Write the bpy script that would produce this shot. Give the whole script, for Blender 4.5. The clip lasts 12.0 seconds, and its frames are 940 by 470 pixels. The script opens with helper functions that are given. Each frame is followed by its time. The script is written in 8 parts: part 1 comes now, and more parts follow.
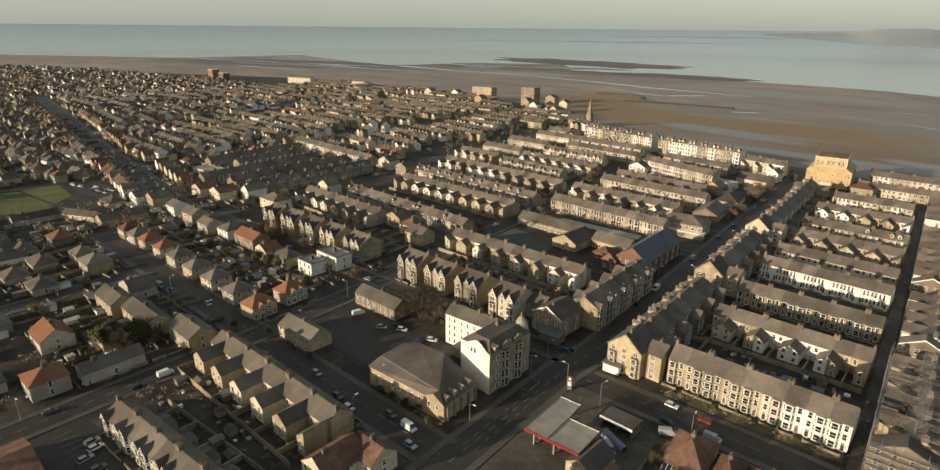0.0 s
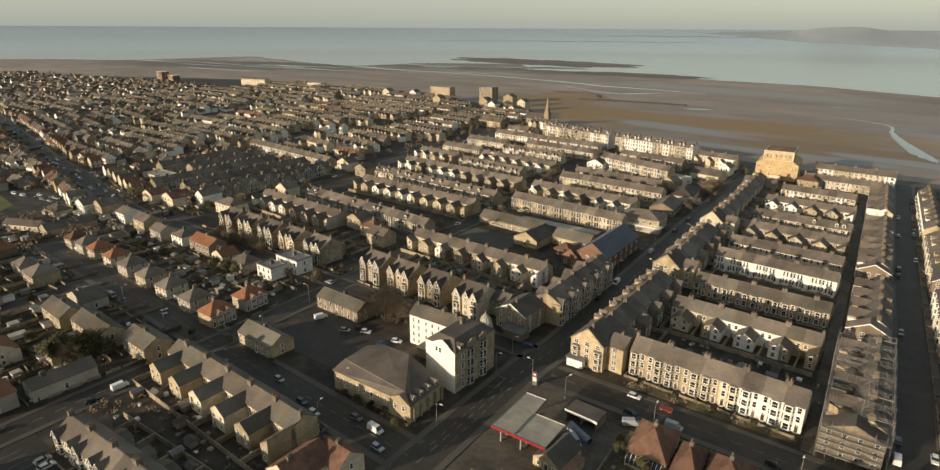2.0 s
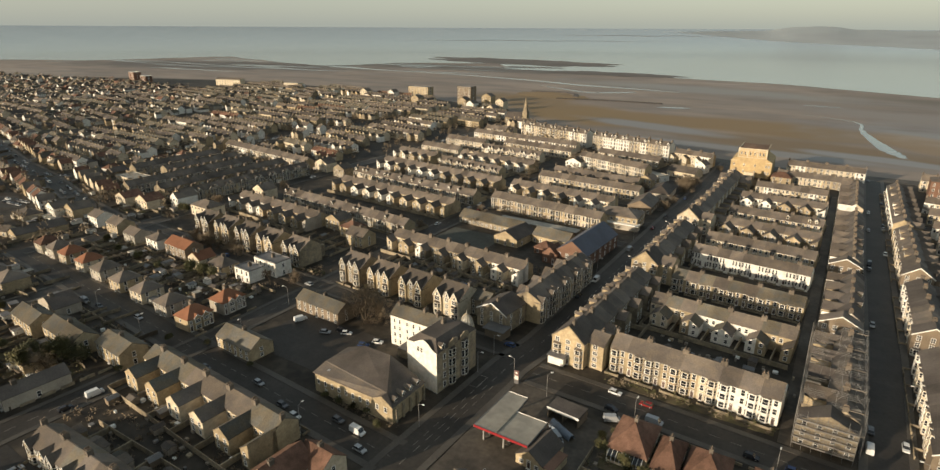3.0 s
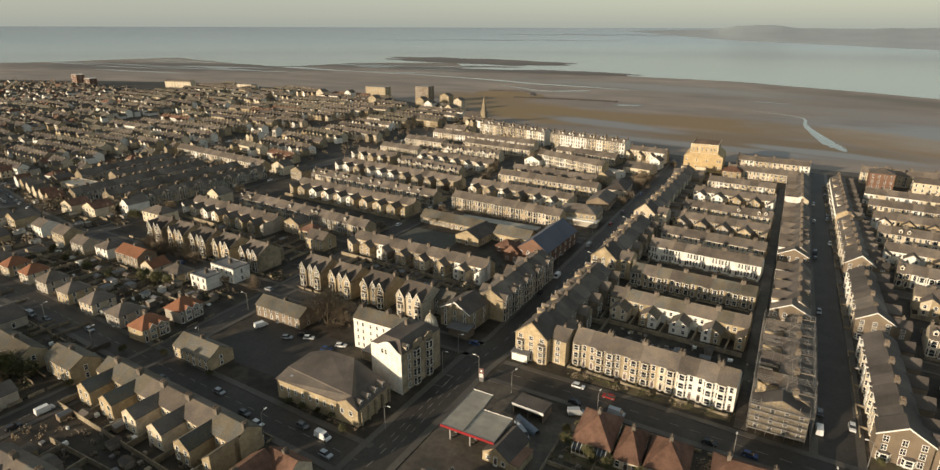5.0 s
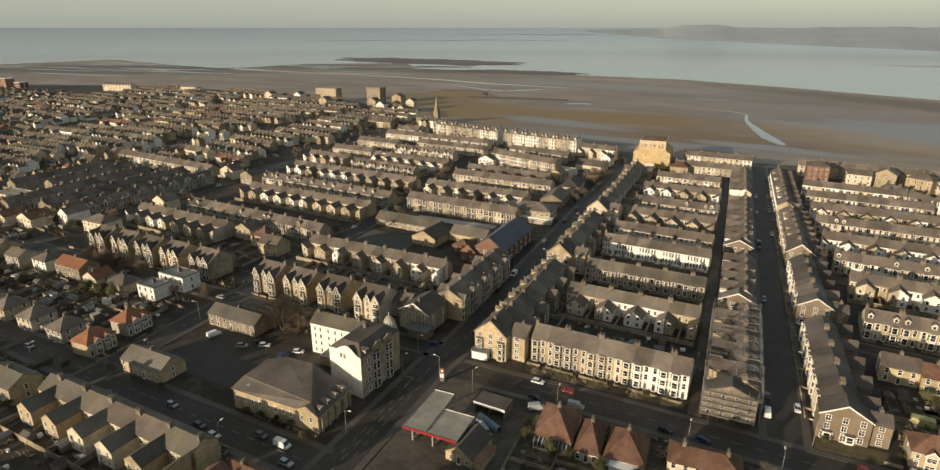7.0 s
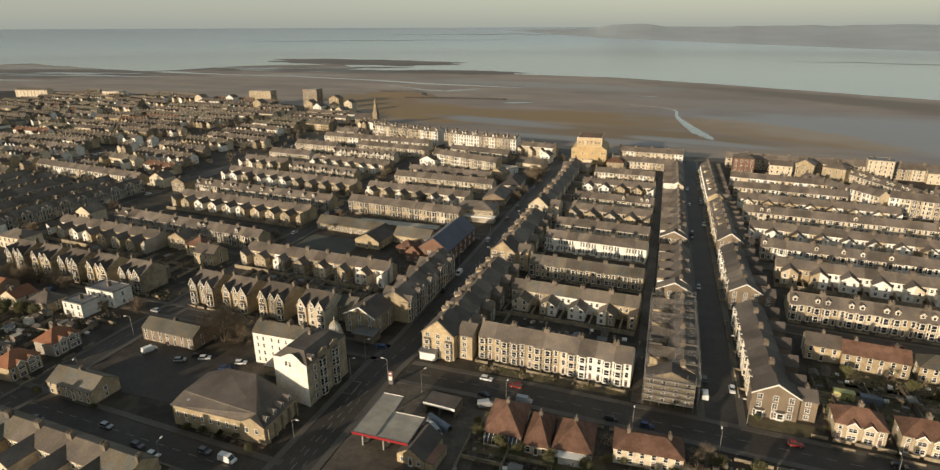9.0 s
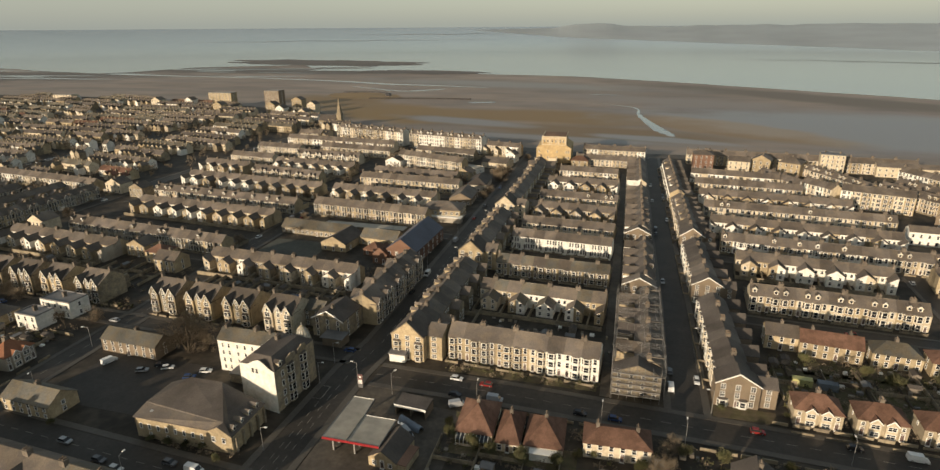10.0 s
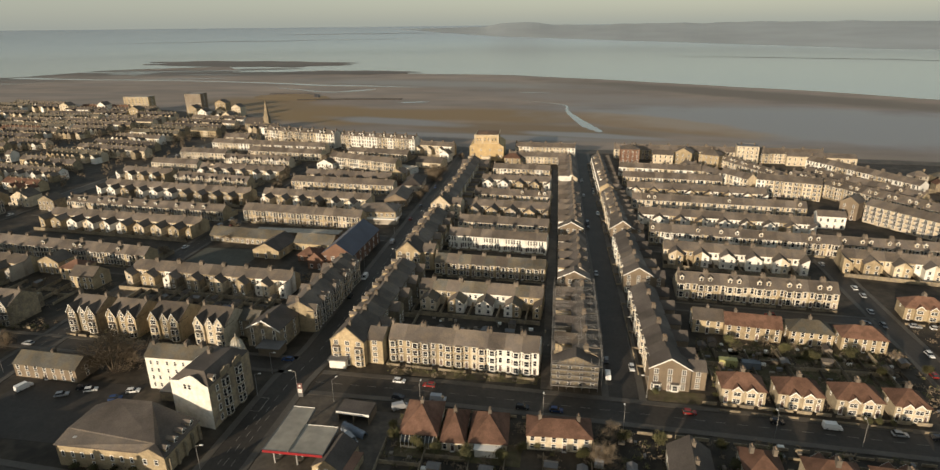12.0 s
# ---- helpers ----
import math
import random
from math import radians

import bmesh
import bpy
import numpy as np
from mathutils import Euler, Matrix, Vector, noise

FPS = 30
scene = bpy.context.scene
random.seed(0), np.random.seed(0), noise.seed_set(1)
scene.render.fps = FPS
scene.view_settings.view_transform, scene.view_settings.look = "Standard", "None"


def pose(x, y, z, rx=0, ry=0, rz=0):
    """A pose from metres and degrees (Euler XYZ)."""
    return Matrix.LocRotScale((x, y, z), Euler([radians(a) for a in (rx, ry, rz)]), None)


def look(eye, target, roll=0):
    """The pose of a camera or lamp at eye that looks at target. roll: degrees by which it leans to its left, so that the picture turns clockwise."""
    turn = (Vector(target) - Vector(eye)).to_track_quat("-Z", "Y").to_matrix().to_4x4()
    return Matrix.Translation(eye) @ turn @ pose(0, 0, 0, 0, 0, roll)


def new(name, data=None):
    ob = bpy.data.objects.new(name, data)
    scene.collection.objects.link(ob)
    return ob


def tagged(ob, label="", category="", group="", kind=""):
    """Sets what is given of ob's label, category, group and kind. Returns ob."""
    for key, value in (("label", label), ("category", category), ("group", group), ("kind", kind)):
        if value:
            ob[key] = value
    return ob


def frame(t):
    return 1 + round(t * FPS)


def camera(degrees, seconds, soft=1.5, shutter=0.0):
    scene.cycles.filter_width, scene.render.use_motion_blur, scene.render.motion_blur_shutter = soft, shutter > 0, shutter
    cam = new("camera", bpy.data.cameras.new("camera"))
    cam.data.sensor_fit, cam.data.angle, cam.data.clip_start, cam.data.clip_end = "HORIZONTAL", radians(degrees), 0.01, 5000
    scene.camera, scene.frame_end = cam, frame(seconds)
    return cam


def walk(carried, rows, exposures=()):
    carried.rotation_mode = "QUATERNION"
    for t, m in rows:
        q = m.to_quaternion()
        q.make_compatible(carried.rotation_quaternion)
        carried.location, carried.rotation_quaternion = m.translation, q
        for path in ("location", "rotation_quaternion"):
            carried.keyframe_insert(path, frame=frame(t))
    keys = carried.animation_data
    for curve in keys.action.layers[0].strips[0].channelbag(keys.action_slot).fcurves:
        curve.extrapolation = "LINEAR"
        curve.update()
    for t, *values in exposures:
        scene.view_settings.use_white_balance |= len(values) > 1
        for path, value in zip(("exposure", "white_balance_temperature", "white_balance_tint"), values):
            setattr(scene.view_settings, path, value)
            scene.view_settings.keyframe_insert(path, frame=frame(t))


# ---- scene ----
cam = camera(76.93, 12.0, 1.4)

PATH = [
    (0, pose(0.00, 0.00, 112.00, 70.69, 0, 38.40) @ pose(0, 0, 0, 0, 0, 0.54)),
    (0.5, pose(0.05, -0.07, 111.94, 70.71, 0, 37.47) @ pose(0, 0, 0, 0, 0, 0.50)),
    (1, pose(0.11, -0.11, 111.88, 70.70, 0, 36.46) @ pose(0, 0, 0, 0, 0, 0.46)),
    (1.5, pose(0.15, -0.16, 111.83, 70.72, 0, 35.51) @ pose(0, 0, 0, 0, 0, 0.39)),
    (2, pose(0.16, -0.23, 111.78, 70.72, 0, 34.50) @ pose(0, 0, 0, 0, 0, 0.32)),
    (2.5, pose(0.13, -0.28, 111.77, 70.71, 0, 33.52) @ pose(0, 0, 0, 0, 0, 0.30)),
    (3, pose(0.10, -0.32, 111.79, 70.69, 0, 32.44) @ pose(0, 0, 0, 0, 0, 0.31)),
    (5, pose(0.46, -0.92, 112.10, 70.66, 0, 28.49) @ pose(0, 0, 0, 0, 0, 0.15)),
    (5.5, pose(0.53, -1.08, 112.17, 70.65, 0, 27.44) @ pose(0, 0, 0, 0, 0, 0.15)),
    (6, pose(0.56, -1.21, 112.21, 70.66, 0, 26.21) @ pose(0, 0, 0, 0, 0, 0.10)),
    (6.5, pose(0.56, -1.33, 112.21, 70.67, 0, 25.15) @ pose(0, 0, 0, 0, 0, 0.06)),
    (7, pose(0.53, -1.44, 112.23, 70.67, 0, 23.99) @ pose(0, 0, 0, 0, 0, 0.00)),
    (9, pose(1.03, -1.96, 112.55, 70.65, 0, 18.29) @ pose(0, 0, 0, 0, 0, -0.23)),
    (9.5, pose(1.19, -2.10, 112.68, 70.63, 0, 16.75) @ pose(0, 0, 0, 0, 0, -0.33)),
    (10, pose(1.32, -2.22, 112.78, 70.62, 0, 14.99) @ pose(0, 0, 0, 0, 0, -0.39)),
    (10.5, pose(1.44, -2.36, 112.89, 70.59, 0, 13.39) @ pose(0, 0, 0, 0, 0, -0.45)),
    (11, pose(1.53, -2.46, 113.03, 70.56, 0, 11.75) @ pose(0, 0, 0, 0, 0, -0.52)),
    (11.5, pose(1.56, -2.54, 113.14, 70.52, 0, 10.21) @ pose(0, 0, 0, 0, 0, -0.57)),
    (12, pose(1.56, -2.62, 113.24, 70.49, 0, 8.54) @ pose(0, 0, 0, 0, 0, -0.60)),
]
walk(cam, PATH, [(0.0, 0.62, 6750, 11), (6.0, 0.57, 6750, 11), (12.0, 0.45, 6750, 12)])

# ---- light: low winter sun behind the camera, hazy sky ----
SUN_EL, SUN_AZ = radians(11.4), radians(206)
world = bpy.data.worlds.new("sky")
scene.world = world
world.use_nodes = True
wn = world.node_tree
sky = wn.nodes.new("ShaderNodeTexSky")
sky.sky_type = "NISHITA"
sky.sun_disc = False
sky.sun_elevation, sky.sun_rotation = SUN_EL, SUN_AZ
sky.air_density, sky.dust_density, sky.ozone_density = 1.0, 1.6, 1.0
# haze over the sky, thickest towards the horizon
haze = wn.nodes.new("ShaderNodeVectorMath")
haze.operation = "ADD"
spot = wn.nodes.new("ShaderNodeTexCoord")
up = wn.nodes.new("ShaderNodeSeparateXYZ")
wn.links.new(spot.outputs["Generated"], up.inputs[0])
thin = wn.nodes.new("ShaderNodeMapRange")
thin.inputs["From Min"].default_value, thin.inputs["From Max"].default_value = 0.02, 0.60
thin.inputs["To Min"].default_value, thin.inputs["To Max"].default_value = 0.80, 0.46
wn.links.new(up.outputs["Z"], thin.inputs["Value"])
veil = wn.nodes.new("ShaderNodeVectorMath")
veil.operation = "SCALE"
veil.inputs[0].default_value = (3.75, 4.3, 4.15)
wn.links.new(thin.outputs[0], veil.inputs["Scale"])
wn.links.new(veil.outputs[0], haze.inputs[1])
dim = wn.nodes.new("ShaderNodeVectorMath")
dim.operation = "SCALE"
dim.inputs["Scale"].default_value = 0.66
wn.links.new(sky.outputs[0], dim.inputs[0])
wn.links.new(dim.outputs[0], haze.inputs[0])
wn.links.new(haze.outputs[0], wn.nodes["Background"].inputs[0])
wn.nodes["Background"].inputs[1].default_value = 0.066
lamp = bpy.data.lights.new("sun", "SUN")
lamp.energy, lamp.angle, lamp.color = 3.75, radians(0.6), (1.0, 0.855, 0.66)
sun = new("sun", lamp)
sun_dir = Vector((math.sin(SUN_AZ) * math.cos(SUN_EL), math.cos(SUN_AZ) * math.cos(SUN_EL), math.sin(SUN_EL)))
sun.matrix_world = look(sun_dir * 900, (0, 0, 0))

# ---- materials ----


def surface(name, rgb, rough=0.8, spread=0.25, fine=1.2, coarse=0.12, own=0.15, bump=0.0, metal=0.0, gloss=0.35, tint=None, squash=None):
    """A grained, stained surface: two sizes of noise and a tone of its own for each object."""
    m = bpy.data.materials.new(name)
    m.use_nodes = True
    nt = m.node_tree
    n, link = nt.nodes, nt.links.new
    p = n["Principled BSDF"]
    p.inputs["Roughness"].default_value = rough
    p.inputs["Metallic"].default_value = metal
    p.inputs["Specular IOR Level"].default_value = gloss
    geo = n.new("ShaderNodeNewGeometry")
    where = geo.outputs["Position"]
    if squash:
        mp = n.new("ShaderNodeMapping")
        mp.inputs["Scale"].default_value = squash
        link(where, mp.inputs["Vector"])
        where = mp.outputs["Vector"]
    tone = None
    for scale, part_of in ((fine, 0.6), (coarse, 1.0)):
        tex = n.new("ShaderNodeTexNoise")
        tex.inputs["Scale"].default_value = scale
        tex.inputs["Detail"].default_value = 5.0
        link(where, tex.inputs["Vector"])
        r = n.new("ShaderNodeMapRange")
        r.inputs["From Min"].default_value, r.inputs["From Max"].default_value = 0.28, 0.72
        r.inputs["To Min"].default_value, r.inputs["To Max"].default_value = 1 - spread * part_of, 1 + spread * part_of
        link(tex.outputs["Fac"], r.inputs["Value"])
        if tone is None:
            tone, first = r.outputs[0], tex
        else:
            mul = n.new("ShaderNodeMath")
            mul.operation = "MULTIPLY"
            link(tone, mul.inputs[0])
            link(r.outputs[0], mul.inputs[1])
            tone = mul.outputs[0]
    if own:
        info = n.new("ShaderNodeObjectInfo")
        r = n.new("ShaderNodeMapRange")
        r.inputs["To Min"].default_value, r.inputs["To Max"].default_value = 1 - own, 1 + own
        link(info.outputs["Random"], r.inputs["Value"])
        mul = n.new("ShaderNodeMath")
        mul.operation = "MULTIPLY"
        link(tone, mul.inputs[0])
        link(r.outputs[0], mul.inputs[1])
        tone = mul.outputs[0]
    base = n.new("ShaderNodeMix")
    base.data_type = "RGBA"
    base.inputs["A"].default_value = (*rgb, 1)
    base.inputs["B"].default_value = (*(tint or rgb), 1)
    patch = n.new("ShaderNodeTexNoise")
    patch.inputs["Scale"].default_value = coarse * 3
    link(where, patch.inputs["Vector"])
    pr = n.new("ShaderNodeMapRange")
    pr.inputs["From Min"].default_value, pr.inputs["From Max"].default_value = 0.42, 0.62
    link(patch.outputs["Fac"], pr.inputs["Value"])
    link(pr.outputs[0], base.inputs["Factor"])
    out = n.new("ShaderNodeVectorMath")
    out.operation = "SCALE"
    link(base.outputs["Result"], out.inputs[0])
    link(tone, out.inputs["Scale"])
    link(out.outputs[0], p.inputs["Base Color"])
    if bump:
        b = n.new("ShaderNodeBump")
        b.inputs["Strength"].default_value = 0.5
        b.inputs["Distance"].default_value = bump
        link(first.outputs["Fac"], b.inputs["Height"])
        link(b.outputs["Normal"], p.inputs["Normal"])
    return m


SLATE = surface("slate", (0.128, 0.109, 0.093), 0.6, 0.28, 2.5, 0.10, 0.26, 0.03, tint=(0.155, 0.127, 0.10), gloss=0.12)
SLATE_DARK = surface("dark_slate", (0.094, 0.08, 0.07), 0.65, 0.28, 2.5, 0.1, 0.24, 0.03, tint=(0.104, 0.089, 0.076), gloss=0.12)
MOSSY = surface("mossy_slate", (0.135, 0.115, 0.084), 0.75, 0.3, 2.0, 0.1, 0.22, 0.03, tint=(0.115, 0.11, 0.096), gloss=0.12)
RED_TILE = surface("red_tile", (0.16, 0.09, 0.063), 0.75, 0.25, 2.5, 0.15, 0.2, 0.03, tint=(0.12, 0.068, 0.047), gloss=0.12)
ORANGE_TILE = surface("orange_tile", (0.235, 0.108, 0.062), 0.75, 0.2, 2.5, 0.15, 0.15, 0.03, gloss=0.12)
STONE = surface("buff_stone", (0.37, 0.295, 0.185), 0.9, 0.25, 1.6, 0.2, 0.18, 0.03, tint=(0.32, 0.25, 0.155))
STONE_DARK = surface("weathered_stone", (0.27, 0.22, 0.145), 0.9, 0.3, 1.6, 0.2, 0.18, 0.03, tint=(0.20, 0.165, 0.12))
BRICK = surface("brown_brick", (0.20, 0.155, 0.108), 0.9, 0.2, 3.0, 0.2, 0.12, 0.02)
RED_BRICK = surface("red_brick", (0.19, 0.108, 0.073), 0.9, 0.2, 3.0, 0.2, 0.15, 0.02)
WHITE = surface("white_render", (0.76, 0.73, 0.66), 0.85, 0.10, 0.9, 0.25, 0.06, 0.0, tint=(0.66, 0.63, 0.55))
CREAM = surface("cream_render", (0.58, 0.495, 0.36), 0.85, 0.12, 0.9, 0.25, 0.1, 0.0, tint=(0.47, 0.395, 0.285))
DASH = surface("grey_pebbledash", (0.36, 0.32, 0.26), 0.95, 0.2, 2.0, 0.2, 0.15, 0.02)
YELLOW = surface("yellow_render", (0.47, 0.345, 0.18), 0.85, 0.12, 0.6, 0.15, 0.0, tint=(0.41, 0.30, 0.16))
TRIM = surface("white_trim", (0.78, 0.76, 0.70), 0.6, 0.06, 1.0, 0.3, 0.05)
GLASS = surface("window_glass", (0.025, 0.027, 0.03), 0.08, 0.2, 0.8, 0.3, 0.3, 0.0, 0.0, 0.6)
DOOR = surface("painted_door", (0.10, 0.07, 0.06), 0.5, 0.1, 1.0, 0.4, 0.6)
CHIM = surface("sooty_chimney", (0.135, 0.113, 0.09), 0.95, 0.25, 2.0, 0.3, 0.25)
POT = surface("clay_pot", (0.19, 0.145, 0.105), 0.85, 0.2, 3.0, 0.3, 0.25)
LEAD = surface("grey_lead", (0.16, 0.155, 0.15), 0.6, 0.2, 2.0, 0.3, 0.1)
GROUND = surface("yard_ground", (0.056, 0.0455, 0.0335), 0.7, 0.5, 0.35, 0.05, 0.0, 0.05, gloss=0.25, tint=(0.033, 0.0275, 0.0205))
ASPHALT = surface("asphalt", (0.046, 0.04, 0.0335), 0.6, 0.3, 0.8, 0.06, 0.0, 0.01, gloss=0.27, tint=(0.052, 0.0445, 0.0365))
PAVING = surface("paving", (0.085, 0.074, 0.06), 0.6, 0.25, 1.2, 0.1, 0.05, 0.01, gloss=0.4)
CONCRETE = surface("concrete", (0.10, 0.083, 0.064), 0.65, 0.35, 0.7, 0.08, 0.05, 0.01, gloss=0.3, tint=(0.075, 0.063, 0.05))
PAINT = surface("road_paint", (0.22, 0.205, 0.17), 0.8, 0.25, 1.5, 0.3, 0.1)
GRASS = surface("winter_grass", (0.085, 0.10, 0.028), 0.95, 0.3, 0.5, 0.03, 0.0, 0.05, tint=(0.12, 0.115, 0.04))
LAWN = surface("garden_lawn", (0.10, 0.086, 0.042), 0.95, 0.4, 0.6, 0.1, 0.15, 0.05, tint=(0.105, 0.08, 0.05))
TWIG = surface("bare_twigs", (0.18, 0.14, 0.095), 0.9, 0.25, 1.0, 0.2, 0.15)
BARK = surface("bark", (0.10, 0.08, 0.055), 0.95, 0.3, 2.0, 0.3, 0.1)
LEAF = surface("evergreen_leaves", (0.075, 0.075, 0.03), 0.7, 0.4, 1.5, 0.3, 0.25, tint=(0.10, 0.088, 0.038))
FENCE = surface("weathered_fence", (0.11, 0.088, 0.064), 0.95, 0.3, 1.5, 0.3, 0.2)
TIMBER = surface("timber", (0.20, 0.17, 0.135), 0.9, 0.3, 1.5, 0.3, 0.25)
STEEL = surface("galvanised_steel", (0.42, 0.41, 0.39), 0.45, 0.15, 1.0, 0.3, 0.1, metal=0.6)
SCAFFOLD = surface("weathered_scaffold_tube", (0.22, 0.21, 0.195), 0.6, 0.2, 1.0, 0.3, 0.25, metal=0.3)
POLE = surface("grey_pole", (0.30, 0.29, 0.27), 0.5, 0.1, 1.0, 0.3, 0.1, metal=0.3)
SHEET = surface("roof_sheet", (0.37, 0.335, 0.275), 0.6, 0.16, 0.5, 0.1, 0.06, tint=(0.31, 0.285, 0.235))
RED_FASCIA = surface("red_fascia", (0.26, 0.022, 0.025), 0.4, 0.08, 0.8, 0.3, 0.0)
RUBBER = surface("tyre", (0.02, 0.02, 0.02), 0.85, 0.1, 1.0, 0.3, 0.0)
SAND = surface("beach_sand", (0.29, 0.236, 0.192), 0.75, 0.22, 0.012, 0.0022, 0.0, tint=(0.235, 0.20, 0.172), squash=(1, 2.2, 1))


def patch(mat, cx, cy, rx, ry, turn, rgb, soft=0.5, rough=None):
    """A soft-edged stretch of other sand laid into a sand surface, ragged by noise."""
    nt = mat.node_tree
    n, link = nt.nodes, nt.links.new
    p = n["Principled BSDF"]
    old = p.inputs["Base Color"].links[0].from_socket
    geo = n.new("ShaderNodeNewGeometry")
    mp = n.new("ShaderNodeMapping")
    mp.vector_type = "TEXTURE"
    mp.inputs["Location"].default_value = (cx, cy, 0)
    mp.inputs["Rotation"].default_value = (0, 0, radians(turn))
    mp.inputs["Scale"].default_value = (rx, ry, 1000)
    link(geo.outputs["Position"], mp.inputs["Vector"])
    size = n.new("ShaderNodeVectorMath")
    size.operation = "LENGTH"
    link(mp.outputs[0], size.inputs[0])
    tex = n.new("ShaderNodeTexNoise")
    tex.inputs["Scale"].default_value = 0.013
    tex.inputs["Detail"].default_value = 6.0
    link(geo.outputs["Position"], tex.inputs["Vector"])
    add = n.new("ShaderNodeMath")
    add.operation = "ADD"
    link(size.outputs["Value"], add.inputs[0])
    link(tex.outputs["Fac"], add.inputs[1])
    fade = n.new("ShaderNodeMapRange")
    fade.interpolation_type = "SMOOTHSTEP"
    fade.inputs["From Min"].default_value, fade.inputs["From Max"].default_value = 1.5 - soft / 2, 1.5 + soft / 2
    fade.inputs["To Min"].default_value, fade.inputs["To Max"].default_value = 1.0, 0.0
    link(add.outputs[0], fade.inputs["Value"])
    mix = n.new("ShaderNodeMix")
    mix.data_type = "RGBA"
    link(fade.outputs[0], mix.inputs["Factor"])
    link(old, mix.inputs["A"])
    mix.inputs["B"].default_value = (*rgb, 1)
    link(mix.outputs["Result"], p.inputs["Base Color"])
    if rough is not None:
        rm = n.new("ShaderNodeMix")
        if p.inputs["Roughness"].links:
            link(p.inputs["Roughness"].links[0].from_socket, rm.inputs["A"])
        else:
            rm.inputs["A"].default_value = p.inputs["Roughness"].default_value
        rm.inputs["B"].default_value = rough
        link(fade.outputs[0], rm.inputs["Factor"])
        link(rm.outputs["Result"], p.inputs["Roughness"])


patch(SAND, -320, 800, 150, 75, -22, (0.25, 0.170, 0.082), 0.6)
patch(SAND, -95, 800, 190, 62, -4, (0.25, 0.172, 0.09), 0.7)
patch(SAND, -30, 690, 150, 42, -6, (0.215, 0.155, 0.095), 0.7)
patch(SAND, 330, 760, 330, 150, -18, (0.225, 0.21, 0.20), 0.7, 0.4)
patch(SAND, 118, 745, 130, 52, -38, (0.27, 0.182, 0.098), 0.45)
patch(SAND, -205, 738, 95, 24, -16, (0.225, 0.205, 0.19), 0.8, 0.45)
patch(SAND, -95, 640, 150, 15, -5, (0.22, 0.20, 0.18), 0.8, 0.46)
patch(SAND, 40, 655, 70, 16, -12, (0.225, 0.21, 0.195), 0.7, 0.42)
patch(SAND, -470, 905, 120, 60, -30, (0.235, 0.165, 0.09), 0.6)
patch(SAND, -1000, 1540, 480, 110, 3, (0.14, 0.125, 0.108), 0.7)
patch(SAND, -1700, 1190, 520, 190, 16, (0.135, 0.12, 0.105), 0.9)
patch(SAND, 320, 1080, 420, 60, -38, (0.17, 0.145, 0.118), 0.9)
patch(SAND, -250, 1250, 300, 70, -12, (0.25, 0.225, 0.195), 1.2, 0.5)
patch(SAND, 60, 1010, 230, 60, -18, (0.235, 0.19, 0.155), 1.2, 0.5)

GOLD_SAND = surface("dry_sand", (0.27, 0.185, 0.092), 0.85, 0.2, 0.02, 0.004, 0.0, tint=(0.23, 0.165, 0.095), squash=(1, 2.2, 1))
MUD = surface("dark_sandbank", (0.14, 0.125, 0.11), 0.8, 0.2, 0.01, 0.002, 0.0, squash=(1, 2.5, 1))
WET = surface("wet_sand", (0.19, 0.17, 0.155), 0.42, 0.15, 0.012, 0.003, 0.0, gloss=0.35, squash=(1, 2, 1))
WATER = surface("sea_water", (0.235, 0.235, 0.2), 0.16, 0.12, 0.006, 0.001, 0.0, 0.0, gloss=0.5, squash=(1, 3, 1))
# pale blue-grey: distance haze is put into the hills' base colour
HAZED_HILL = surface("far_hill", (0.30, 0.333, 0.345), 0.95, 0.10, 0.004, 0.001, 0.0)


def car_paint(name, rgb):
    return surface(name, rgb, 0.25, 0.05, 0.6, 0.2, 0.1, gloss=0.5)


CAR_PAINTS = [car_paint("car_white", (0.70, 0.70, 0.68)), car_paint("car_silver", (0.36, 0.37, 0.38)), car_paint("car_black", (0.03, 0.03, 0.035)),
              car_paint("car_blue", (0.04, 0.07, 0.16)), car_paint("car_red", (0.22, 0.025, 0.022)), car_paint("car_grey", (0.13, 0.13, 0.135))]


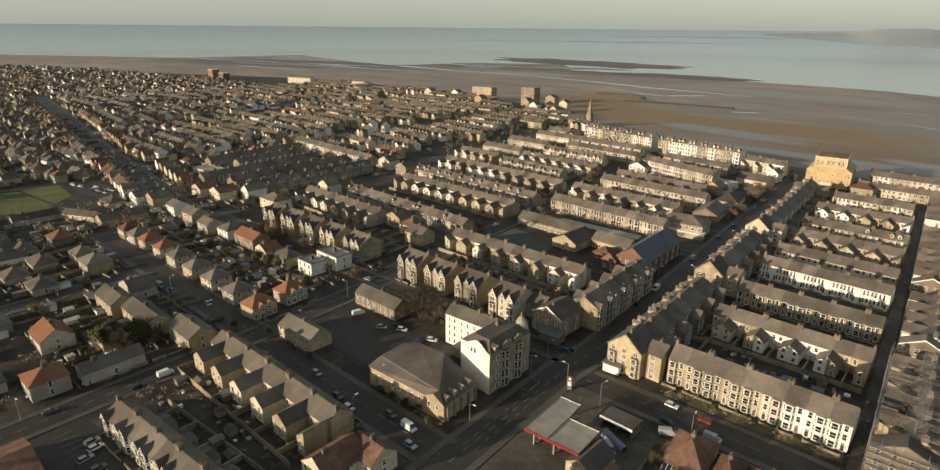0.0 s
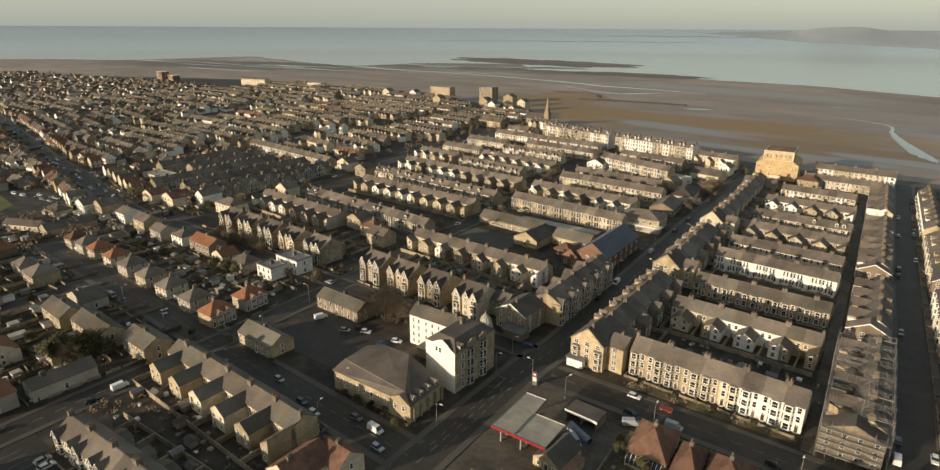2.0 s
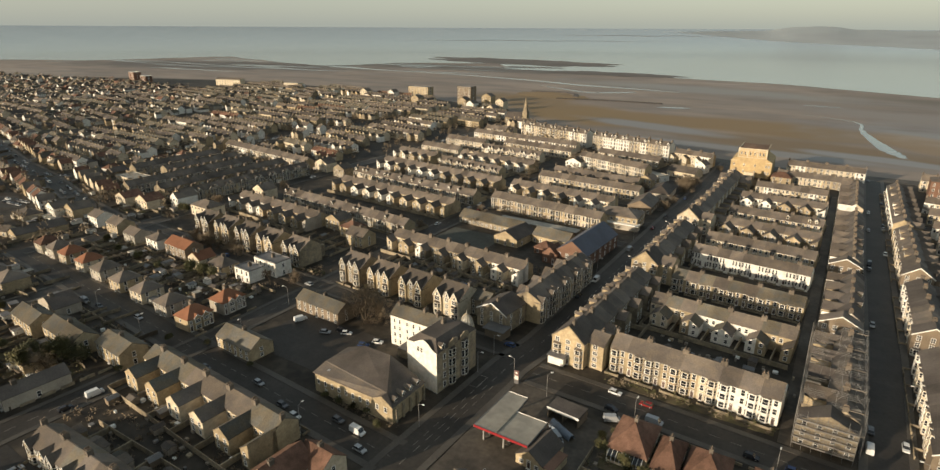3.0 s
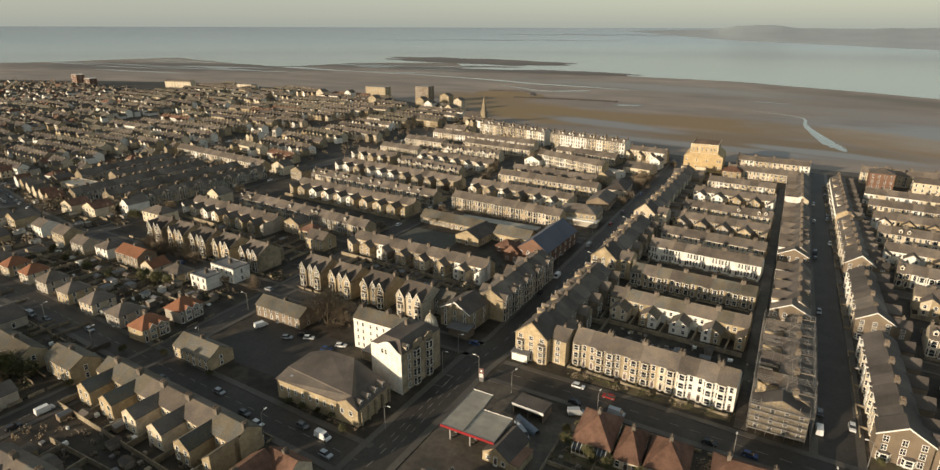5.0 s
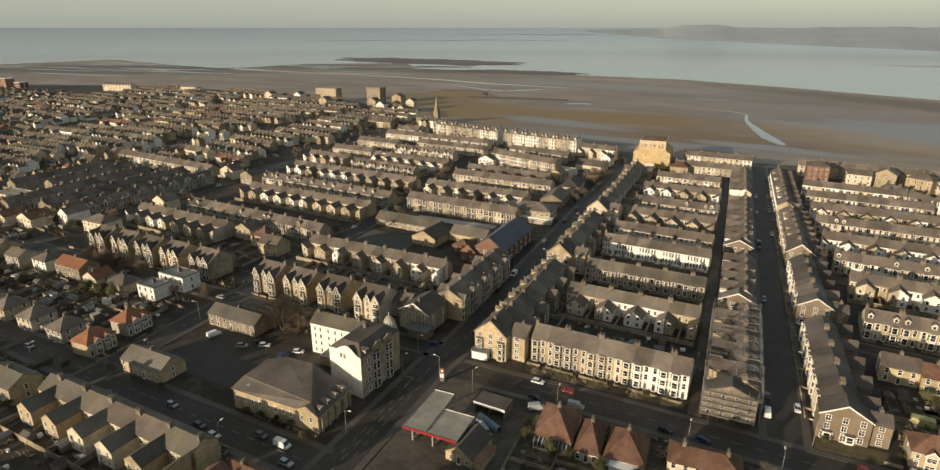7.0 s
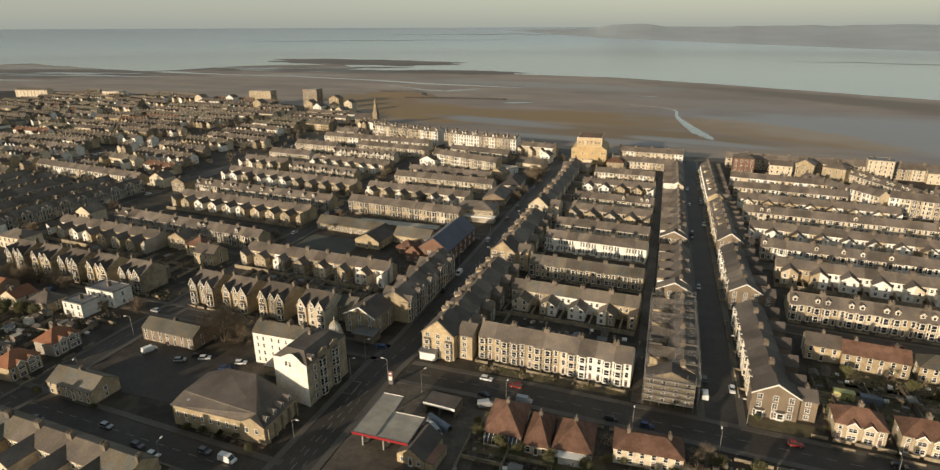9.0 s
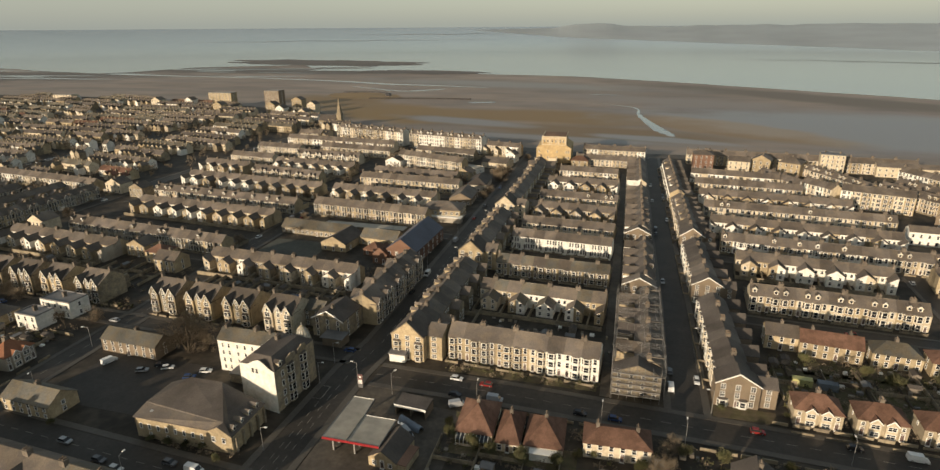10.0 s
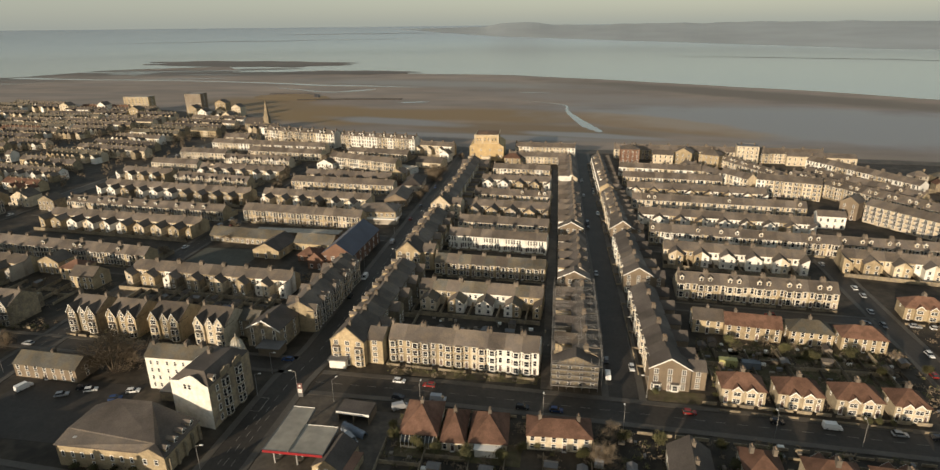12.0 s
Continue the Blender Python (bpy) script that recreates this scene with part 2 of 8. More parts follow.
# ---- mesh tools ----
class Shape:
    """Gathers faces; s = -1 mirrors the shape across x."""

    def __init__(self, s=1):
        self.v, self.f, self.m, self.s = [], [], [], s

    def face(self, pts, mat=0):
        k = len(self.v)
        self.v += [(p[0] * self.s, p[1], p[2]) for p in pts]
        self.f.append(tuple(range(k, k + len(pts))))
        self.m.append(mat)

    def solid(self, low, high, mat=0):
        """A solid between two outlines of the same number of corners."""
        k, n = len(self.v), len(low)
        self.v += [(p[0] * self.s, p[1], p[2]) for p in (*low, *high)]
        self.f.append(tuple(range(k + n - 1, k - 1, -1)))
        self.f.append(tuple(range(k + n, k + 2 * n)))
        for i in range(n):
            j = (i + 1) % n
            self.f.append((k + i, k + j, k + n + j, k + n + i))
        self.m += [mat] * (n + 2)

    def box(self, x0, y0, z0, x1, y1, z1, mat=0):
        self.solid([(x0, y0, z0), (x1, y0, z0), (x1, y1, z0), (x0, y1, z0)], [(x0, y0, z1), (x1, y0, z1), (x1, y1, z1), (x0, y1, z1)], mat)

    def along_x(self, outline, x0, x1, mat=0):
        self.solid([(x0, a, b) for a, b in outline], [(x1, a, b) for a, b in outline], mat)

    def along_y(self, outline, y0, y1, mat=0):
        self.solid([(a, y0, b) for a, b in outline], [(a, y1, b) for a, b in outline], mat)

    def tube(self, p, q, r0, r1, sides=6, mat=0):
        p, q = Vector(p), Vector(q)
        w = (q - p).normalized()
        u = w.orthogonal().normalized()
        t = w.cross(u)
        ring = [(math.cos(2 * math.pi * i / sides), math.sin(2 * math.pi * i / sides)) for i in range(sides)]
        self.solid([p + (u * a + t * b) * r0 for a, b in ring], [q + (u * a + t * b) * r1 for a, b in ring], mat)

    def roof_x(self, x0, x1, y0, y1, yr, z0, z1, zr, thick=0.16, over=0.25, mat=0):
        """Two slabs with the ridge along x at yr; z0, z1: eaves at y0, y1."""
        for ye, ze in ((y0, z0), (y1, z1)):
            k = (zr - ze) / abs(yr - ye)
            sgn = 1 if ye > yr else -1
            yo, zo = ye + sgn * over, ze - k * over
            self.solid([(x0, yr, zr), (x1, yr, zr), (x1, yo, zo), (x0, yo, zo)],
                       [(x0, yr, zr + thick), (x1, yr, zr + thick), (x1, yo, zo + thick), (x0, yo, zo + thick)], mat)

    def roof_y(self, y0, y1, x0, x1, xr, z0, z1, zr, thick=0.16, over=0.25, mat=0):
        for xe, ze in ((x0, z0), (x1, z1)):
            k = (zr - ze) / abs(xr - xe)
            sgn = 1 if xe > xr else -1
            xo, zo = xe + sgn * over, ze - k * over
            self.solid([(xr, y0, zr), (xr, y1, zr), (xo, y1, zo), (xo, y0, zo)],
                       [(xr, y0, zr + thick), (xr, y1, zr + thick), (xo, y1, zo + thick), (xo, y0, zo + thick)], mat)

    def hip(self, x0, y0, x1, y1, z0, z1, over=0.35, mat=0, ridge=None):
        """A hipped roof; its ridge runs along the longer side."""
        x0, y0, x1, y1 = x0 - over, y0 - over, x1 + over, y1 + over
        w, d = x1 - x0, y1 - y0
        if w >= d:
            e = d / 2 if ridge is None else (w - ridge) / 2
            a, b = (x0 + e, (y0 + y1) / 2, z1), (x1 - e - 0.01, (y0 + y1) / 2, z1)
            c = [(x0, y0, z0), (x1, y0, z0), (x1, y1, z0), (x0, y1, z0)]
            faces = [(c[0], c[1], b, a), (c[1], c[2], b), (c[2], c[3], a, b), (c[3], c[0], a)]
        else:
            e = w / 2 if ridge is None else (d - ridge) / 2
            a, b = ((x0 + x1) / 2, y0 + e, z1), ((x0 + x1) / 2, y1 - e - 0.01, z1)
            c = [(x0, y0, z0), (x1, y0, z0), (x1, y1, z0), (x0, y1, z0)]
            faces = [(c[0], c[1], a), (c[1], c[2], b, a), (c[2], c[3], b), (c[3], c[0], a, b)]
        k = len(self.v)
        pts = [*c, a, b]
        low = [(p[0], p[1], p[2] - 0.15) for p in c]
        self.v += [(p[0] * self.s, p[1], p[2]) for p in (*pts, *low)]
        for fc in faces:
            self.f.append(tuple(k + pts.index(p) for p in fc))
        for i in range(4):
            self.f.append((k + i, k + (i + 1) % 4, k + 6 + (i + 1) % 4, k + 6 + i))
        self.f.append((k + 6, k + 7, k + 8, k + 9))
        self.m += [mat] * 9

    def grid(self, xs, zs, deep, base=0.02, mats=(0, 1)):
        """A panel in the x-z plane, facing -y: deep(i, k) is how far each cell stands out, and whether it is glass."""
        cell = {(i, k): deep(i, k) for i in range(len(xs) - 1) for k in range(len(zs) - 1)}
        for (i, k), (y, glass) in cell.items():
            x0, x1, z0, z1 = xs[i], xs[i + 1], zs[k], zs[k + 1]
            self.face([(x0, -y, z0), (x1, -y, z0), (x1, -y, z1), (x0, -y, z1)], mats[glass])
            for (di, dk), (p, q) in {(-1, 0): ((x0, z0), (x0, z1)), (1, 0): ((x1, z0), (x1, z1)), (0, -1): ((x0, z0), (x1, z0)), (0, 1): ((x0, z1), (x1, z1))}.items():
                yo = cell.get((i + di, k + dk), (-base, 0))[0]
                if yo < y - 1e-6:
                    self.face([(p[0], -y, p[1]), (q[0], -y, q[1]), (q[0], -yo, q[1]), (p[0], -yo, p[1])], mats[0])

    def mesh(self, name, mats, weld=0.0):
        me = bpy.data.meshes.new(name)
        me.from_pydata(self.v, [], self.f)
        for m in mats:
            me.materials.append(m)
        me.polygons.foreach_set("material_index", self.m)
        bm = bmesh.new()
        bm.from_mesh(me)
        if weld:
            bmesh.ops.remove_doubles(bm, verts=bm.verts, dist=weld)
        bmesh.ops.recalc_face_normals(bm, faces=bm.faces)
        bm.to_mesh(me)
        bm.free()
        return me


PARTS = {}


def part(name, shape, mats, parent, label="", at=None):
    """One mesh object under a thing or a part; shape may be a mesh that others share."""
    me = shape if isinstance(shape, bpy.types.Mesh) else shape.mesh(name, mats)
    ob = new(name, me)
    ob.parent = parent
    if at is not None:
        ob.matrix_basis = at
    PARTS.setdefault(parent, []).append(ob)
    return tagged(ob, label)


def replica(t, at):
    """Another of the same thing, with the same parts on the same meshes, at another place."""
    ob = new(t.name.split(".")[0])
    ob.empty_display_size = 0.5
    ob.matrix_basis = at
    tagged(ob, t["label"], t["category"], t.get("group", ""))
    for p in PARTS[t]:
        q = new(p.name.split(".")[0], p.data)
        q.parent, q.matrix_basis = ob, p.matrix_basis
        for c in PARTS.get(p, ()):
            e = new(c.name.split(".")[0], c.data)
            e.parent, e.matrix_basis = q, c.matrix_basis
    return ob


def thing(name, label, category, group="", at=None):
    ob = new(name)
    ob.empty_display_size = 0.5
    if at is not None:
        ob.matrix_basis = at
    return tagged(ob, label, category, group)


def single(name, shape, mats, label, category, group="", at=None, kind=""):
    ob = new(name, shape if isinstance(shape, bpy.types.Mesh) else shape.mesh(name, mats))
    if at is not None:
        ob.matrix_basis = at
    return tagged(ob, label, category, group, kind)


KEPT = {}


def window_mesh(w, h, trim=TRIM, surround=None):
    """A sash window: surround, frame, meeting rail and glass set back between them. It faces -y, its sill's middle is at the origin."""
    key = ("window", w, h, trim.name, surround.name if surround else "")
    if key not in KEPT:
        b = Shape()
        e, r = 0.13, 0.05
        xs = [-w / 2, -w / 2 + e, w / 2 - e, w / 2] if w <= 1.3 else [-w / 2, -w / 2 + e, -r, r, w / 2 - e, w / 2]
        zs = [-0.14, 0.0, h * 0.5 - r, h * 0.5 + r, h - e, h]
        cols = len(xs) - 2
        b.grid(xs, zs, lambda i, k: (0.16, 0) if k == 0 else (0.10, 0) if i in (0, cols) or k == 4 else (0.06, 0) if k == 2 or (cols == 4 and i == 2) else (0.025, 1))
        KEPT[key] = b.mesh("window", [trim, GLASS], 0.001)
    return KEPT[key]


def door_mesh(trim=TRIM):
    key = ("door", trim.name)
    if key not in KEPT:
        b = Shape()
        b.grid([-0.62, -0.48, 0.48, 0.62], [0.0, 0.15, 2.15, 2.25, 2.6, 2.75], lambda i, k: (0.5, 0) if k == 0 else (0.10, 0) if i != 1 or k in (2, 4) else (0.04, 1), mats=(1, 0))
        KEPT[key] = b.mesh("door", [DOOR, trim], 0.001)
    return KEPT[key]


def bay_mesh(storeys, sh, wall, trim, roof, z0=0.0, gable=0.0):
    """A canted bay over some storeys with a window on each of its three sides, under a small hipped roof or a gable."""
    key = ("bay", storeys, sh, wall.name, trim.name, roof.name, z0, gable)
    if key not in KEPT:
        b = Shape()
        plan = [(-1.65, 0), (-1.0, -0.9), (1.0, -0.9), (1.65, 0)]
        top = z0 + storeys * sh - 0.1
        zs = [z0]
        for k in range(storeys):
            zk = z0 + k * sh
            zs += [zk + 0.5, zk + 0.64, zk + sh * 0.5, zk + sh * 0.5 + 0.08, zk + sh - 0.34, zk + sh - 0.2]
        zs.append(top)
        for (xa, ya), (xb, yb) in zip(plan, plan[1:]):
            d = Vector((xb - xa, yb - ya, 0))
            length = d.length
            d.normalize()
            nrm = Vector((d.y, -d.x, 0))
            g = Shape()

            def cell(i, k):
                m = (k - 1) % 6
                if k == 0 or k == len(zs) - 2 or m == 5:
                    return (0.0, 0)
                if i in (0, 4):
                    return (0.0, 0)
                if m in (0, 4):
                    return (0.10, 1)
                return (0.07, 1) if i in (1, 3) or m == 2 else (-0.04, 2)
            g.grid([0, 0.06, 0.06 + length * 0.09, length - 0.06 - length * 0.09, length - 0.06, length], zs, cell, 0.0, (0, 1, 2))
            k0 = len(b.v)
            b.v += [(xa + d.x * u - nrm.x * y, ya + d.y * u - nrm.y * y, z) for u, y, z in g.v]
            b.f += [tuple(k0 + i for i in f) for f in g.f]
            b.m += g.m
        b.face([(x, y, top) for x, y in plan], 0)
        if gable:
            b.along_y([(-1.75, top), (1.75, top), (0, top + gable)], -0.9, 1.6, 0)
            b.box(-0.5, -0.98, top + 0.3, 0.4, -0.89, top + 0.3 + gable * 0.38, 1)
            b.box(-0.36, -1.0, top + 0.38, 0.28, -0.89, top + 0.22 + gable * 0.38, 2)
            b.roof_y(-1.1, 2.6, -1.8, 1.8, 0, top - 0.05, top - 0.05, top + gable, 0.14, 0.15, 3)
            for sgn in (-1, 1):
                b.solid([(sgn * 1.92, -1.14, top - 0.3), (0, -1.14, top + gable - 0.05), (0, -1.09, top + gable - 0.05), (sgn * 1.92, -1.09, top - 0.3)],
                        [(sgn * 1.92, -1.14, top - 0.02), (0, -1.14, top + gable + 0.22), (0, -1.09, top + gable + 0.22), (sgn * 1.92, -1.09, top - 0.02)], 1)
        else:
            hi = [(x * 0.55, 0.0 if y == 0 else -0.12, top + 0.55) for x, y in plan]
            lo = [(x, y, top) for x, y in plan]
            for i in range(3):
                b.face([lo[i], lo[i + 1], hi[i + 1], hi[i]], 3)
            b.face(hi, 3)
        KEPT[key] = b.mesh("bay_window", [wall, trim, GLASS, roof], 0.002)
    return KEPT[key]


def chimney_with_pots(wall, parent, at, h=1.9, pots=4, w=0.95, d=1.5):
    c = part("chimney", chimney_mesh(wall, h, 0, w, d), None, parent, at=at)
    if "pot" not in KEPT:
        b = Shape()
        b.tube((0, 0, 0), (0, 0, 0.55), 0.16, 0.12, 8)
        KEPT["pot"] = b.mesh("chimney_pot", [POT])
    for i in range(pots):
        part("chimney_pot", KEPT["pot"], None, c, at=pose(0, (i + 0.5) / pots * (d - 0.2) - (d - 0.2) / 2, h))
    return c


def chimney_mesh(wall, h=1.9, pots=4, w=0.95, d=1.5):
    key = ("chimney", wall.name, h, pots, w, d)
    if key not in KEPT:
        b = Shape()
        b.box(-w / 2, -d / 2, 0, w / 2, d / 2, h - 0.25)
        b.box(-w / 2 - 0.08, -d / 2 - 0.08, h - 0.25, w / 2 + 0.08, d / 2 + 0.08, h)
        for i in range(pots):
            y = (i + 0.5) / pots * (d - 0.2) - (d - 0.2) / 2
            b.tube((0, y, h), (0, y, h + 0.5), 0.15, 0.11, 6, 1)
        KEPT[key] = b.mesh("chimney", [wall, POT])
    return KEPT[key]


def dormer_mesh(wall, trim, roof, w=1.7, h=1.5, back=2.6):
    key = ("dormer", wall.name, roof.name, w, h, back)
    if key not in KEPT:
        b = Shape()
        b.along_y([(-w / 2, -0.8), (w / 2, -0.8), (w / 2, h), (0, h + w * 0.42), (-w / 2, h)], 0, back, 0)
        b.roof_y(-0.2, back + 0.3, -w / 2, w / 2, 0, h, h, h + w * 0.42, 0.1, 0.15, 1)
        b.box(-w * 0.36, -0.08, 0.12, w * 0.36, 0.02, h - 0.05, 2)
        b.box(-w * 0.27, -0.10, 0.24, w * 0.27, 0.02, h - 0.18, 3)
        for sgn in (-1, 1):
            b.solid([(sgn * (w / 2 + 0.2), -0.26, h - 0.3), (0, -0.26, h + w * 0.42 - 0.05), (0, -0.21, h + w * 0.42 - 0.05), (sgn * (w / 2 + 0.2), -0.21, h - 0.3)],
                    [(sgn * (w / 2 + 0.2), -0.26, h - 0.1), (0, -0.26, h + w * 0.42 + 0.14), (0, -0.21, h + w * 0.42 + 0.14), (sgn * (w / 2 + 0.2), -0.21, h - 0.1)], 2)
        KEPT[key] = b.mesh("dormer", [wall, roof, trim, GLASS])
    return KEPT[key]


# ---- terraced houses ----
HOUSES = {}


def terraced(at, label, group, w=5.8, d=9.0, he=6.0, hr=9.0, floors=2, s=1, front="bay", rear="wing", wall=STONE, back=None, roof=SLATE, trim=TRIM,
             dormer=False, gate=True, wing_out=6.0, wing_he=5.0, pattern=False, pots=False, yard=5.0):
    """A terraced house. Its ridge runs along x over the origin and it faces -y; s = -1 is its mirror."""
    back = back or wall
    key = (label, w, d, he, hr, floors, s, front, rear, wall.name, back.name, roof.name, dormer, gate, wing_out, wing_he, pots, yard)
    if key in HOUSES:
        return HOUSES[key] if pattern else replica(HOUSES[key], at)
    t = thing("terraced_house", label, "house", group, at)
    HOUSES[key] = t
    b = Shape()
    h2 = d / 2
    b.along_x([(-h2, 0), (0, 0), (0, hr - 0.1), (-h2, he)], -w / 2, w / 2, 0)
    b.along_x([(0, 0), (h2, 0), (h2, he), (0, hr - 0.1)], -w / 2, w / 2, 1)
    part("wall", b, [wall, back], t)
    b = Shape()
    b.roof_x(-w / 2, w / 2, -h2, h2, 0, he, he, hr)
    b.box(-w / 2, -0.16, hr + 0.02, w / 2, 0.16, hr + 0.24)
    b.box(-w / 2, -h2 - 0.32, he - 0.32, w / 2, -h2 - 0.2, he - 0.18, 1)
    part("roof", b, [roof, LEAD], t)
    if pots:
        chimney_with_pots(CHIM, t, pose(s * (w / 2 - 0.5), 0.2, hr - 0.45))
    else:
        part("chimney", chimney_mesh(CHIM), None, t, at=pose(s * (w / 2 - 0.5), 0.2, hr - 0.45))
    sh = (he - 0.35) / floors
    bx, dx = s * w * 0.19, -s * w * 0.27
    if front.startswith("bay") or front == "gable":
        nb = {"bay1": 1, "bay": floors, "gable": floors}[front]
        part("bay_window", bay_mesh(nb, round(sh, 2), wall, trim, roof, 0.0, 2.3 if front == "gable" else 0.0), None, t, at=pose(bx, -h2, 0))
    else:
        nb = 0
    if front == "paired":
        for k in range(floors):
            for x in (-0.12, 0.12, 0.38):
                part("window", window_mesh(0.95, round(sh - 1.0, 2), trim), None, t, at=pose(s * w * x, -h2, k * sh + 0.7))
        b = Shape(s)
        b.box(w * 0.30, -h2 - 2.6, 0, w * 0.30 + 0.2, -h2, 1.7)
        b.box(-w * 0.5, -h2 - 2.6, 0, w * 0.30, -h2 - 2.4, 1.0)
        part("yard_wall", b, [wall], t)
        b = Shape(s)
        b.tube((w * 0.47, -h2 - 0.1, 0), (w * 0.47, -h2 - 0.1, he - 0.2), 0.07, 0.07, 5)
        part("drainpipe", b, [LEAD], t)
    part("door", door_mesh(trim), None, t, at=pose(dx, -h2, 0))
    for k in range(floors if front != "paired" else 0):
        z = k * sh + 0.75
        if k > 0:
            part("window", window_mesh(1.3, round(sh - 0.9, 2), trim), None, t, at=pose(dx, -h2, z))
        if k >= nb:
            part("window", window_mesh(2.2, round(sh - 0.9, 2), trim), None, t, at=pose(bx, -h2, z))
    if dormer:
        part("dormer", dormer_mesh(wall, trim, roof), None, t, at=pose(bx, -h2 + 0.9, he + 0.75))
    if rear in ("wing", "low"):
        b = Shape(s)
        zt, ze = (wing_he + 2.4, wing_he) if rear == "wing" else (3.6, 2.6)
        x1, x0, ye = w / 2, w / 2 - 3.5, h2 + wing_out
        b.along_y([(x0, 0), (x1, 0), (x1, zt), (x0, ze)], h2 - 1.5, ye, 0)
        wing = part("rear_wing", b, [back], t)
        b = Shape(s)
        k = (zt - ze) / 3.5
        b.solid([(x1, h2 - 2.5, zt + 0.02), (x1, ye + 0.2, zt + 0.02), (x0 - 0.25, ye + 0.2, ze - k * 0.25 + 0.02), (x0 - 0.25, h2 - 2.5, ze - k * 0.25 + 0.02)],
                [(x1, h2 - 2.5, zt + 0.17), (x1, ye + 0.2, zt + 0.17), (x0 - 0.25, ye + 0.2, ze - k * 0.25 + 0.17), (x0 - 0.25, h2 - 2.5, ze - k * 0.25 + 0.17)])
        part("wing_roof", b, [roof], t)
        turn = lambda x, y, z: pose(x, y, z, 0, 0, 180)
        for k in range(2 if rear == "wing" else 1):
            part("window", window_mesh(1.3, 1.55, trim), None, t, at=turn(s * (x0 + 1.7), ye, 0.9 + 2.6 * k))
        for k in range(1, floors):
            part("window", window_mesh(1.3, 1.6, trim), None, t, at=turn(-s * w * 0.3, h2, 0.9 + sh * k))
        b = Shape(s)
        b.box(-w / 2, h2, 0, -w / 2 + 0.22, ye + yard, 1.9)
        b.box(-w / 2 + 0.22, ye + yard - 0.22, 0, w / 2, ye + yard, 1.9)
        part("yard_wall", b, [STONE_DARK], t)
    elif rear == "plain":
        turn = lambda x, y, z: pose(x, y, z, 0, 0, 180)
        for k in range(floors):
            for x in (-w * 0.25, w * 0.22):
                part("window", window_mesh(1.3, 1.5, trim), None, t, at=turn(x, h2, 0.9 + sh * k))
    if gate:
        b = Shape(s)
        b.box(-w / 2 + 1.4, -h2 - 3.4, 0, w / 2, -h2 - 3.15, 0.85)
        b.box(w / 2 - 0.2, -h2 - 3.15, 0, w / 2, -h2 - 0.9, 0.8)
        b.box(-w / 2 + 1.1, -h2 - 3.45, 0, -w / 2 + 1.4, -h2 - 3.1, 1.15)
        part("garden_wall", b, [STONE_DARK], t)
    return t


JOINED = {"v": [], "f": [], "m": [], "mats": [], "n": 0}
FAR_MATS = {}


def far_of(mat):
    """The same surface for joined houses: each piece takes a tone of its own."""
    if mat.name not in FAR_MATS:
        m = mat.copy()
        m.name = mat.name + "_joined"
        nt = m.node_tree
        for node in [x for x in nt.nodes if x.bl_idname == "ShaderNodeObjectInfo"]:
            geo = nt.nodes.new("ShaderNodeNewGeometry")
            for link in [x for x in nt.links if x.from_node == node]:
                nt.links.new(geo.outputs["Random Per Island"], link.to_socket)
            nt.nodes.remove(node)
        FAR_MATS[mat.name] = m
    return FAR_MATS[mat.name]


def join_thing(t, m):
    """Adds a thing's meshes, stood at m, to the joined far houses."""
    for o in PARTS[t]:
        me = o.data
        n = len(me.vertices)
        v = np.empty(n * 3)
        me.vertices.foreach_get("co", v)
        mat = np.array(m @ o.matrix_basis)
        v = v.reshape(-1, 3) @ mat[:3, :3].T + mat[:3, 3]
        base = JOINED["n"]
        ids = []
        for x in me.materials:
            x = far_of(x)
            if x not in JOINED["mats"]:
                JOINED["mats"].append(x)
            ids.append(JOINED["mats"].index(x))
        for p in me.polygons:
            JOINED["f"].append([base + i for i in p.vertices])
            JOINED["m"].append(ids[p.material_index])
        JOINED["v"].append(v)
        JOINED["n"] += n


def place_house(at, text, group, far, **kw):
    if not far:
        return terraced(at, text, group, **kw)
    join_thing(terraced(Matrix.Identity(4), "far " + text, group, pattern=True, **kw), at)
    return None


def finish_far_houses():
    """Drops the patterns and links the joined houses."""
    me = bpy.data.meshes.new("terraced_houses")
    me.from_pydata(np.concatenate(JOINED["v"]).tolist(), [], JOINED["f"])
    for x in JOINED["mats"]:
        me.materials.append(x)
    me.polygons.foreach_set("material_index", JOINED["m"])
    tagged(new("terraced_houses", me), "rows of stone and rendered terraced houses farther off", "houses", kind="stuff")
    drop = []
    for key, t in HOUSES.items():
        if str(key[0]).startswith("far "):
            drop += [*PARTS[t], t]
    bpy.data.batch_remove(drop)


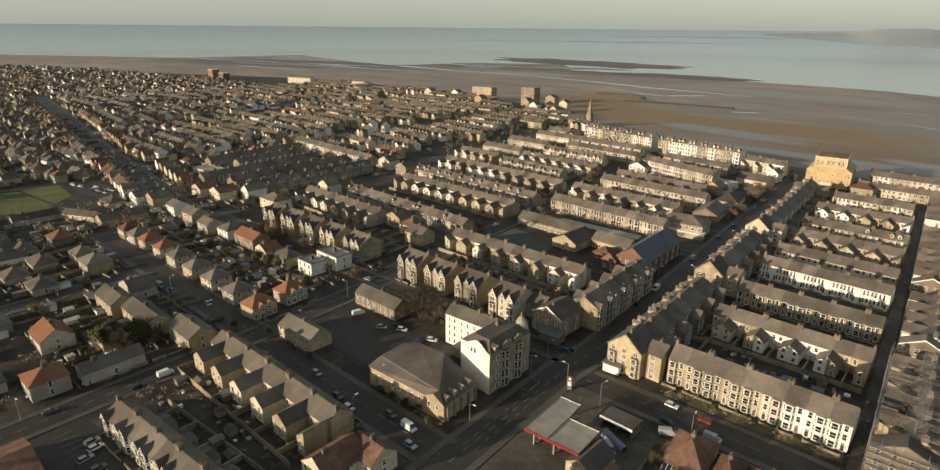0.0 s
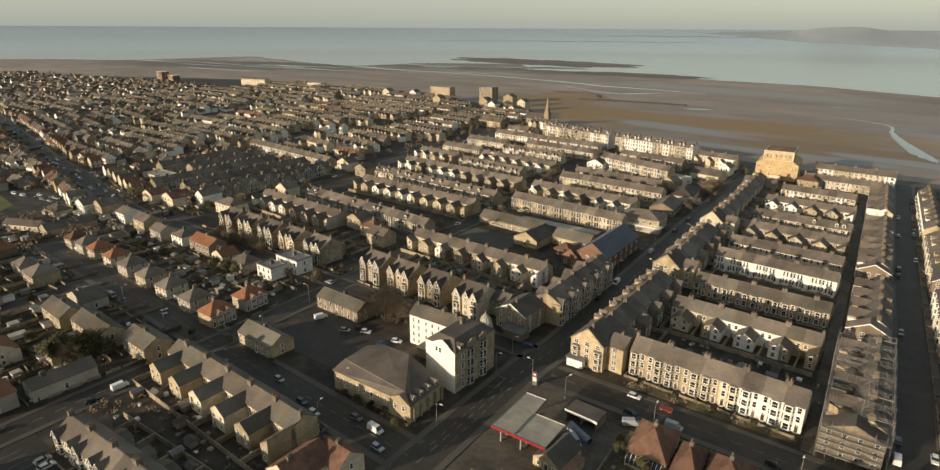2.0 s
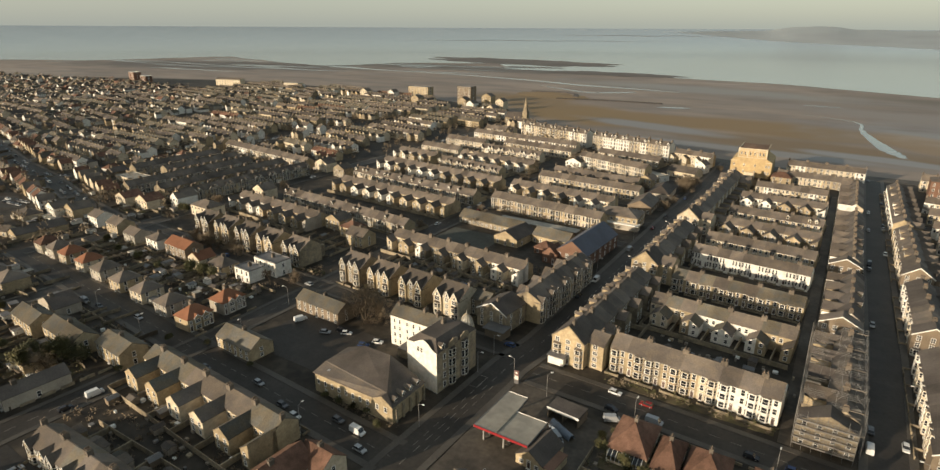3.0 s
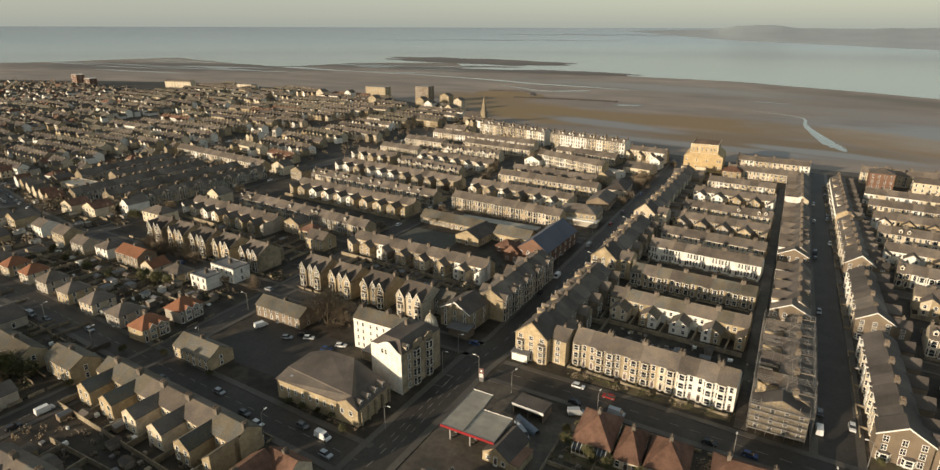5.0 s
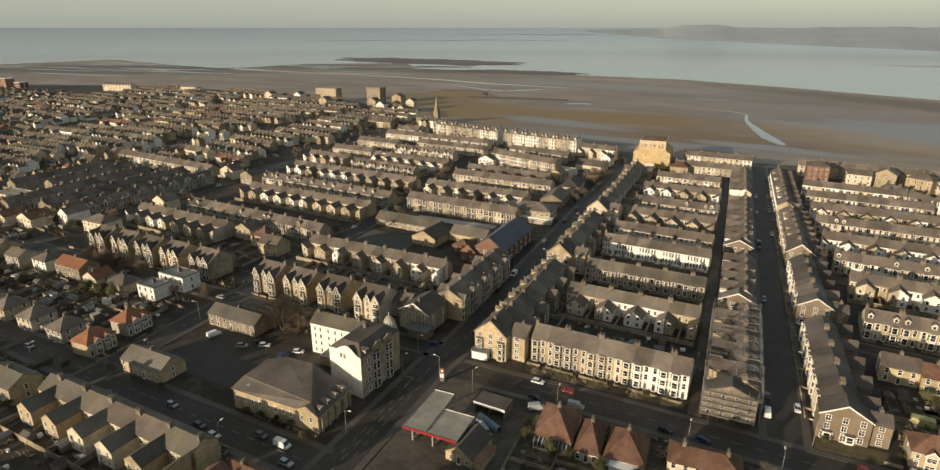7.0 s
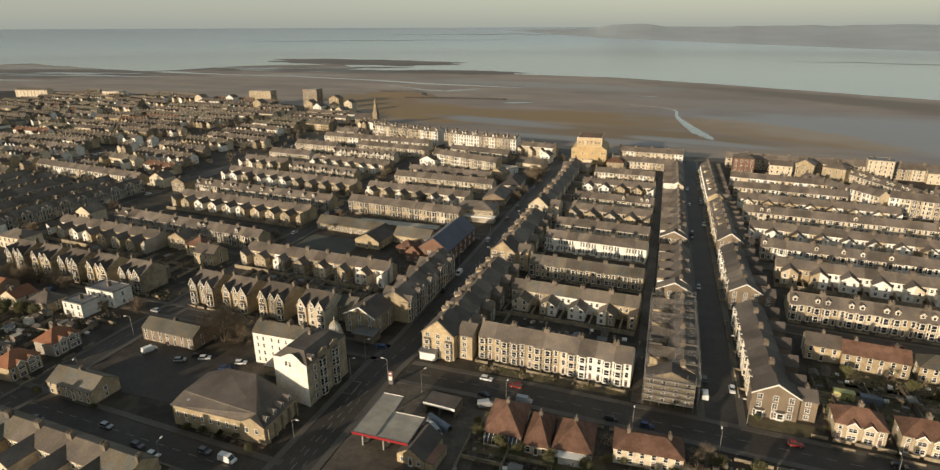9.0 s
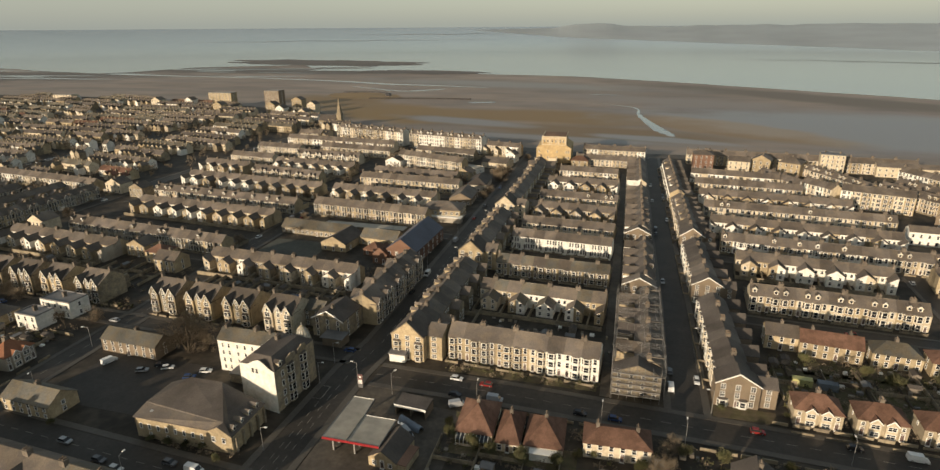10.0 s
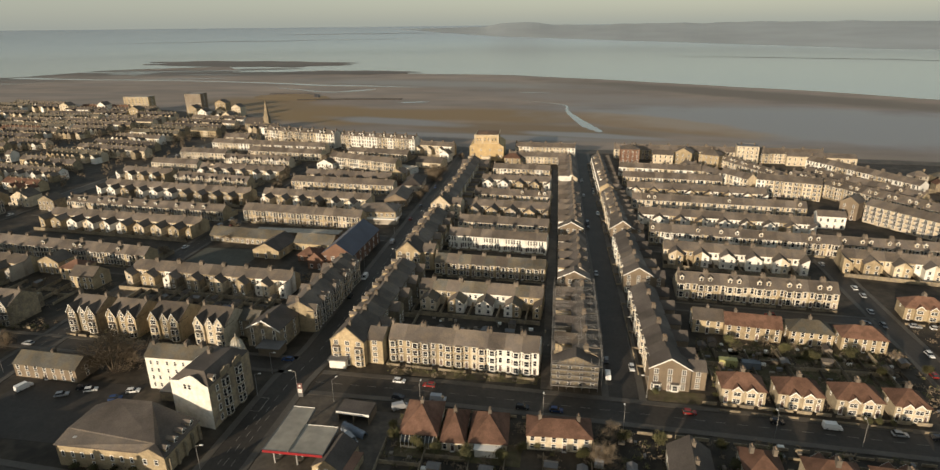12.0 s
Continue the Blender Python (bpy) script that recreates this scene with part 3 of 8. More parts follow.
def row(p, q, faces, look_of, n=None, group="", label="terraced house", seed=1, **kw):
    """A terrace from p to q, the ends of its ridge. look_of: wall materials, one picked for each house. faces: S, N, E or W."""
    rnd = random.Random(seed)
    p, q = Vector(p), Vector(q)
    if faces in "NE":
        p, q = q, p
    run = q - p
    if faces == "W":
        p, q = (p, q) if p.y > q.y else (q, p)
    if faces == "E":
        p, q = (p, q) if p.y < q.y else (q, p)
    run = q - p
    n = n or max(1, round(run.length / 5.8))
    ang = math.degrees(math.atan2(run.y, run.x))
    far = kw.pop("far", False)
    for i in range(n):
        c = p + run * ((i + 0.5) / n)
        mat, word = look_of[i % len(look_of)] if kw.get("in_turn") else rnd.choice(look_of)
        opts = {k: v for k, v in kw.items() if k != "in_turn"}
        if isinstance(opts.get("back"), (list, tuple)):
            opts["back"] = rnd.choice(opts["back"])
        if isinstance(opts.get("roof"), (list, tuple)):
            opts["roof"] = rnd.choice(opts["roof"])
        if isinstance(opts.get("dormer"), float):
            opts["dormer"] = rnd.random() < opts["dormer"]
        text = word + " " + label
        if kw.get("in_turn") is None and len(text.split()) < 4:
            text += " with a slate roof"
        place_house(pose(c.x, c.y, 0, 0, 0, ang), text, group, far, w=round(run.length / n, 2), s=1 if i % 2 else -1, wall=mat, **opts)

# ---- ground, shore, sea, far hills ----
COAST_X = (-3000, -2085, -1926, -1556, -1172, -860, -607, -430, -345, -257, -160, -60, 60, 215, 330, 700, 1600)
COAST_Y = (300, 510, 600, 690, 850, 860, 815, 770, 690, 640, 590, 566, 566, 552, 540, 430, 100)
WATER_X = (-4700, -2900, -2452, -2230, -2150, -1977, -1606, -1370, -1335, -1044, -930, -679, -380, -118, 437, 578, 1100, 2000, 4700)
WATER_Y = (300, 700, 979, 1080, 1560, 1512, 1395, 1350, 1600, 1800, 1660, 1600, 1520, 1480, 1141, 1014, 640, 200, -900)


def coast(x):
    return float(np.interp(x, COAST_X, COAST_Y)) + 3 * math.sin(x / 37)


def waterline(x):
    return float(np.interp(x, WATER_X, WATER_Y)) + (20 + 12 * max(0.0, min(1.0, (-x - 500) / 500))) * noise.noise(Vector((x / 230, 0, 3))) + 14 * noise.noise(Vector((x / 45, 2, 3)))


def swell(r):
    """The sheet bends up far out, so that it meets the horizon."""
    return 112 * max(0.0, (r - 3000) / 1850) ** 2


b = Shape()
xs = [-4700 + 47 * i for i in range(201)]
for xa, xb in zip(xs, xs[1:]):
    ca, cb = coast(xa), coast(xb)
    b.face([(xa, -700, 0), (xb, -700, 0), (xb, cb, 0), (xa, ca, 0)], 0)
    b.face([(xa, ca, 0), (xb, cb, 0), (xb, cb + 1, -1.6), (xa, ca + 1, -1.6)], 2)
    ea, eb = math.sqrt(4850 ** 2 - xa ** 2), math.sqrt(4850 ** 2 - xb ** 2)
    b.face([(xa, ca + 1, -1.6), (xb, cb + 1, -1.6), (xb, max(eb, cb + 2), -1.6), (xa, max(ea, ca + 2), -1.6)], 1)
single("ground", b, [GROUND, SAND, CONCRETE], "town ground, sea wall and wide tidal sands", "ground", kind="structure")

b = Shape()
for xa, xb in zip(xs, xs[1:]):
    cols = []
    for x in (xa, xb):
        y0, y1 = waterline(x), math.sqrt(4850 ** 2 - x ** 2)
        y1 = max(y1, y0 + 1)
        cols.append([(x, y0 + (y1 - y0) * k / 24, -1.2 + swell(math.hypot(x, y0 + (y1 - y0) * k / 24))) for k in range(25)])
    for k in range(24):
        b.face([cols[0][k], cols[1][k], cols[1][k + 1], cols[0][k + 1]])
single("water", b, [WATER], "calm pale sea of a wide bay at low tide", "sea", kind="structure")


def shoal(name, label, cx, cy, rx, ry, turn, seed, z, mat, rough=0.3):
    b = Shape()
    pts = []
    for i in range(72):
        a = 2 * math.pi * i / 72
        k = 1 + rough * noise.noise(Vector((2.2 * math.cos(a), 2.2 * math.sin(a), seed))) + rough * 0.5 * noise.noise(Vector((6 * math.cos(a), 6 * math.sin(a), seed)))
        x, y = rx * k * math.cos(a), ry * k * math.sin(a)
        t = radians(turn)
        px, py = cx + x * math.cos(t) - y * math.sin(t), cy + x * math.sin(t) + y * math.cos(t)
        pts.append((px, py, z + swell(math.hypot(px, py))))
    mid = (cx, cy, z + swell(math.hypot(cx, cy)) + 0.25)
    for p, q in zip(pts, pts[1:] + pts[:1]):
        b.face([mid, p, q])
    return single(name, b, [mat], label, "shore", kind="structure")


def arc_bank(name, label, r, az0, az1, width, mat, z):
    b = Shape()
    n = 48
    pts = []
    for i in range(n + 1):
        a = radians(az0 + (az1 - az0) * i / n)
        h = width * math.sin(math.pi * i / n) * (0.7 + 0.6 * noise.noise(Vector((i * 0.4, r, 0))))
        rr = r + 40 * noise.noise(Vector((i * 0.15, r, 1)))
        pts.append([(-math.sin(a) * q, math.cos(a) * q, z + swell(q)) for q in (rr - h / 2, rr + h / 2)])
    for p, q in zip(pts, pts[1:]):
        b.face([p[0], q[0], q[1], p[1]])
    return single(name, b, [mat], label, "shore", kind="structure")


shoal("sandbank", "dark crescent sandbank in shallow water", -1040, 1930, 390, 150, -9, 1, -1.0, MUD, 0.3)
shoal("sandbank", "low dark sandbank at the tide's edge", -545, 1560, 175, 62, -3, 2, -0.9, MUD, 0.35)
shoal("tide_pool", "pale curved pool inside the tide's edge", -760, 1600, 130, 34, 4, 9, -1.0, WATER, 0.5)
shoal("sandbank", "small dark bar in a tide pool", -840, 1680, 90, 22, 8, 3, -0.8, MUD, 0.4)
pools = random.Random(44)
for k in range(26):
    px = pools.uniform(-2300, -900)
    py = waterline(px) - pools.uniform(40, 420)
    shoal("tide_pool", "thin pale tide pool lying on dark sand", px, py, pools.uniform(60, 240), pools.uniform(4, 13), pools.uniform(-6, 14), 50 + k, -1.4, WATER, 0.7)
shoal("tide_pool", "small pale pool on the open sand", -40, 1085, 26, 4, -2, 91, -1.4, WATER, 0.5)
shoal("sand_bank", "golden brown spit of sand by a stone groyne", -455, 985, 75, 48, -20, 8, -1.42, GOLD_SAND)
shoal("tide_pool", "pale pool lying behind the groyne tip", -228, 935, 22, 8, 20, 93, -1.4, WATER, 0.6)
# a stream winding out over the sand, wider towards the shore
def stream(bends, label, wander=2.2, z=-1.35):
    b = Shape()
    for (xa, ya, wa), (xb, yb, wb) in zip(bends, bends[1:]):
        for k in range(6):
            u, v = k / 6, (k + 1) / 6
            p, q = Vector((xa + (xb - xa) * u, ya + (yb - ya) * u)), Vector((xa + (xb - xa) * v, ya + (yb - ya) * v))
            d = Vector((xb - xa, yb - ya)).normalized()
            o = Vector((-d.y, d.x))
            jp, jq = wander * noise.noise(Vector((p.x / 9, p.y / 9, 0))), wander * noise.noise(Vector((q.x / 9, q.y / 9, 0)))
            lp, lq = (wa + (wb - wa) * u) / 2, (wa + (wb - wa) * v) / 2
            ring = [p + o * (jp - lp), q + o * (jq - lq), q + o * (jq + lq), p + o * (jp + lp)]
            b.face([(w.x, w.y, z) for w in ring])
    single("stream", b, [WATER], label, "stream", kind="structure")


stream([(-60, 965, 1.5), (-34, 950, 2), (-14, 938, 3), (6, 922, 3), (13, 902, 3.5), (14, 872, 4), (13, 850, 5), (18, 815, 8), (24, 783, 10), (31, 745, 13), (37, 717, 15), (44, 694, 12), (50, 676, 5)], "pale stream winding out over the wet sand")
stream([(-1360, 1350, 40), (-1098, 1316, 16), (-868, 1301, 14), (-675, 1265, 16), (-560, 1230, 20), (-501, 1207, 22), (-371, 1192, 14), (-274, 1171, 4)], "thin pale channel along the wet sand", 5)
stream([(-560, 1150, 5), (-490, 1110, 7), (-440, 1080, 10), (-405, 1075, 14), (-380, 1100, 18), (-350, 1130, 10)], "pale channel round the spit", 5)
arc_bank("sandbank", "far dark sandbank, a thin line in the bay", 4040, 12, 40, 26, MUD, -0.9)
arc_bank("sandbank", "far dark sandbank, a thin line in the bay", 4420, 8, 26, 30, MUD, -0.9)
arc_bank("sandbank", "narrow dark sandbank out in the water", 2350, -34, -8, 36, MUD, -0.9)

# far shore: rolling hills beyond the bay, coloured as if seen through haze
b = Shape()
prev = None
for i in range(141):
    az = 26 - i * 0.6
    t = max(0.0, min(1.0, (14 - az) / 40))
    u = max(0.0, min(1.0, (16 - az) / 10))
    rb = 4690 - 240 * u - 1250 * t ** 0.9
    top = 90 + 14 * u + 27 * math.exp(-((az - 3.4) / 2.6) ** 2) + 14 * math.exp(-((az + 17) / 14) ** 2) + 12 * noise.noise(Vector((az / 2.2, 0, 7))) * u
    ring = []
    for k in range(7):
        f = k / 6
        rr = rb + (4700 - rb) * f
        z = (1 - f) * (swell(rb) - 1) + f * top + (12 * f * (1 - f) * noise.noise(Vector((az / 2, f * 4, 5))))
        ring.append((-math.sin(radians(az)) * rr, math.cos(radians(az)) * rr, z))
    if prev:
        for k in range(6):
            b.face([prev[k], ring[k], ring[k + 1], prev[k + 1]])
    prev = ring
single("backdrop", b, [HAZED_HILL], "low hazy hills across the bay", "hill", kind="structure")

# stone groynes: one running out level, one hooking round the spit
def groyne(line, label):
    pts = []
    for (xa, ya), (xb, yb) in zip(line, line[1:]):
        n = max(2, int(math.hypot(xb - xa, yb - ya) / 9))
        pts += [Vector((xa + (xb - xa) * i / n, ya + (yb - ya) * i / n)) for i in range(n)]
    pts.append(Vector(line[-1]))
    rings = []
    for i, p in enumerate(pts):
        d = (pts[min(i + 1, len(pts) - 1)] - pts[max(i - 1, 0)]).normalized()
        o = Vector((-d.y, d.x))
        h = -0.2 + 0.25 * noise.noise(Vector((i * 0.7, p.x, 0)))
        rings.append([(p.x + o.x * u, p.y + o.y * u, z) for u, z in ((-5.5, -1.6), (-3.0, h), (3.0, h), (5.5, -1.6))])
    b = Shape()
    for p, q in zip(rings, rings[1:]):
        for k in range(4):
            b.face([p[k], q[k], q[(k + 1) % 4], p[(k + 1) % 4]])
    b.face(rings[0])
    b.face(rings[-1])
    single("groyne", b.mesh("groyne", [SLATE_DARK], 0.01), None, label, "groyne")


groyne([(-430, 950), (-380, 960), (-330, 968), (-285, 972), (-257, 972)], "dark stone groyne running out over the sand")
groyne([(-520, 1035), (-458, 1048), (-430, 1030), (-417, 1003), (-412, 985)], "dark stone groyne hooked round a spit")


# ---- roads ----
def strip(pts, width, z):
    """A flat ribbon along a line, its joints mitred."""
    left, right = side(pts, width / 2), side(pts, -width / 2)
    b = Shape()
    for i in range(len(pts) - 1):
        ring = (right[i], right[i + 1], left[i + 1], left[i])
        b.solid([(*p, z - 0.1) for p in ring], [(*p, z) for p in ring])
    return b


def side(pts, off):
    out = []
    for i, p in enumerate(pts):
        a, c = Vector(pts[max(i - 1, 0)]), Vector(pts[min(i + 1, len(pts) - 1)])
        d = (c - a).normalized()
        out.append((p[0] - d.y * off, p[1] + d.x * off))
    return out


ROADS = []


def road(pts, width, walks=2.2, z=0.03, centre=False):
    ROADS.append((pts, width))
    single("road", strip(pts, width, z), [ASPHALT], "worn grey asphalt town street", "road", kind="structure")
    if walks:
        for sgn in (-1, 1):
            single("pavement", strip(side(pts, sgn * (width / 2 + walks / 2)), walks, 0.14 + 0.001 * (len(ROADS) % 9)), [PAVING], "grey paved footway with a kerb", "pavement", kind="structure")
    if centre:
        b = Shape()
        for p, q in zip(pts, pts[1:]):
            p, q = Vector((*p, 0)), Vector((*q, 0))
            d = (q - p).normalized()
            nrm = Vector((-d.y, d.x, 0)) * 0.09
            for k in range(int((q - p).length / 6)):
                a, c = p + d * (6 * k), p + d * (6 * k + 3)
                b.solid([(v.x, v.y, z - 0.02) for v in (a - nrm, c - nrm, c + nrm, a + nrm)], [(v.x, v.y, z + 0.012) for v in (a - nrm, c - nrm, c + nrm, a + nrm)])
        single("lane_marking", b, [PAINT], "dashed white centre line on asphalt", "road marking", kind="structure")


road([(-84, -60), (-86, 100), (-85, 160), (-82.5, 180), (-82.5, 552)], 10.5, 2.2, 0.034, True)
road([(-76, 160), (-30, 159.5), (40, 156), (150, 150), (420, 138)], 10, 2.2, 0.030, True)
road([(-90, 101), (-190, 107), (-300, 114.5), (-358, 118)], 10.5, 2.2, 0.031, True)
road([(-348, 170), (-420, 181), (-520, 203), (-604, 216), (-760, 250), (-900, 280), (-1150, 330)], 12, 2.2, 0.029, True)
road([(-404, 200), (-405, 325)], 7, 1.6, 0.030)
road([(-455, 250), (-456, 330)], 7, 1.6, 0.030)
road([(-512, 205), (-520, 350), (-500, 480), (-470, 640)], 9, 1.8, 0.0285)
road([(-193, -60), (-191, 60), (-189, 113), (-190, 170), (-194, 250), (-197, 560)], 9, 2.0, 0.035, True)
road([(26, 162), (26.5, 240), (25, 330), (24, 552)], 9.5, 2.2, 0.036)
road([(-88, 169), (-150, 171), (-345, 178)], 7.5, 1.8, 0.032)
road([(-287, -60), (-287, 110)], 8, 1.8, 0.033)
road([(-342, 118), (-350, 300), (-352, 600)], 9, 2, 0.037)
road([(132, 152), (135, 263), (138, 330), (150, 420)], 8, 1.8, 0.033)
single("alley", strip([(1.2, 166), (1.2, 480)], 4.0, 0.025), [CONCRETE], "narrow back alley of worn concrete between yards", "alley", kind="structure")
for y in (244, 310, 370, 441):
    road([(-60, y + 1.5), (-3, y - 1.5)], 6, 1.4, 0.028)
for y, x1 in ((232, 131), (300, 134), (360, 143), (425, 145)):
    road([(45, y + 3), (x1, y - 3.5)], 6, 1.4, 0.027)
for y in (244, 317, 386, 440):
    road([(-334, y + 5), (-203, y - 4)], 6, 1.4, 0.027)
for y in (210, 305, 347, 384, 420, 470):
    road([(-186, y + 3), (-92, y - 3)], 6, 1.4, 0.026)
b = Shape()
b.box(-78, 100, -0.05, -40, 147, 0.045)
b.box(-78, 147, -0.05, -62, 153, 0.045)
single("forecourt", b, [CONCRETE], "stained concrete filling station forecourt", "forecourt", kind="structure")
b = Shape()
b.box(-176, 120, -0.05, -132, 150, 0.04)
single("car_park", b, [ASPHALT], "asphalt car park behind the hall", "car park", kind="structure")
b = Shape()
b.box(-184, 16, -0.05, -140, 46, 0.04)
single("car_park", b, [ASPHALT], "asphalt car park beside a terrace", "car park", kind="structure")
b = Shape()
for k in range(12):
    b.box(-180 + 3.1 * k, 36, 0.03, -179.88 + 3.1 * k, 41, 0.056)
for k in range(8):
    b.box(-87.6 + 0.02 * k, 108 + 5 * k, 0.03, -87.45 + 0.02 * k, 110.5 + 5 * k, 0.056)
    b.box(-83.6 + 0.02 * k, 108 + 5 * k, 0.03, -83.45 + 0.02 * k, 110.5 + 5 * k, 0.056)
for x0, y0, x1, y1 in ((-92, 142, -87.5, 142.2), (-92, 149, -87.5, 149.2), (-92, 142.2, -91.8, 149), (-87.7, 142.2, -87.5, 149)):
    b.box(x0, y0, 0.03, x1, y1, 0.058)
single("lane_marking", b, [PAINT], "white painted bay and lane lines", "road marking", kind="structure")
# playing field and lawns
b = Shape()
for quad in ([(-432, 89), (-431, 114), (-444, 121), (-504, 117), (-500, 80)], [(-446.5, 123), (-459.5, 137.5), (-501, 143), (-503, 119.5)]):
    b.solid([(x, y, -0.05) for x, y in quad], [(x, y, 0.06) for x, y in quad])
single("park_grass", b, [GRASS], "pale green winter playing field", "grass", kind="structure")


def lawn(x0, y0, x1, y1):
    b = Shape()
    b.box(x0, y0, -0.05, x1, y1, 0.06)
    single("lawn", b, [LAWN], "patchy winter lawn with bare soil", "lawn", kind="structure")


b = Shape()
quad = [(-500, 150), (-462, 143), (-440, 156), (-478, 166)]
b.solid([(x, y, -0.05) for x, y in quad], [(x, y, 0.05) for x, y in quad])
single("car_park", b, [ASPHALT], "grey asphalt car park by the playing field", "car park", kind="structure")
lawn(33.5, 164, 52, 170)
for k in range(4):
    lawn(57 + 15.3 * k, 175, 70 + 15.3 * k, 198)
lawn(-41, 128, -5, 137)
lawn(-230, 60, -206, 76)
lawn(-250, 60, -233, 76)
lawn(66, 196, 118, 205)
lawn(-52.5, 168, -2, 171.5)

# promenade along the sea wall
b = Shape()
for i in range(60):
    x = -420 + i * 13
    b.solid([(x, coast(x) - 17, 0.0), (x + 13, coast(x + 13) - 17, 0.0), (x + 13, coast(x + 13) - 0.5, 0.0), (x, coast(x) - 0.5, 0.0)],
            [(x, coast(x) - 17, 0.12), (x + 13, coast(x + 13) - 17, 0.12), (x + 13, coast(x + 13) - 0.5, 0.12), (x, coast(x) - 0.5, 0.12)])
single("promenade", b, [CONCRETE], "pale concrete promenade along the sea wall", "promenade", kind="structure")

# ---- terraces of the grid ----
ST, SD, WH, CR, BR, DA = (STONE, "buff stone"), (STONE_DARK, "weathered stone"), (WHITE, "white-rendered"), (CREAM, "cream-rendered"), (BRICK, "brown brick"), (DASH, "grey pebbledashed")
# between the main street and the alley
row((-54.8, 181.8), (-1.4, 178.6), "S", [ST, ST, SD, ST, ST, (CREAM, "cream-rendered"), WH, WH, WH], 9, "front terrace", "three-storey terraced house with canted bays", in_turn=True,
    he=9.0, hr=12.2, d=10, floors=3, front="bay", rear="low", wing_out=4, pots=True)
row((-54.8, 229.2), (-1.5, 226.0), "N", [ST, SD], 9, "second terrace", "terraced house with gabled rear wing", seed=2, he=6.4, hr=9.4, back=[STONE, CREAM, WHITE], wing_out=7.0, wing_he=4.2, front="flat", roof=[SLATE, MOSSY])
row((-54.7, 261.0), (-1.4, 258.0), "S", [ST], 9, "third terrace", "terraced house with bay windows", seed=3, he=6.2, hr=9.0, rear="low", front="bay", roof=[MOSSY, SLATE])
row((-54.3, 298.0), (-1.5, 293.5), "S", [WH], 9, "white terrace", "terraced house with tall narrow windows", seed=4, he=7.0, hr=9.8, rear="low", front="paired", wing_out=4)
row((-53.6, 325.0), (-1.2, 320.5), "S", [ST, CR, CR], 9, "fifth terrace", "terraced house", seed=5, he=6.0, hr=8.8, rear="low", front="flat", far=True)
row((-53.6, 358.2), (-1.3, 353.6), "N", [ST], 9, "sixth terrace", "terraced house with gabled rear wing", seed=6, he=6, hr=8.8, back=[STONE, STONE_DARK, DASH], front="flat", wing_out=7, far=True)
row((-52.4, 385.6), (-1.2, 381.6), "S", [ST, CR, ST], 9, "seventh terrace", "terraced house", seed=7, he=6, hr=8.8, rear="low", front="flat", dormer=0.25, far=True)
row((-52.4, 425.5), (-1.6, 421.5), "N", [ST], 9, "eighth terrace", "terraced house with gabled rear wing", seed=8, he=6, hr=8.8, back=[STONE, WHITE, STONE_DARK], front="flat", wing_out=7, far=True)
row((-48, 461.8), (-3, 458.5), "S", [ST, CR, WH], 8, "ninth terrace", "terraced house", seed=9, he=6, hr=8.8, rear="low", front="flat", far=True)
# narrow strip between alley and side street
row((14.0, 249.7), (14.0, 303), "E", [ST, DA], 9, "side street terrace", "terraced house with a broad slate roof", seed=11, he=6.4, hr=9.6, d=8.6, rear="wing", back=[STONE, WHITE], front="bay1", gate=False, roof=[SLATE, SLATE_DARK], wing_out=5.4, wing_he=5.6, yard=0.4, dormer=0.4)
row((13.6, 319.7), (13.2, 412), "E", [ST, DA], 16, "side street terrace", "terraced house with a broad slate roof", seed=12, he=6.4, hr=9.6, d=8.6, rear="wing", back=[STONE, WHITE], front="bay1", gate=False, wing_out=5.4, wing_he=5.6, yard=0.4, dormer=0.4, far=True)
row((13.0, 428), (12.6, 505), "E", [ST, CR], 13, "side street terrace", "terraced house with a broad slate roof", seed=13, he=6.4, hr=9.4, d=8.4, rear="wing", back=[STONE, WHITE], front="flat", gate=False, wing_out=5.4, wing_he=5.6, yard=0.4, far=True)
# east side of the side street
row((40.3, 177.4), (39.6, 233), "W", [WH, CR, WH], 9, "bay-fronted terrace", "tall terraced house with white bays", seed=14, pots=True, he=8.2, hr=11.4, d=10, floors=3, front="bay", rear="wing", back=BRICK, roof=[SLATE_DARK], wing_out=5.4, wing_he=6.4, yard=1.2)
row((39.2, 253.4), (38.4, 301), "W", [WH, CR], 8, "bay-fronted terrace", "tall terraced house with white bays", seed=15, he=8.2, hr=11.4, d=10, floors=3, front="bay", rear="wing", back=BRICK, roof=[SLATE_DARK, SLATE], wing_out=5.4, wing_he=6.4, yard=1.2)
row((38.2, 319.6), (37.2, 390), "W", [CR, ST], 13, "bay-fronted terrace", "terraced house with pale bays", seed=16, he=7.6, hr=10.8, d=9.6, floors=2, front="bay", rear="wing", back=STONE, wing_out=5.4, wing_he=6.0, yard=1.2, dormer=0.25, far=True)
row((36.6, 402), (35.6, 505), "W", [CR, ST, WH], 17, "bay-fronted terrace", "terraced house with pale bays", seed=17, he=7, hr=10, d=9.6, floors=2, front="bay1", rear="wing", back=STONE, wing_out=5, wing_he=5.6, yard=1.2, dormer=0.25, far=True)
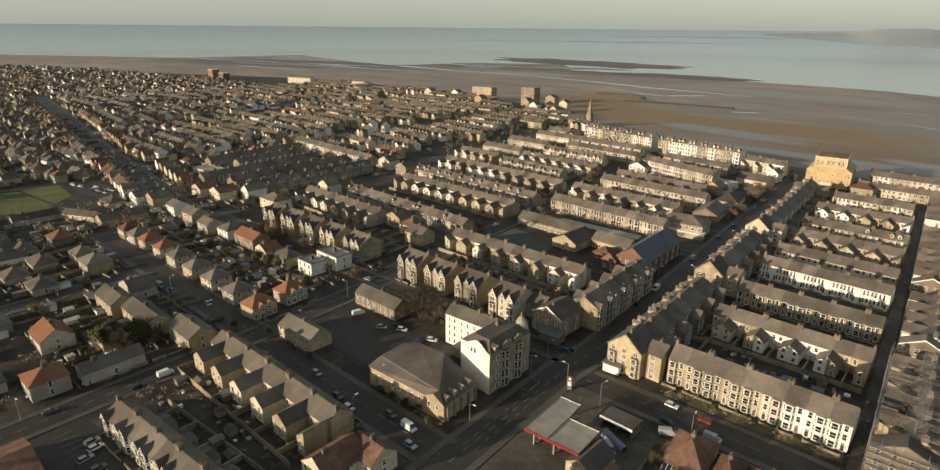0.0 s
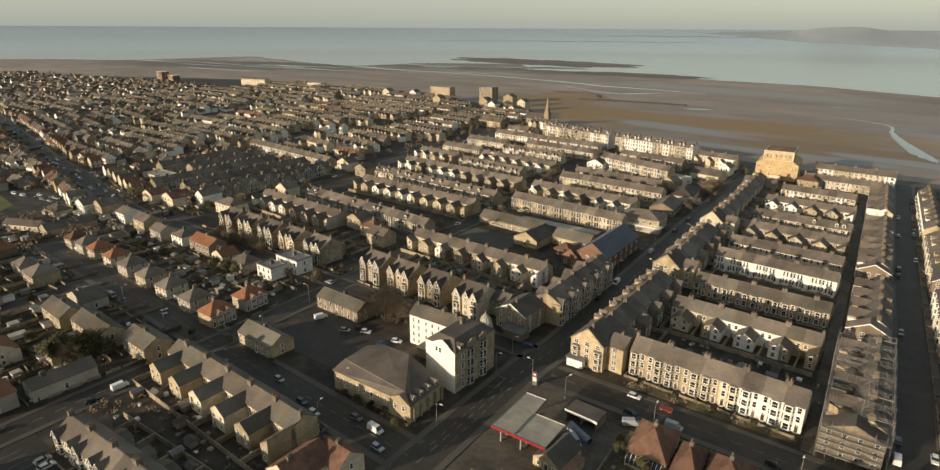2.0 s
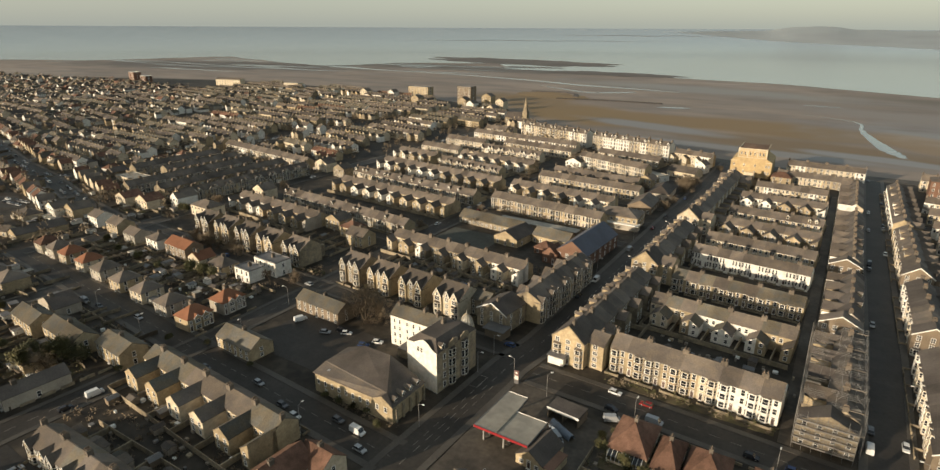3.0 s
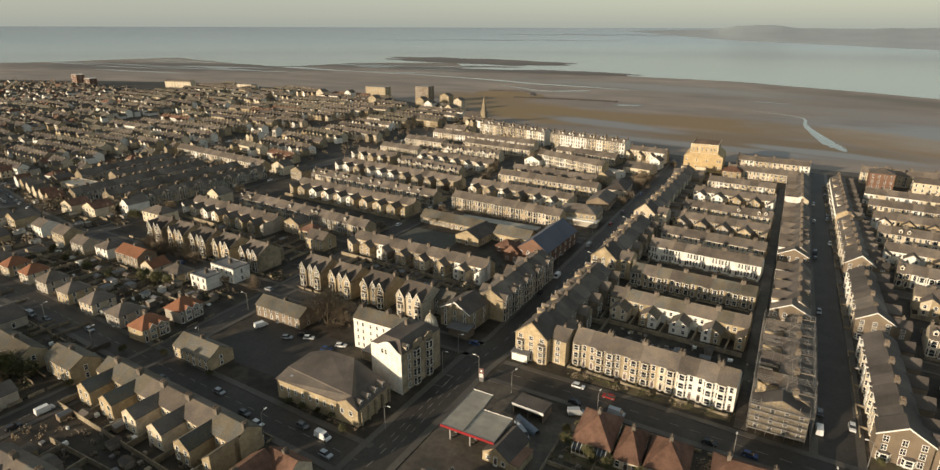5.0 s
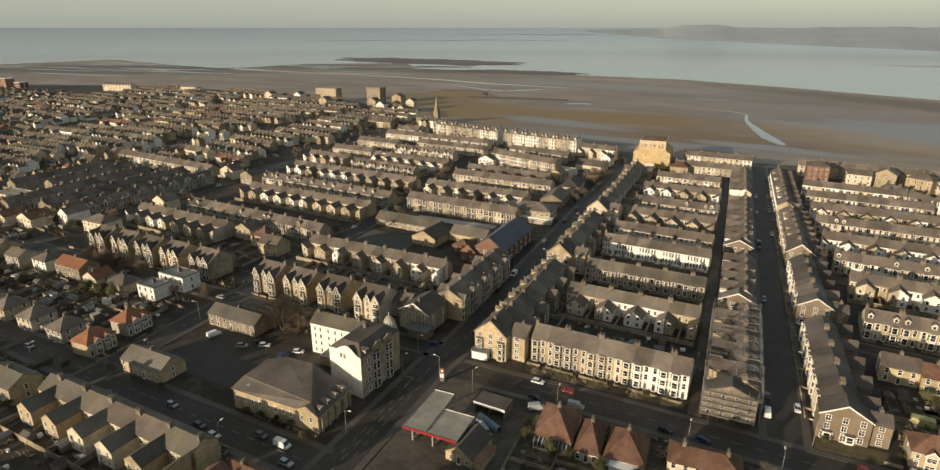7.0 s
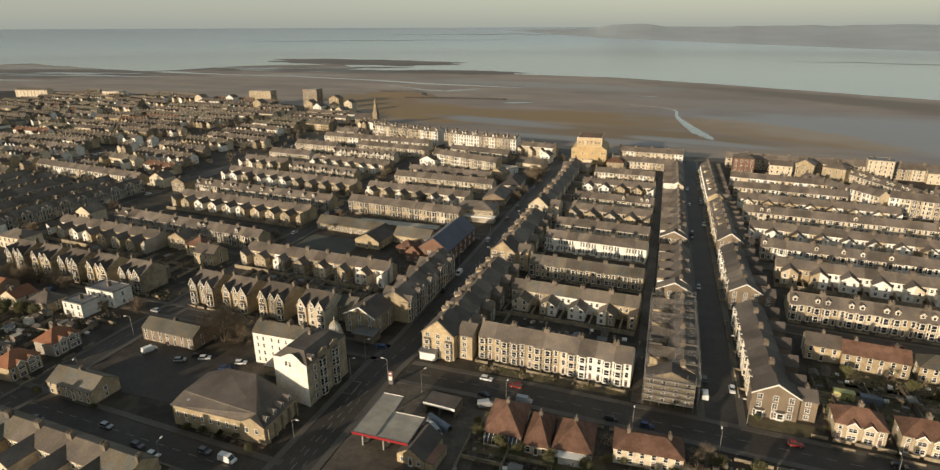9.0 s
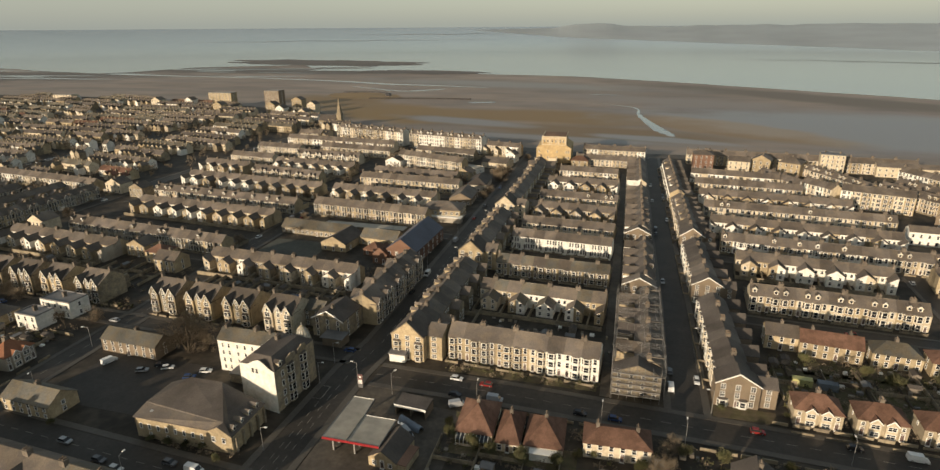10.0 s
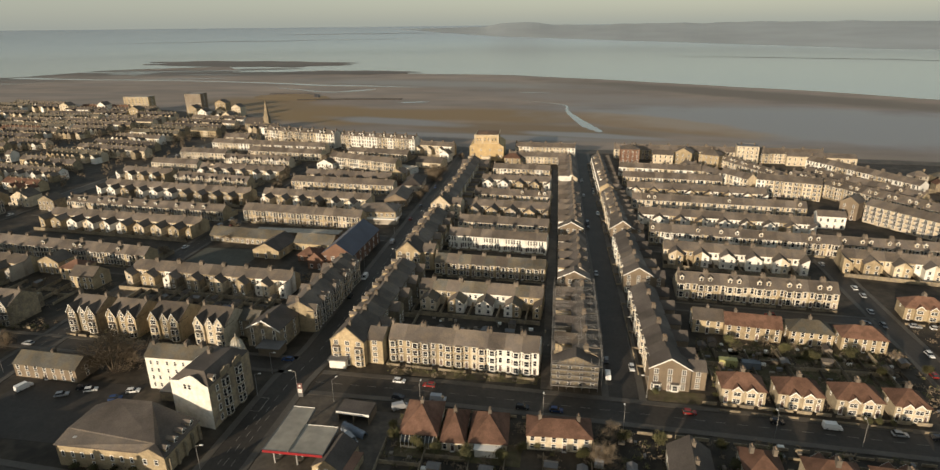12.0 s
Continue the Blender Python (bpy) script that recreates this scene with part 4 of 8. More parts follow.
# east rows
row((56, 248.4), (120, 243.8), "S", [ST, CR, CR, ST], 11, "dormered terrace", "terraced house with bays and dormer", seed=18, he=7.2, hr=10.4, front="bay", rear="low", dormer=True)
row((57, 291.5), (122, 284), "N", [ST], 11, "east back terrace", "terraced house with rear wing", seed=19, he=6.4, hr=9.4, back=[WHITE, STONE, WHITE, CREAM], front="flat", wing_out=5, wing_he=5.6)
row((140, 290), (200, 279), "N", [ST], 10, "east back terrace", "terraced house with rear wing", seed=20, he=6.4, hr=9.4, back=[WHITE, STONE, STONE, CREAM], front="flat", wing_out=5, wing_he=5.6, far=True)
row((53.6, 318), (134, 308), "S", [CR, ST, CR, WH], 14, "long dormered terrace", "terraced house with bays and dormer", seed=21, he=6.8, hr=9.7, front="bay", rear="low", dormer=0.6, far=True)
row((134, 308), (235, 298), "S", [ST, CR, CR], 17, "long dormered terrace", "terraced house with bays and dormer", seed=22, he=6.8, hr=9.7, front="bay", rear="low", dormer=0.9, far=True)
row((51.5, 350), (146, 339.5), "N", [ST], 16, "east third terrace", "terraced house with rear wing", seed=23, he=6.4, hr=9.4, back=[WHITE, STONE, WHITE], front="flat", wing_out=5, far=True)
row((51.2, 382), (154, 372), "S", [CR, ST, CR], 17, "east fourth terrace", "terraced house", seed=24, he=6.4, hr=9.4, front="flat", rear="low", dormer=0.2, far=True)
row((51, 412), (140, 402), "N", [ST, CR], 15, "east fifth terrace", "terraced house with rear wing", seed=25, he=6.4, hr=9.4, back=[WHITE, CREAM, STONE], front="flat", wing_out=4, far=True)
row((51, 443), (120, 436), "S", [CR, WH, ST], 12, "east sixth terrace", "terraced house", seed=26, he=6.4, hr=9.4, front="flat", rear="low", far=True)
row((51, 474), (112, 466), "N", [CR, ST], 10, "east seventh terrace", "terraced house", seed=27, he=6.4, hr=9.4, back=[WHITE, CREAM], front="flat", rear="low", far=True)
row((140, 507), (168, 449), "W", [CR, ST, CR], 10, "slanting terrace", "terraced house on a slanting street", seed=28, he=6.6, hr=9.4, front="flat", rear="low", dormer=0.8, floors=2, far=True)
row((104, 487), (129, 441), "W", [WH, CR, ST], 9, "slanting terrace", "terraced house on a slanting street", seed=29, he=6.6, hr=9.4, front="flat", rear="low", far=True)
row((140, 424), (178, 412), "S", [WH, CR, ST, CR, ST, CR, ST], 7, "tall pale terrace", "tall pale terraced house", in_turn=True, he=11.5, hr=14.5, d=11, floors=4, front="flat", rear="plain", gate=False, far=True)
row((124, 446), (138, 426), "W", [WH, CR], 4, "tall pale terrace", "tall pale terraced house", in_turn=True, he=10, hr=13, floors=3, front="flat", rear="low", far=True)
row((172, 448), (222, 372), "W", [CR, ST, SD, ST], 15, "dormered slanting terrace", "terraced house on a slanting street", seed=30, he=8.6, hr=11.8, d=11, floors=3, front="bay", rear="low", dormer=True, far=True)
row((222, 372), (262, 322), "W", [ST, CR], 11, "dormered slanting terrace", "terraced house on a slanting street", seed=36, he=8.6, hr=11.8, d=11, floors=3, front="bay", rear="low", dormer=True, far=True)
row((208, 512), (252, 432), "W", [WH, CR, ST], 15, "far slanting terrace", "terraced house on a slanting street", seed=31, he=6.8, hr=9.8, front="flat", rear="wing", back=[WHITE, CREAM], wing_out=4, far=True)
row((190, 470), (236, 400), "W", [CR, ST], 14, "far slanting terrace", "terraced house on a slanting street", seed=32, he=6.8, hr=9.8, front="flat", rear="low", dormer=0.5, far=True)
# main street, east side
row((-68.0, 184), (-66.5, 244), "W", [ST, SD], 9, "main street terrace", "tall stone terraced house with attic dormers", seed=32, he=9.4, hr=12.8, d=12, floors=3, front="bay", rear="wing", back=STONE_DARK, dormer=True, gate=False, wing_out=4, wing_he=7.5)
row((-67.8, 270), (-67, 327), "W", [ST, SD], 9, "main street terrace", "tall stone terraced house with attic dormers", seed=33, he=9.0, hr=12.4, d=12, floors=3, front="bay", rear="wing", back=[STONE_DARK, STONE], dormer=True, gate=False, wing_out=4, wing_he=7)
row((-67.5, 352), (-66.5, 480), "W", [ST, SD, CR], 20, "main street terrace", "stone terraced house with attic dormers", seed=34, he=8.0, hr=11.2, d=11, floors=3, front="flat", rear="low", dormer=0.7, gate=False, far=True)
# main street, west side
row((-95.6, 193), (-94.6, 246), "E", [SD, ST], 9, "main street terrace", "tall stone house with gabled bays", seed=35, he=9.6, hr=13.0, d=12, floors=3, front="gable", rear="wing", back=STONE_DARK, gate=False, wing_out=3.5, wing_he=7)
# west of the main street
row((-195, 234.2), (-113.6, 229.4), "N", [ST], 14, "back terrace", "terraced house with rear wing", seed=36, he=6.6, hr=9.6, back=[WHITE, STONE, CREAM, STONE_DARK], front="bay1", wing_out=4.5)
row((-189, 328), (-111, 320.5), "S", [ST, CR, ST], 13, "long stone terrace", "terraced house with tall bays", seed=37, he=7.4, hr=10.4, front="bay", rear="low", far=True)
row((-196, 367), (-118, 360.5), "N", [ST], 13, "gabled back terrace", "terraced house with gabled rear wing", seed=38, he=6.4, hr=9.4, back=[WHITE, STONE, STONE_DARK, CREAM], front="flat", wing_out=7, far=True)
row((-191, 402), (-112, 396), "S", [ST, CR], 13, "upper stone terrace", "terraced house", seed=39, he=6.8, hr=9.8, front="flat", rear="low", far=True)
row((-312, 261.5), (-200, 250.5), "S", [ST, ST, CR], 19, "west terrace", "terraced house with bays and dormer", seed=40, he=6.4, hr=9.4, front="bay", rear="low", dormer=0.6)
row((-306, 308.6), (-201, 299.6), "N", [ST], 18, "west gabled terrace", "terraced house with gabled rear wing", seed=41, he=6.4, hr=9.4, back=[WHITE, STONE, STONE, CREAM], front="flat", wing_out=7.5, far=True)
row((-318, 336), (-201, 325), "S", [ST, CR, CR], 20, "west third terrace", "terraced house with bays", seed=42, he=6.4, hr=9.4, front="bay", rear="low", dormer=0.3, far=True)
row((-325, 379), (-205, 366), "N", [ST], 20, "west fourth terrace", "terraced house with gabled rear wing", seed=43, he=6.4, hr=9.4, back=[WHITE, STONE, STONE_DARK], front="flat", wing_out=7, far=True)
row((-287, 407), (-222, 396), "S", [ST, CR], 11, "west fifth terrace", "terraced house with gabled bays", seed=44, he=6.4, hr=9.4, front="gable", rear="low", far=True)
row((-331, 240), (-252, 233), "N", [ST], 14, "west back terrace", "terraced house with gabled rear wing", seed=45, he=6.4, hr=9.4, back=[STONE, WHITE, STONE, DASH], front="flat", wing_out=7, far=True)
row((-286, 473), (-222, 466.5), "S", [CR, WH], 11, "far gabled terrace", "terraced house with gabled bays", seed=46, he=6.6, hr=9.6, front="gable", rear="low", far=True)
row((-280, 507), (-206, 498), "S", [CR, ST], 13, "far stone terrace", "terraced house", seed=47, he=6.6, hr=9.6, front="flat", rear="low", far=True)
row((-187, 473), (-124, 451), "S", [CR, WH, CR, CR, WH, CR, CR, ST, CR, CR, ST], 11, "upper pale terrace", "tall terraced house with canted bays", in_turn=True, he=10.2, hr=13.2, floors=3, front="bay", rear="low", far=True)
# sea front
row((-297, 577), (-214, 556), "S", [CR, WH, CR, ST, SD, ST, SD, ST, ST, WH, CR, WH], 12, "sea front terrace", "tall sea front house", in_turn=True, he=14.0, hr=17.0, d=11, floors=4, front="bay", rear="plain", gate=False, dormer=True, far=True)
row((-207, 555), (-129, 538), "S", [SD, ST, WH, WH, WH, WH, WH, SD, ST, WH, ST, ST, SD, WH], 14, "sea front terrace", "tall sea front house", in_turn=True, he=13.6, hr=16.6, d=11, floors=4, front="flat", rear="plain", gate=False, dormer=True, far=True)
row((-125, 538), (-92, 531), "N", [ST, SD], 6, "sea front terrace", "sea front house", seed=51, he=8.6, hr=11.6, d=9, floors=3, front="flat", rear="wing", back=[WHITE, CREAM], wing_out=6, wing_he=6, gate=False, yard=1.5, far=True)
row((-36, 541), (18, 537), "S", [WH, CR, ST], 8, "sea front terrace", "sea front house", seed=52, he=8.5, hr=11.4, d=10, floors=3, front="flat", rear="plain", gate=False, far=True)
row((-40, 510), (10, 506), "S", [ST, CR], 8, "sea front back row", "terraced house", seed=53, he=6, hr=9, front="flat", rear="low", gate=False, far=True)
# south-west, near the camera
row((-171, 51.5), (-107, 52.5), "S", [ST, DA, CR], 11, "gabled front terrace", "terraced house with gabled bays", seed=54, he=6.0, hr=9.0, front="gable", rear="low", wing_out=4, roof=[MOSSY, SLATE])
row((-186, 92.5), (-117, 88.5), "N", [ST, SD], 11, "road terrace", "terraced house with gabled rear wing", seed=55, he=6.4, hr=9.4, back=[STONE, STONE_DARK, CREAM], front="bay1", wing_out=7.5, wing_he=5.7, roof=[MOSSY, SLATE])
# farther rows that fill the quarter below the church
row((-340, 453), (-295, 448), "S", [ST, CR], 8, "quarter below the church", "terraced house", seed=81, he=6.4, hr=9.4, front="flat", rear="low", far=True)
row((-286, 438), (-210, 430), "N", [ST, SD], 13, "quarter below the church", "terraced house", seed=82, he=6.4, hr=9.4, back=[WHITE, STONE, CREAM], front="flat", far=True)
row((-342, 497), (-294, 492), "S", [CR, SD], 8, "quarter below the church", "terraced house", seed=83, he=6.4, hr=9.4, front="flat", rear="low", far=True)
row((-336, 541), (-214, 528), "S", [ST, CR, WH], 21, "quarter below the church", "terraced house", seed=84, he=6.8, hr=9.8, front="flat", rear="low", far=True)
row((-342, 420), (-296, 414), "N", [SD, ST], 8, "quarter below the church", "terraced house", seed=85, he=6.4, hr=9.4, back=[STONE, WHITE], front="flat", far=True)
row((-340, 570), (-312, 567), "S", [CR, ST], 5, "quarter below the church", "terraced house", seed=86, he=7, hr=10, front="flat", rear="low", far=True)
row((-186, 514), (-128, 503), "S", [CR, SD], 10, "quarter below the church", "terraced house", seed=87, he=6.4, hr=9.4, front="flat", rear="low", far=True)
row((-190, 425), (-120, 418), "N", [SD, ST], 12, "quarter below the church", "terraced house", seed=88, he=6.4, hr=9.4, back=[STONE, CREAM], front="flat", far=True)
row((262, 330), (330, 318), "S", [CR, ST], 11, "far east terrace", "terraced house", seed=89, he=6.6, hr=9.6, front="flat", rear="low", far=True)

def sheet(faces, thick=0.16):
    b = Shape()
    for fc in faces:
        b.solid(fc, [(x, y, z + thick) for x, y, z in fc])
    return b


# ---- detached and paired houses ----
BLOCKS = {}


def block(name, label, category, x, y, w, d, he, hr, wall, roof, style="hip", ang=0.0, floors=2, front=3, sides=0, back=0, chim=1, group="", ww=1.3, door=True, parapet=0.5):
    """A free-standing building round its own middle; its front faces -y."""
    key = (label, w, d, he, hr, wall.name, roof.name, style, floors, front, sides, back, chim, group)
    at = pose(x, y, 0, 0, 0, ang)
    if key in BLOCKS:
        return replica(BLOCKS[key], at)
    t = thing(name, label, category, group, at)
    BLOCKS[key] = t
    b = Shape()
    if style == "gable_x":
        b.along_x([(-d / 2, 0), (d / 2, 0), (d / 2, he), (0, hr - 0.1), (-d / 2, he)], -w / 2, w / 2)
    elif style == "gable_y":
        b.along_y([(-w / 2, 0), (w / 2, 0), (w / 2, he), (0, hr - 0.1), (-w / 2, he)], -d / 2, d / 2)
    else:
        b.box(-w / 2, -d / 2, 0, w / 2, d / 2, he)
    part("wall", b, [wall], t)
    b = Shape()
    if style == "hip":
        b.hip(-w / 2, -d / 2, w / 2, d / 2, he, hr)
    elif style == "long_hip":
        b.hip(-w / 2, -d / 2, w / 2, d / 2, he, hr, ridge=1.2)
    elif style == "gable_x":
        b.roof_x(-w / 2 - 0.2, w / 2 + 0.2, -d / 2, d / 2, 0, he, he, hr)
    elif style == "gable_y":
        b.roof_y(-d / 2 - 0.2, d / 2 + 0.2, -w / 2, w / 2, 0, he, he, hr)
    else:
        p = parapet
        for x0, y0, x1, y1 in ((-w / 2, -d / 2, w / 2, -d / 2 + 0.3), (-w / 2, d / 2 - 0.3, w / 2, d / 2), (-w / 2, -d / 2 + 0.3, -w / 2 + 0.3, d / 2 - 0.3), (w / 2 - 0.3, -d / 2 + 0.3, w / 2, d / 2 - 0.3)):
            b.box(x0 - 0.03, y0 - 0.03, he, x1 + 0.03, y1 + 0.03, he + p)
        b.box(-w / 2 + 0.3, -d / 2 + 0.3, he, w / 2 - 0.3, d / 2 - 0.3, he + 0.08)
    part("roof", b, [roof], t)
    for k in range(chim):
        cx = 0 if chim == 1 else (-w * 0.3 + k * w * 0.6 / (chim - 1))
        cy = 0.6 if style != "gable_y" else d * 0.25 * (1 if k % 2 else -1)
        part("chimney", chimney_mesh(CHIM, 2.0, 3), None, t, at=pose(cx if style != "gable_y" else 0.6, cy, hr - 0.9 if style != "flat" else he))
    sh = he / floors
    wh = round(min(1.9, sh - 0.85), 2)

    def line(n, length, place, skip=None):
        for k in range(floors):
            for i in range(n):
                if skip is not None and k == 0 and i == skip:
                    continue
                u = -length / 2 + length * (i + 0.5) / n
                part("window", window_mesh(ww, wh), None, t, at=place(u, k * sh + 0.7))
    mid = front // 2 if door else None
    line(front, w, lambda u, z: pose(u, -d / 2, z), mid)
    if sides:
        line(sides, d, lambda u, z: pose(-w / 2, -u, z, 0, 0, -90))
        line(sides, d, lambda u, z: pose(w / 2, u, z, 0, 0, 90))
    if back:
        line(back, w, lambda u, z: pose(-u, d / 2, z, 0, 0, 180))
    if door and front:
        part("door", door_mesh(), None, t, at=pose(-w / 2 + w * (mid + 0.5) / front, -d / 2, 0))
    return t


PEBBLE = surface("buff_pebbledash", (0.40, 0.335, 0.235), 0.95, 0.2, 2.0, 0.2, 0.12, 0.02, tint=(0.35, 0.29, 0.2))


def semi(x, y, ang=0.0, wall=PEBBLE, roof=RED_TILE, label="pair of cream semi-detached houses under a hipped red tile roof", w=13.0, d=9.0, he=5.3, hr=8.9, group="semi-detached houses"):
    """A pair of houses with two gabled bays side by side in the middle of the front."""
    key = (label, wall.name, roof.name, w, d, he, hr)
    at = pose(x, y, 0, 0, 0, ang)
    if key in BLOCKS:
        return replica(BLOCKS[key], at)
    t = thing("semi_detached_house", label, "house", group, at)
    BLOCKS[key] = t
    b = Shape()
    b.box(-w / 2, -d / 2, 0, w / 2, d / 2, he)
    part("wall", b, [wall], t)
    b = Shape()
    b.hip(-w / 2, -d / 2, w / 2, d / 2, he, hr)
    part("roof", b, [roof], t)
    chimney_with_pots(CHIM, t, pose(0, 0.8, hr - 1.0), 2.2, 4, 1.2, 1.6)
    for s in (-1, 1):
        b = Shape()
        x0, x1 = s * w * 0.16 - 1.5, s * w * 0.16 + 1.5
        xm, yf = (x0 + x1) / 2, -d / 2 - 0.7
        b.along_y([(x0, 0), (x1, 0), (x1, he - 0.1), (xm, he + 1.25), (x0, he - 0.1)], yf, -d / 2 + 1.2)
        part("gabled_bay", b, [CREAM if wall is PEBBLE else wall], t)
        b = Shape()
        b.roof_y(yf - 0.25, -d / 2 + 2.6, x0, x1, xm, he - 0.1, he - 0.1, he + 1.3, 0.12, 0.25)
        part("bay_roof", b, [roof], t)
        b = Shape()
        for q in (x0 - 0.25, x1 + 0.25):
            b.solid([(q, yf - 0.32, he - 0.55), (xm, yf - 0.32, he + 1.05), (xm, yf - 0.25, he + 1.05), (q, yf - 0.25, he - 0.55)],
                    [(q, yf - 0.32, he - 0.2), (xm, yf - 0.32, he + 1.45), (xm, yf - 0.25, he + 1.45), (q, yf - 0.25, he - 0.2)])
        part("bargeboard", b, [TRIM], t)
        for z, h in ((0.7, 1.5), (3.3, 1.35)):
            part("window", window_mesh(2.3, h), None, t, at=pose(xm, yf, z))
        part("window", window_mesh(1.1, 1.2), None, t, at=pose(s * w * 0.39, -d / 2, 3.4))
        part("door", door_mesh(), None, t, at=pose(s * w * 0.39, -d / 2, 0))
        part("window", window_mesh(0.9, 1.1), None, t, at=pose(s * w / 2, 0.5, 3.5, 0, 0, 90 * s))
    b = Shape()
    b.box(-w / 2 - 1, -d / 2 - 5.2, 0, -1.6, -d / 2 - 5.0, 0.8)
    b.box(1.6, -d / 2 - 5.2, 0, w / 2 + 1, -d / 2 - 5.0, 0.8)
    part("garden_wall", b, [STONE_DARK], t)
    return t


# north side of the cross road, east of the side street
for k in range(3):
    semi(62.6 + 16.5 * k, 170.2 - 0.8 * k, -3.5)
semi(109.5, 167.4, -3.5, w=9.5)
semi(146, 161, -3.5)
semi(162, 160, -3.5)
# south side of the cross road
semi(74.5, 131, 176, label="pair of semi-detached houses seen from their cream backs", group="houses south of the road")
semi(90.5, 129.5, 176, label="pair of semi-detached houses seen from their cream backs", group="houses south of the road")
semi(107, 128.5, 176, label="pair of semi-detached houses seen from their cream backs", group="houses south of the road")
block("detached_house", "detached house with brown hipped roof and tall chimneys", "house", 57.4, 132, 9.5, 11, 5.2, 8.8, CREAM, RED_TILE, "hip", -4, 2, 3, 2, chim=2)
block("detached_house", "dark-roofed house with a long ridge", "house", 39.5, 130, 11, 14, 4.4, 8.2, DASH, SLATE_DARK, "gable_y", -4, 2, 3, 2, chim=2)
block("detached_house", "dark-roofed house with a long ridge", "house", 45.5, 122, 9, 10, 4.2, 7.6, DASH, SLATE_DARK, "gable_x", -4, 2, 3, 2, chim=1)
block("cottage", "long cream house under a brown hipped roof", "house", 5.2, 140.5, 18, 9, 4.9, 7.6, CREAM, RED_TILE, "hip", 2, 2, 6, 2, chim=2)
for x, y, w, d, glazed in ((-35.0, 142.2, 10.8, 16, True), (-24.6, 139.6, 6.6, 15, False), (-14.6, 140.0, 10.6, 14, False)):
    fresh = len(BLOCKS)
    t = block("bungalow", "bungalow with a steep red tiled hip roof", "house", x, y, w, d, 3.1, 8.0, CREAM, RED_TILE, "long_hip", 2, 1, 3, 2, chim=1, group="red-roofed bungalows")
    if glazed:
        c = part("conservatory", sheet([[(-4.6, -8.1, 2.75), (4.6, -8.1, 2.75), (4.6, -10.4, 2.0), (-4.6, -10.4, 2.0)]], 0.05), [GLASS], t, "glazed lean-to conservatory")
        for k in range(9):
            b = Shape()
            q = -4.6 + 9.2 * k / 8
            b.solid([(q - 0.06, -8.05, 2.74), (q + 0.06, -8.05, 2.74), (q + 0.06, -10.45, 1.96), (q - 0.06, -10.45, 1.96)], [(q - 0.06, -8.05, 2.86), (q + 0.06, -8.05, 2.86), (q + 0.06, -10.45, 2.1), (q - 0.06, -10.45, 2.1)])
            b.box(q - 0.06, -10.46, 0, q + 0.06, -10.34, 2.0)
            part("glazing_bar", b, [TRIM], c)
        b = Shape()
        b.box(-4.6, -10.44, 0, 4.6, -10.3, 0.8)
        part("dwarf_wall", b, [CREAM], c)
    elif w > 9:
        b = Shape()
        b.box(-3.6, -9.4, 0, 3.6, -7.0, 2.5)
        b.box(-3.8, -9.6, 2.5, 3.8, -7.0, 2.65, 1)
        part("porch", b, [WHITE, TRIM], t)
# behind the semis
block("detached_house", "stone house with a dormered slate roof", "house", 62, 216, 11, 9, 5.6, 8.6, STONE, SLATE, "gable_x", -5, 2, 3, 2, group="houses behind the gardens")
block("detached_house", "long stone house under a red tile roof", "house", 77.5, 212.5, 20, 9, 5.6, 8.8, STONE, RED_TILE, "gable_x", -6, 2, 6, 1, chim=2, group="houses behind the gardens")
block("detached_house", "stone pair of houses under a brown hipped roof", "house", 97.5, 211, 15, 9, 5.4, 8.7, STONE, MOSSY, "hip", -6, 2, 5, 1, group="houses behind the gardens")
block("detached_house", "stone pair of houses with a red tile roof", "house", 114.5, 208.5, 15, 9, 5.4, 8.7, STONE, RED_TILE, "hip", -5, 2, 5, 1, group="houses behind the gardens")
semi(150, 237, -8, STONE, RED_TILE, "pair of stone semi-detached houses under a red hipped roof", 15)
semi(168, 234, -8, STONE, RED_TILE, "pair of stone semi-detached houses under a red hipped roof", 15)
semi(186, 231, -8, STONE, RED_TILE, "pair of stone semi-detached houses under a red hipped roof", 15)
semi(150, 206, -8, STONE, ORANGE_TILE, "pair of stone semi-detached houses under an orange hipped roof", 13)
semi(168, 203, -8, STONE, ORANGE_TILE, "pair of stone semi-detached houses under an orange hipped roof", 13)
# gable ends closing the two side street terraces
for x, y, ww_, hw in ((40.0, 170.6, 13, 8.2), (38.9, 246.6, 12.5, 8.2), (38.1, 313, 12, 7.6)):
    t = block("end_house", "brown brick gable house with white window surrounds", "house", x + 0.6, y + 3.2, ww_, 7.0, hw, 11.9, BRICK, SLATE_DARK, "gable_y", 0, 3, 3, 0, chim=0, group="terrace ends", ww=1.5)
    for dx in (-4.0, 1.8):
        part("bay_window", bay_mesh(1, 2.75, WHITE, TRIM, SLATE_DARK), None, t, at=pose(dx, -3.5, 0))
    b = Shape()
    for q in (-1, 1):
        e = q * (ww_ / 2 + 0.4)
        b.solid([(e, -3.85, hw - 0.45), (0, -3.85, 11.65), (0, -3.72, 11.65), (e, -3.72, hw - 0.45)], [(e, -3.85, hw - 0.1), (0, -3.85, 12.1), (0, -3.72, 12.1), (e, -3.72, hw - 0.1)])
    part("bargeboard", b, [TRIM], t)
    block("end_house", "brown brick side house with white window surrounds", "house", x + 9.75, y + 5.2, 5.2, 8, 6.9, 8.8, BRICK, SLATE_DARK, "gable_x", 0, 3, 1, 0, chim=1, group="terrace ends", ww=1.5, door=False)
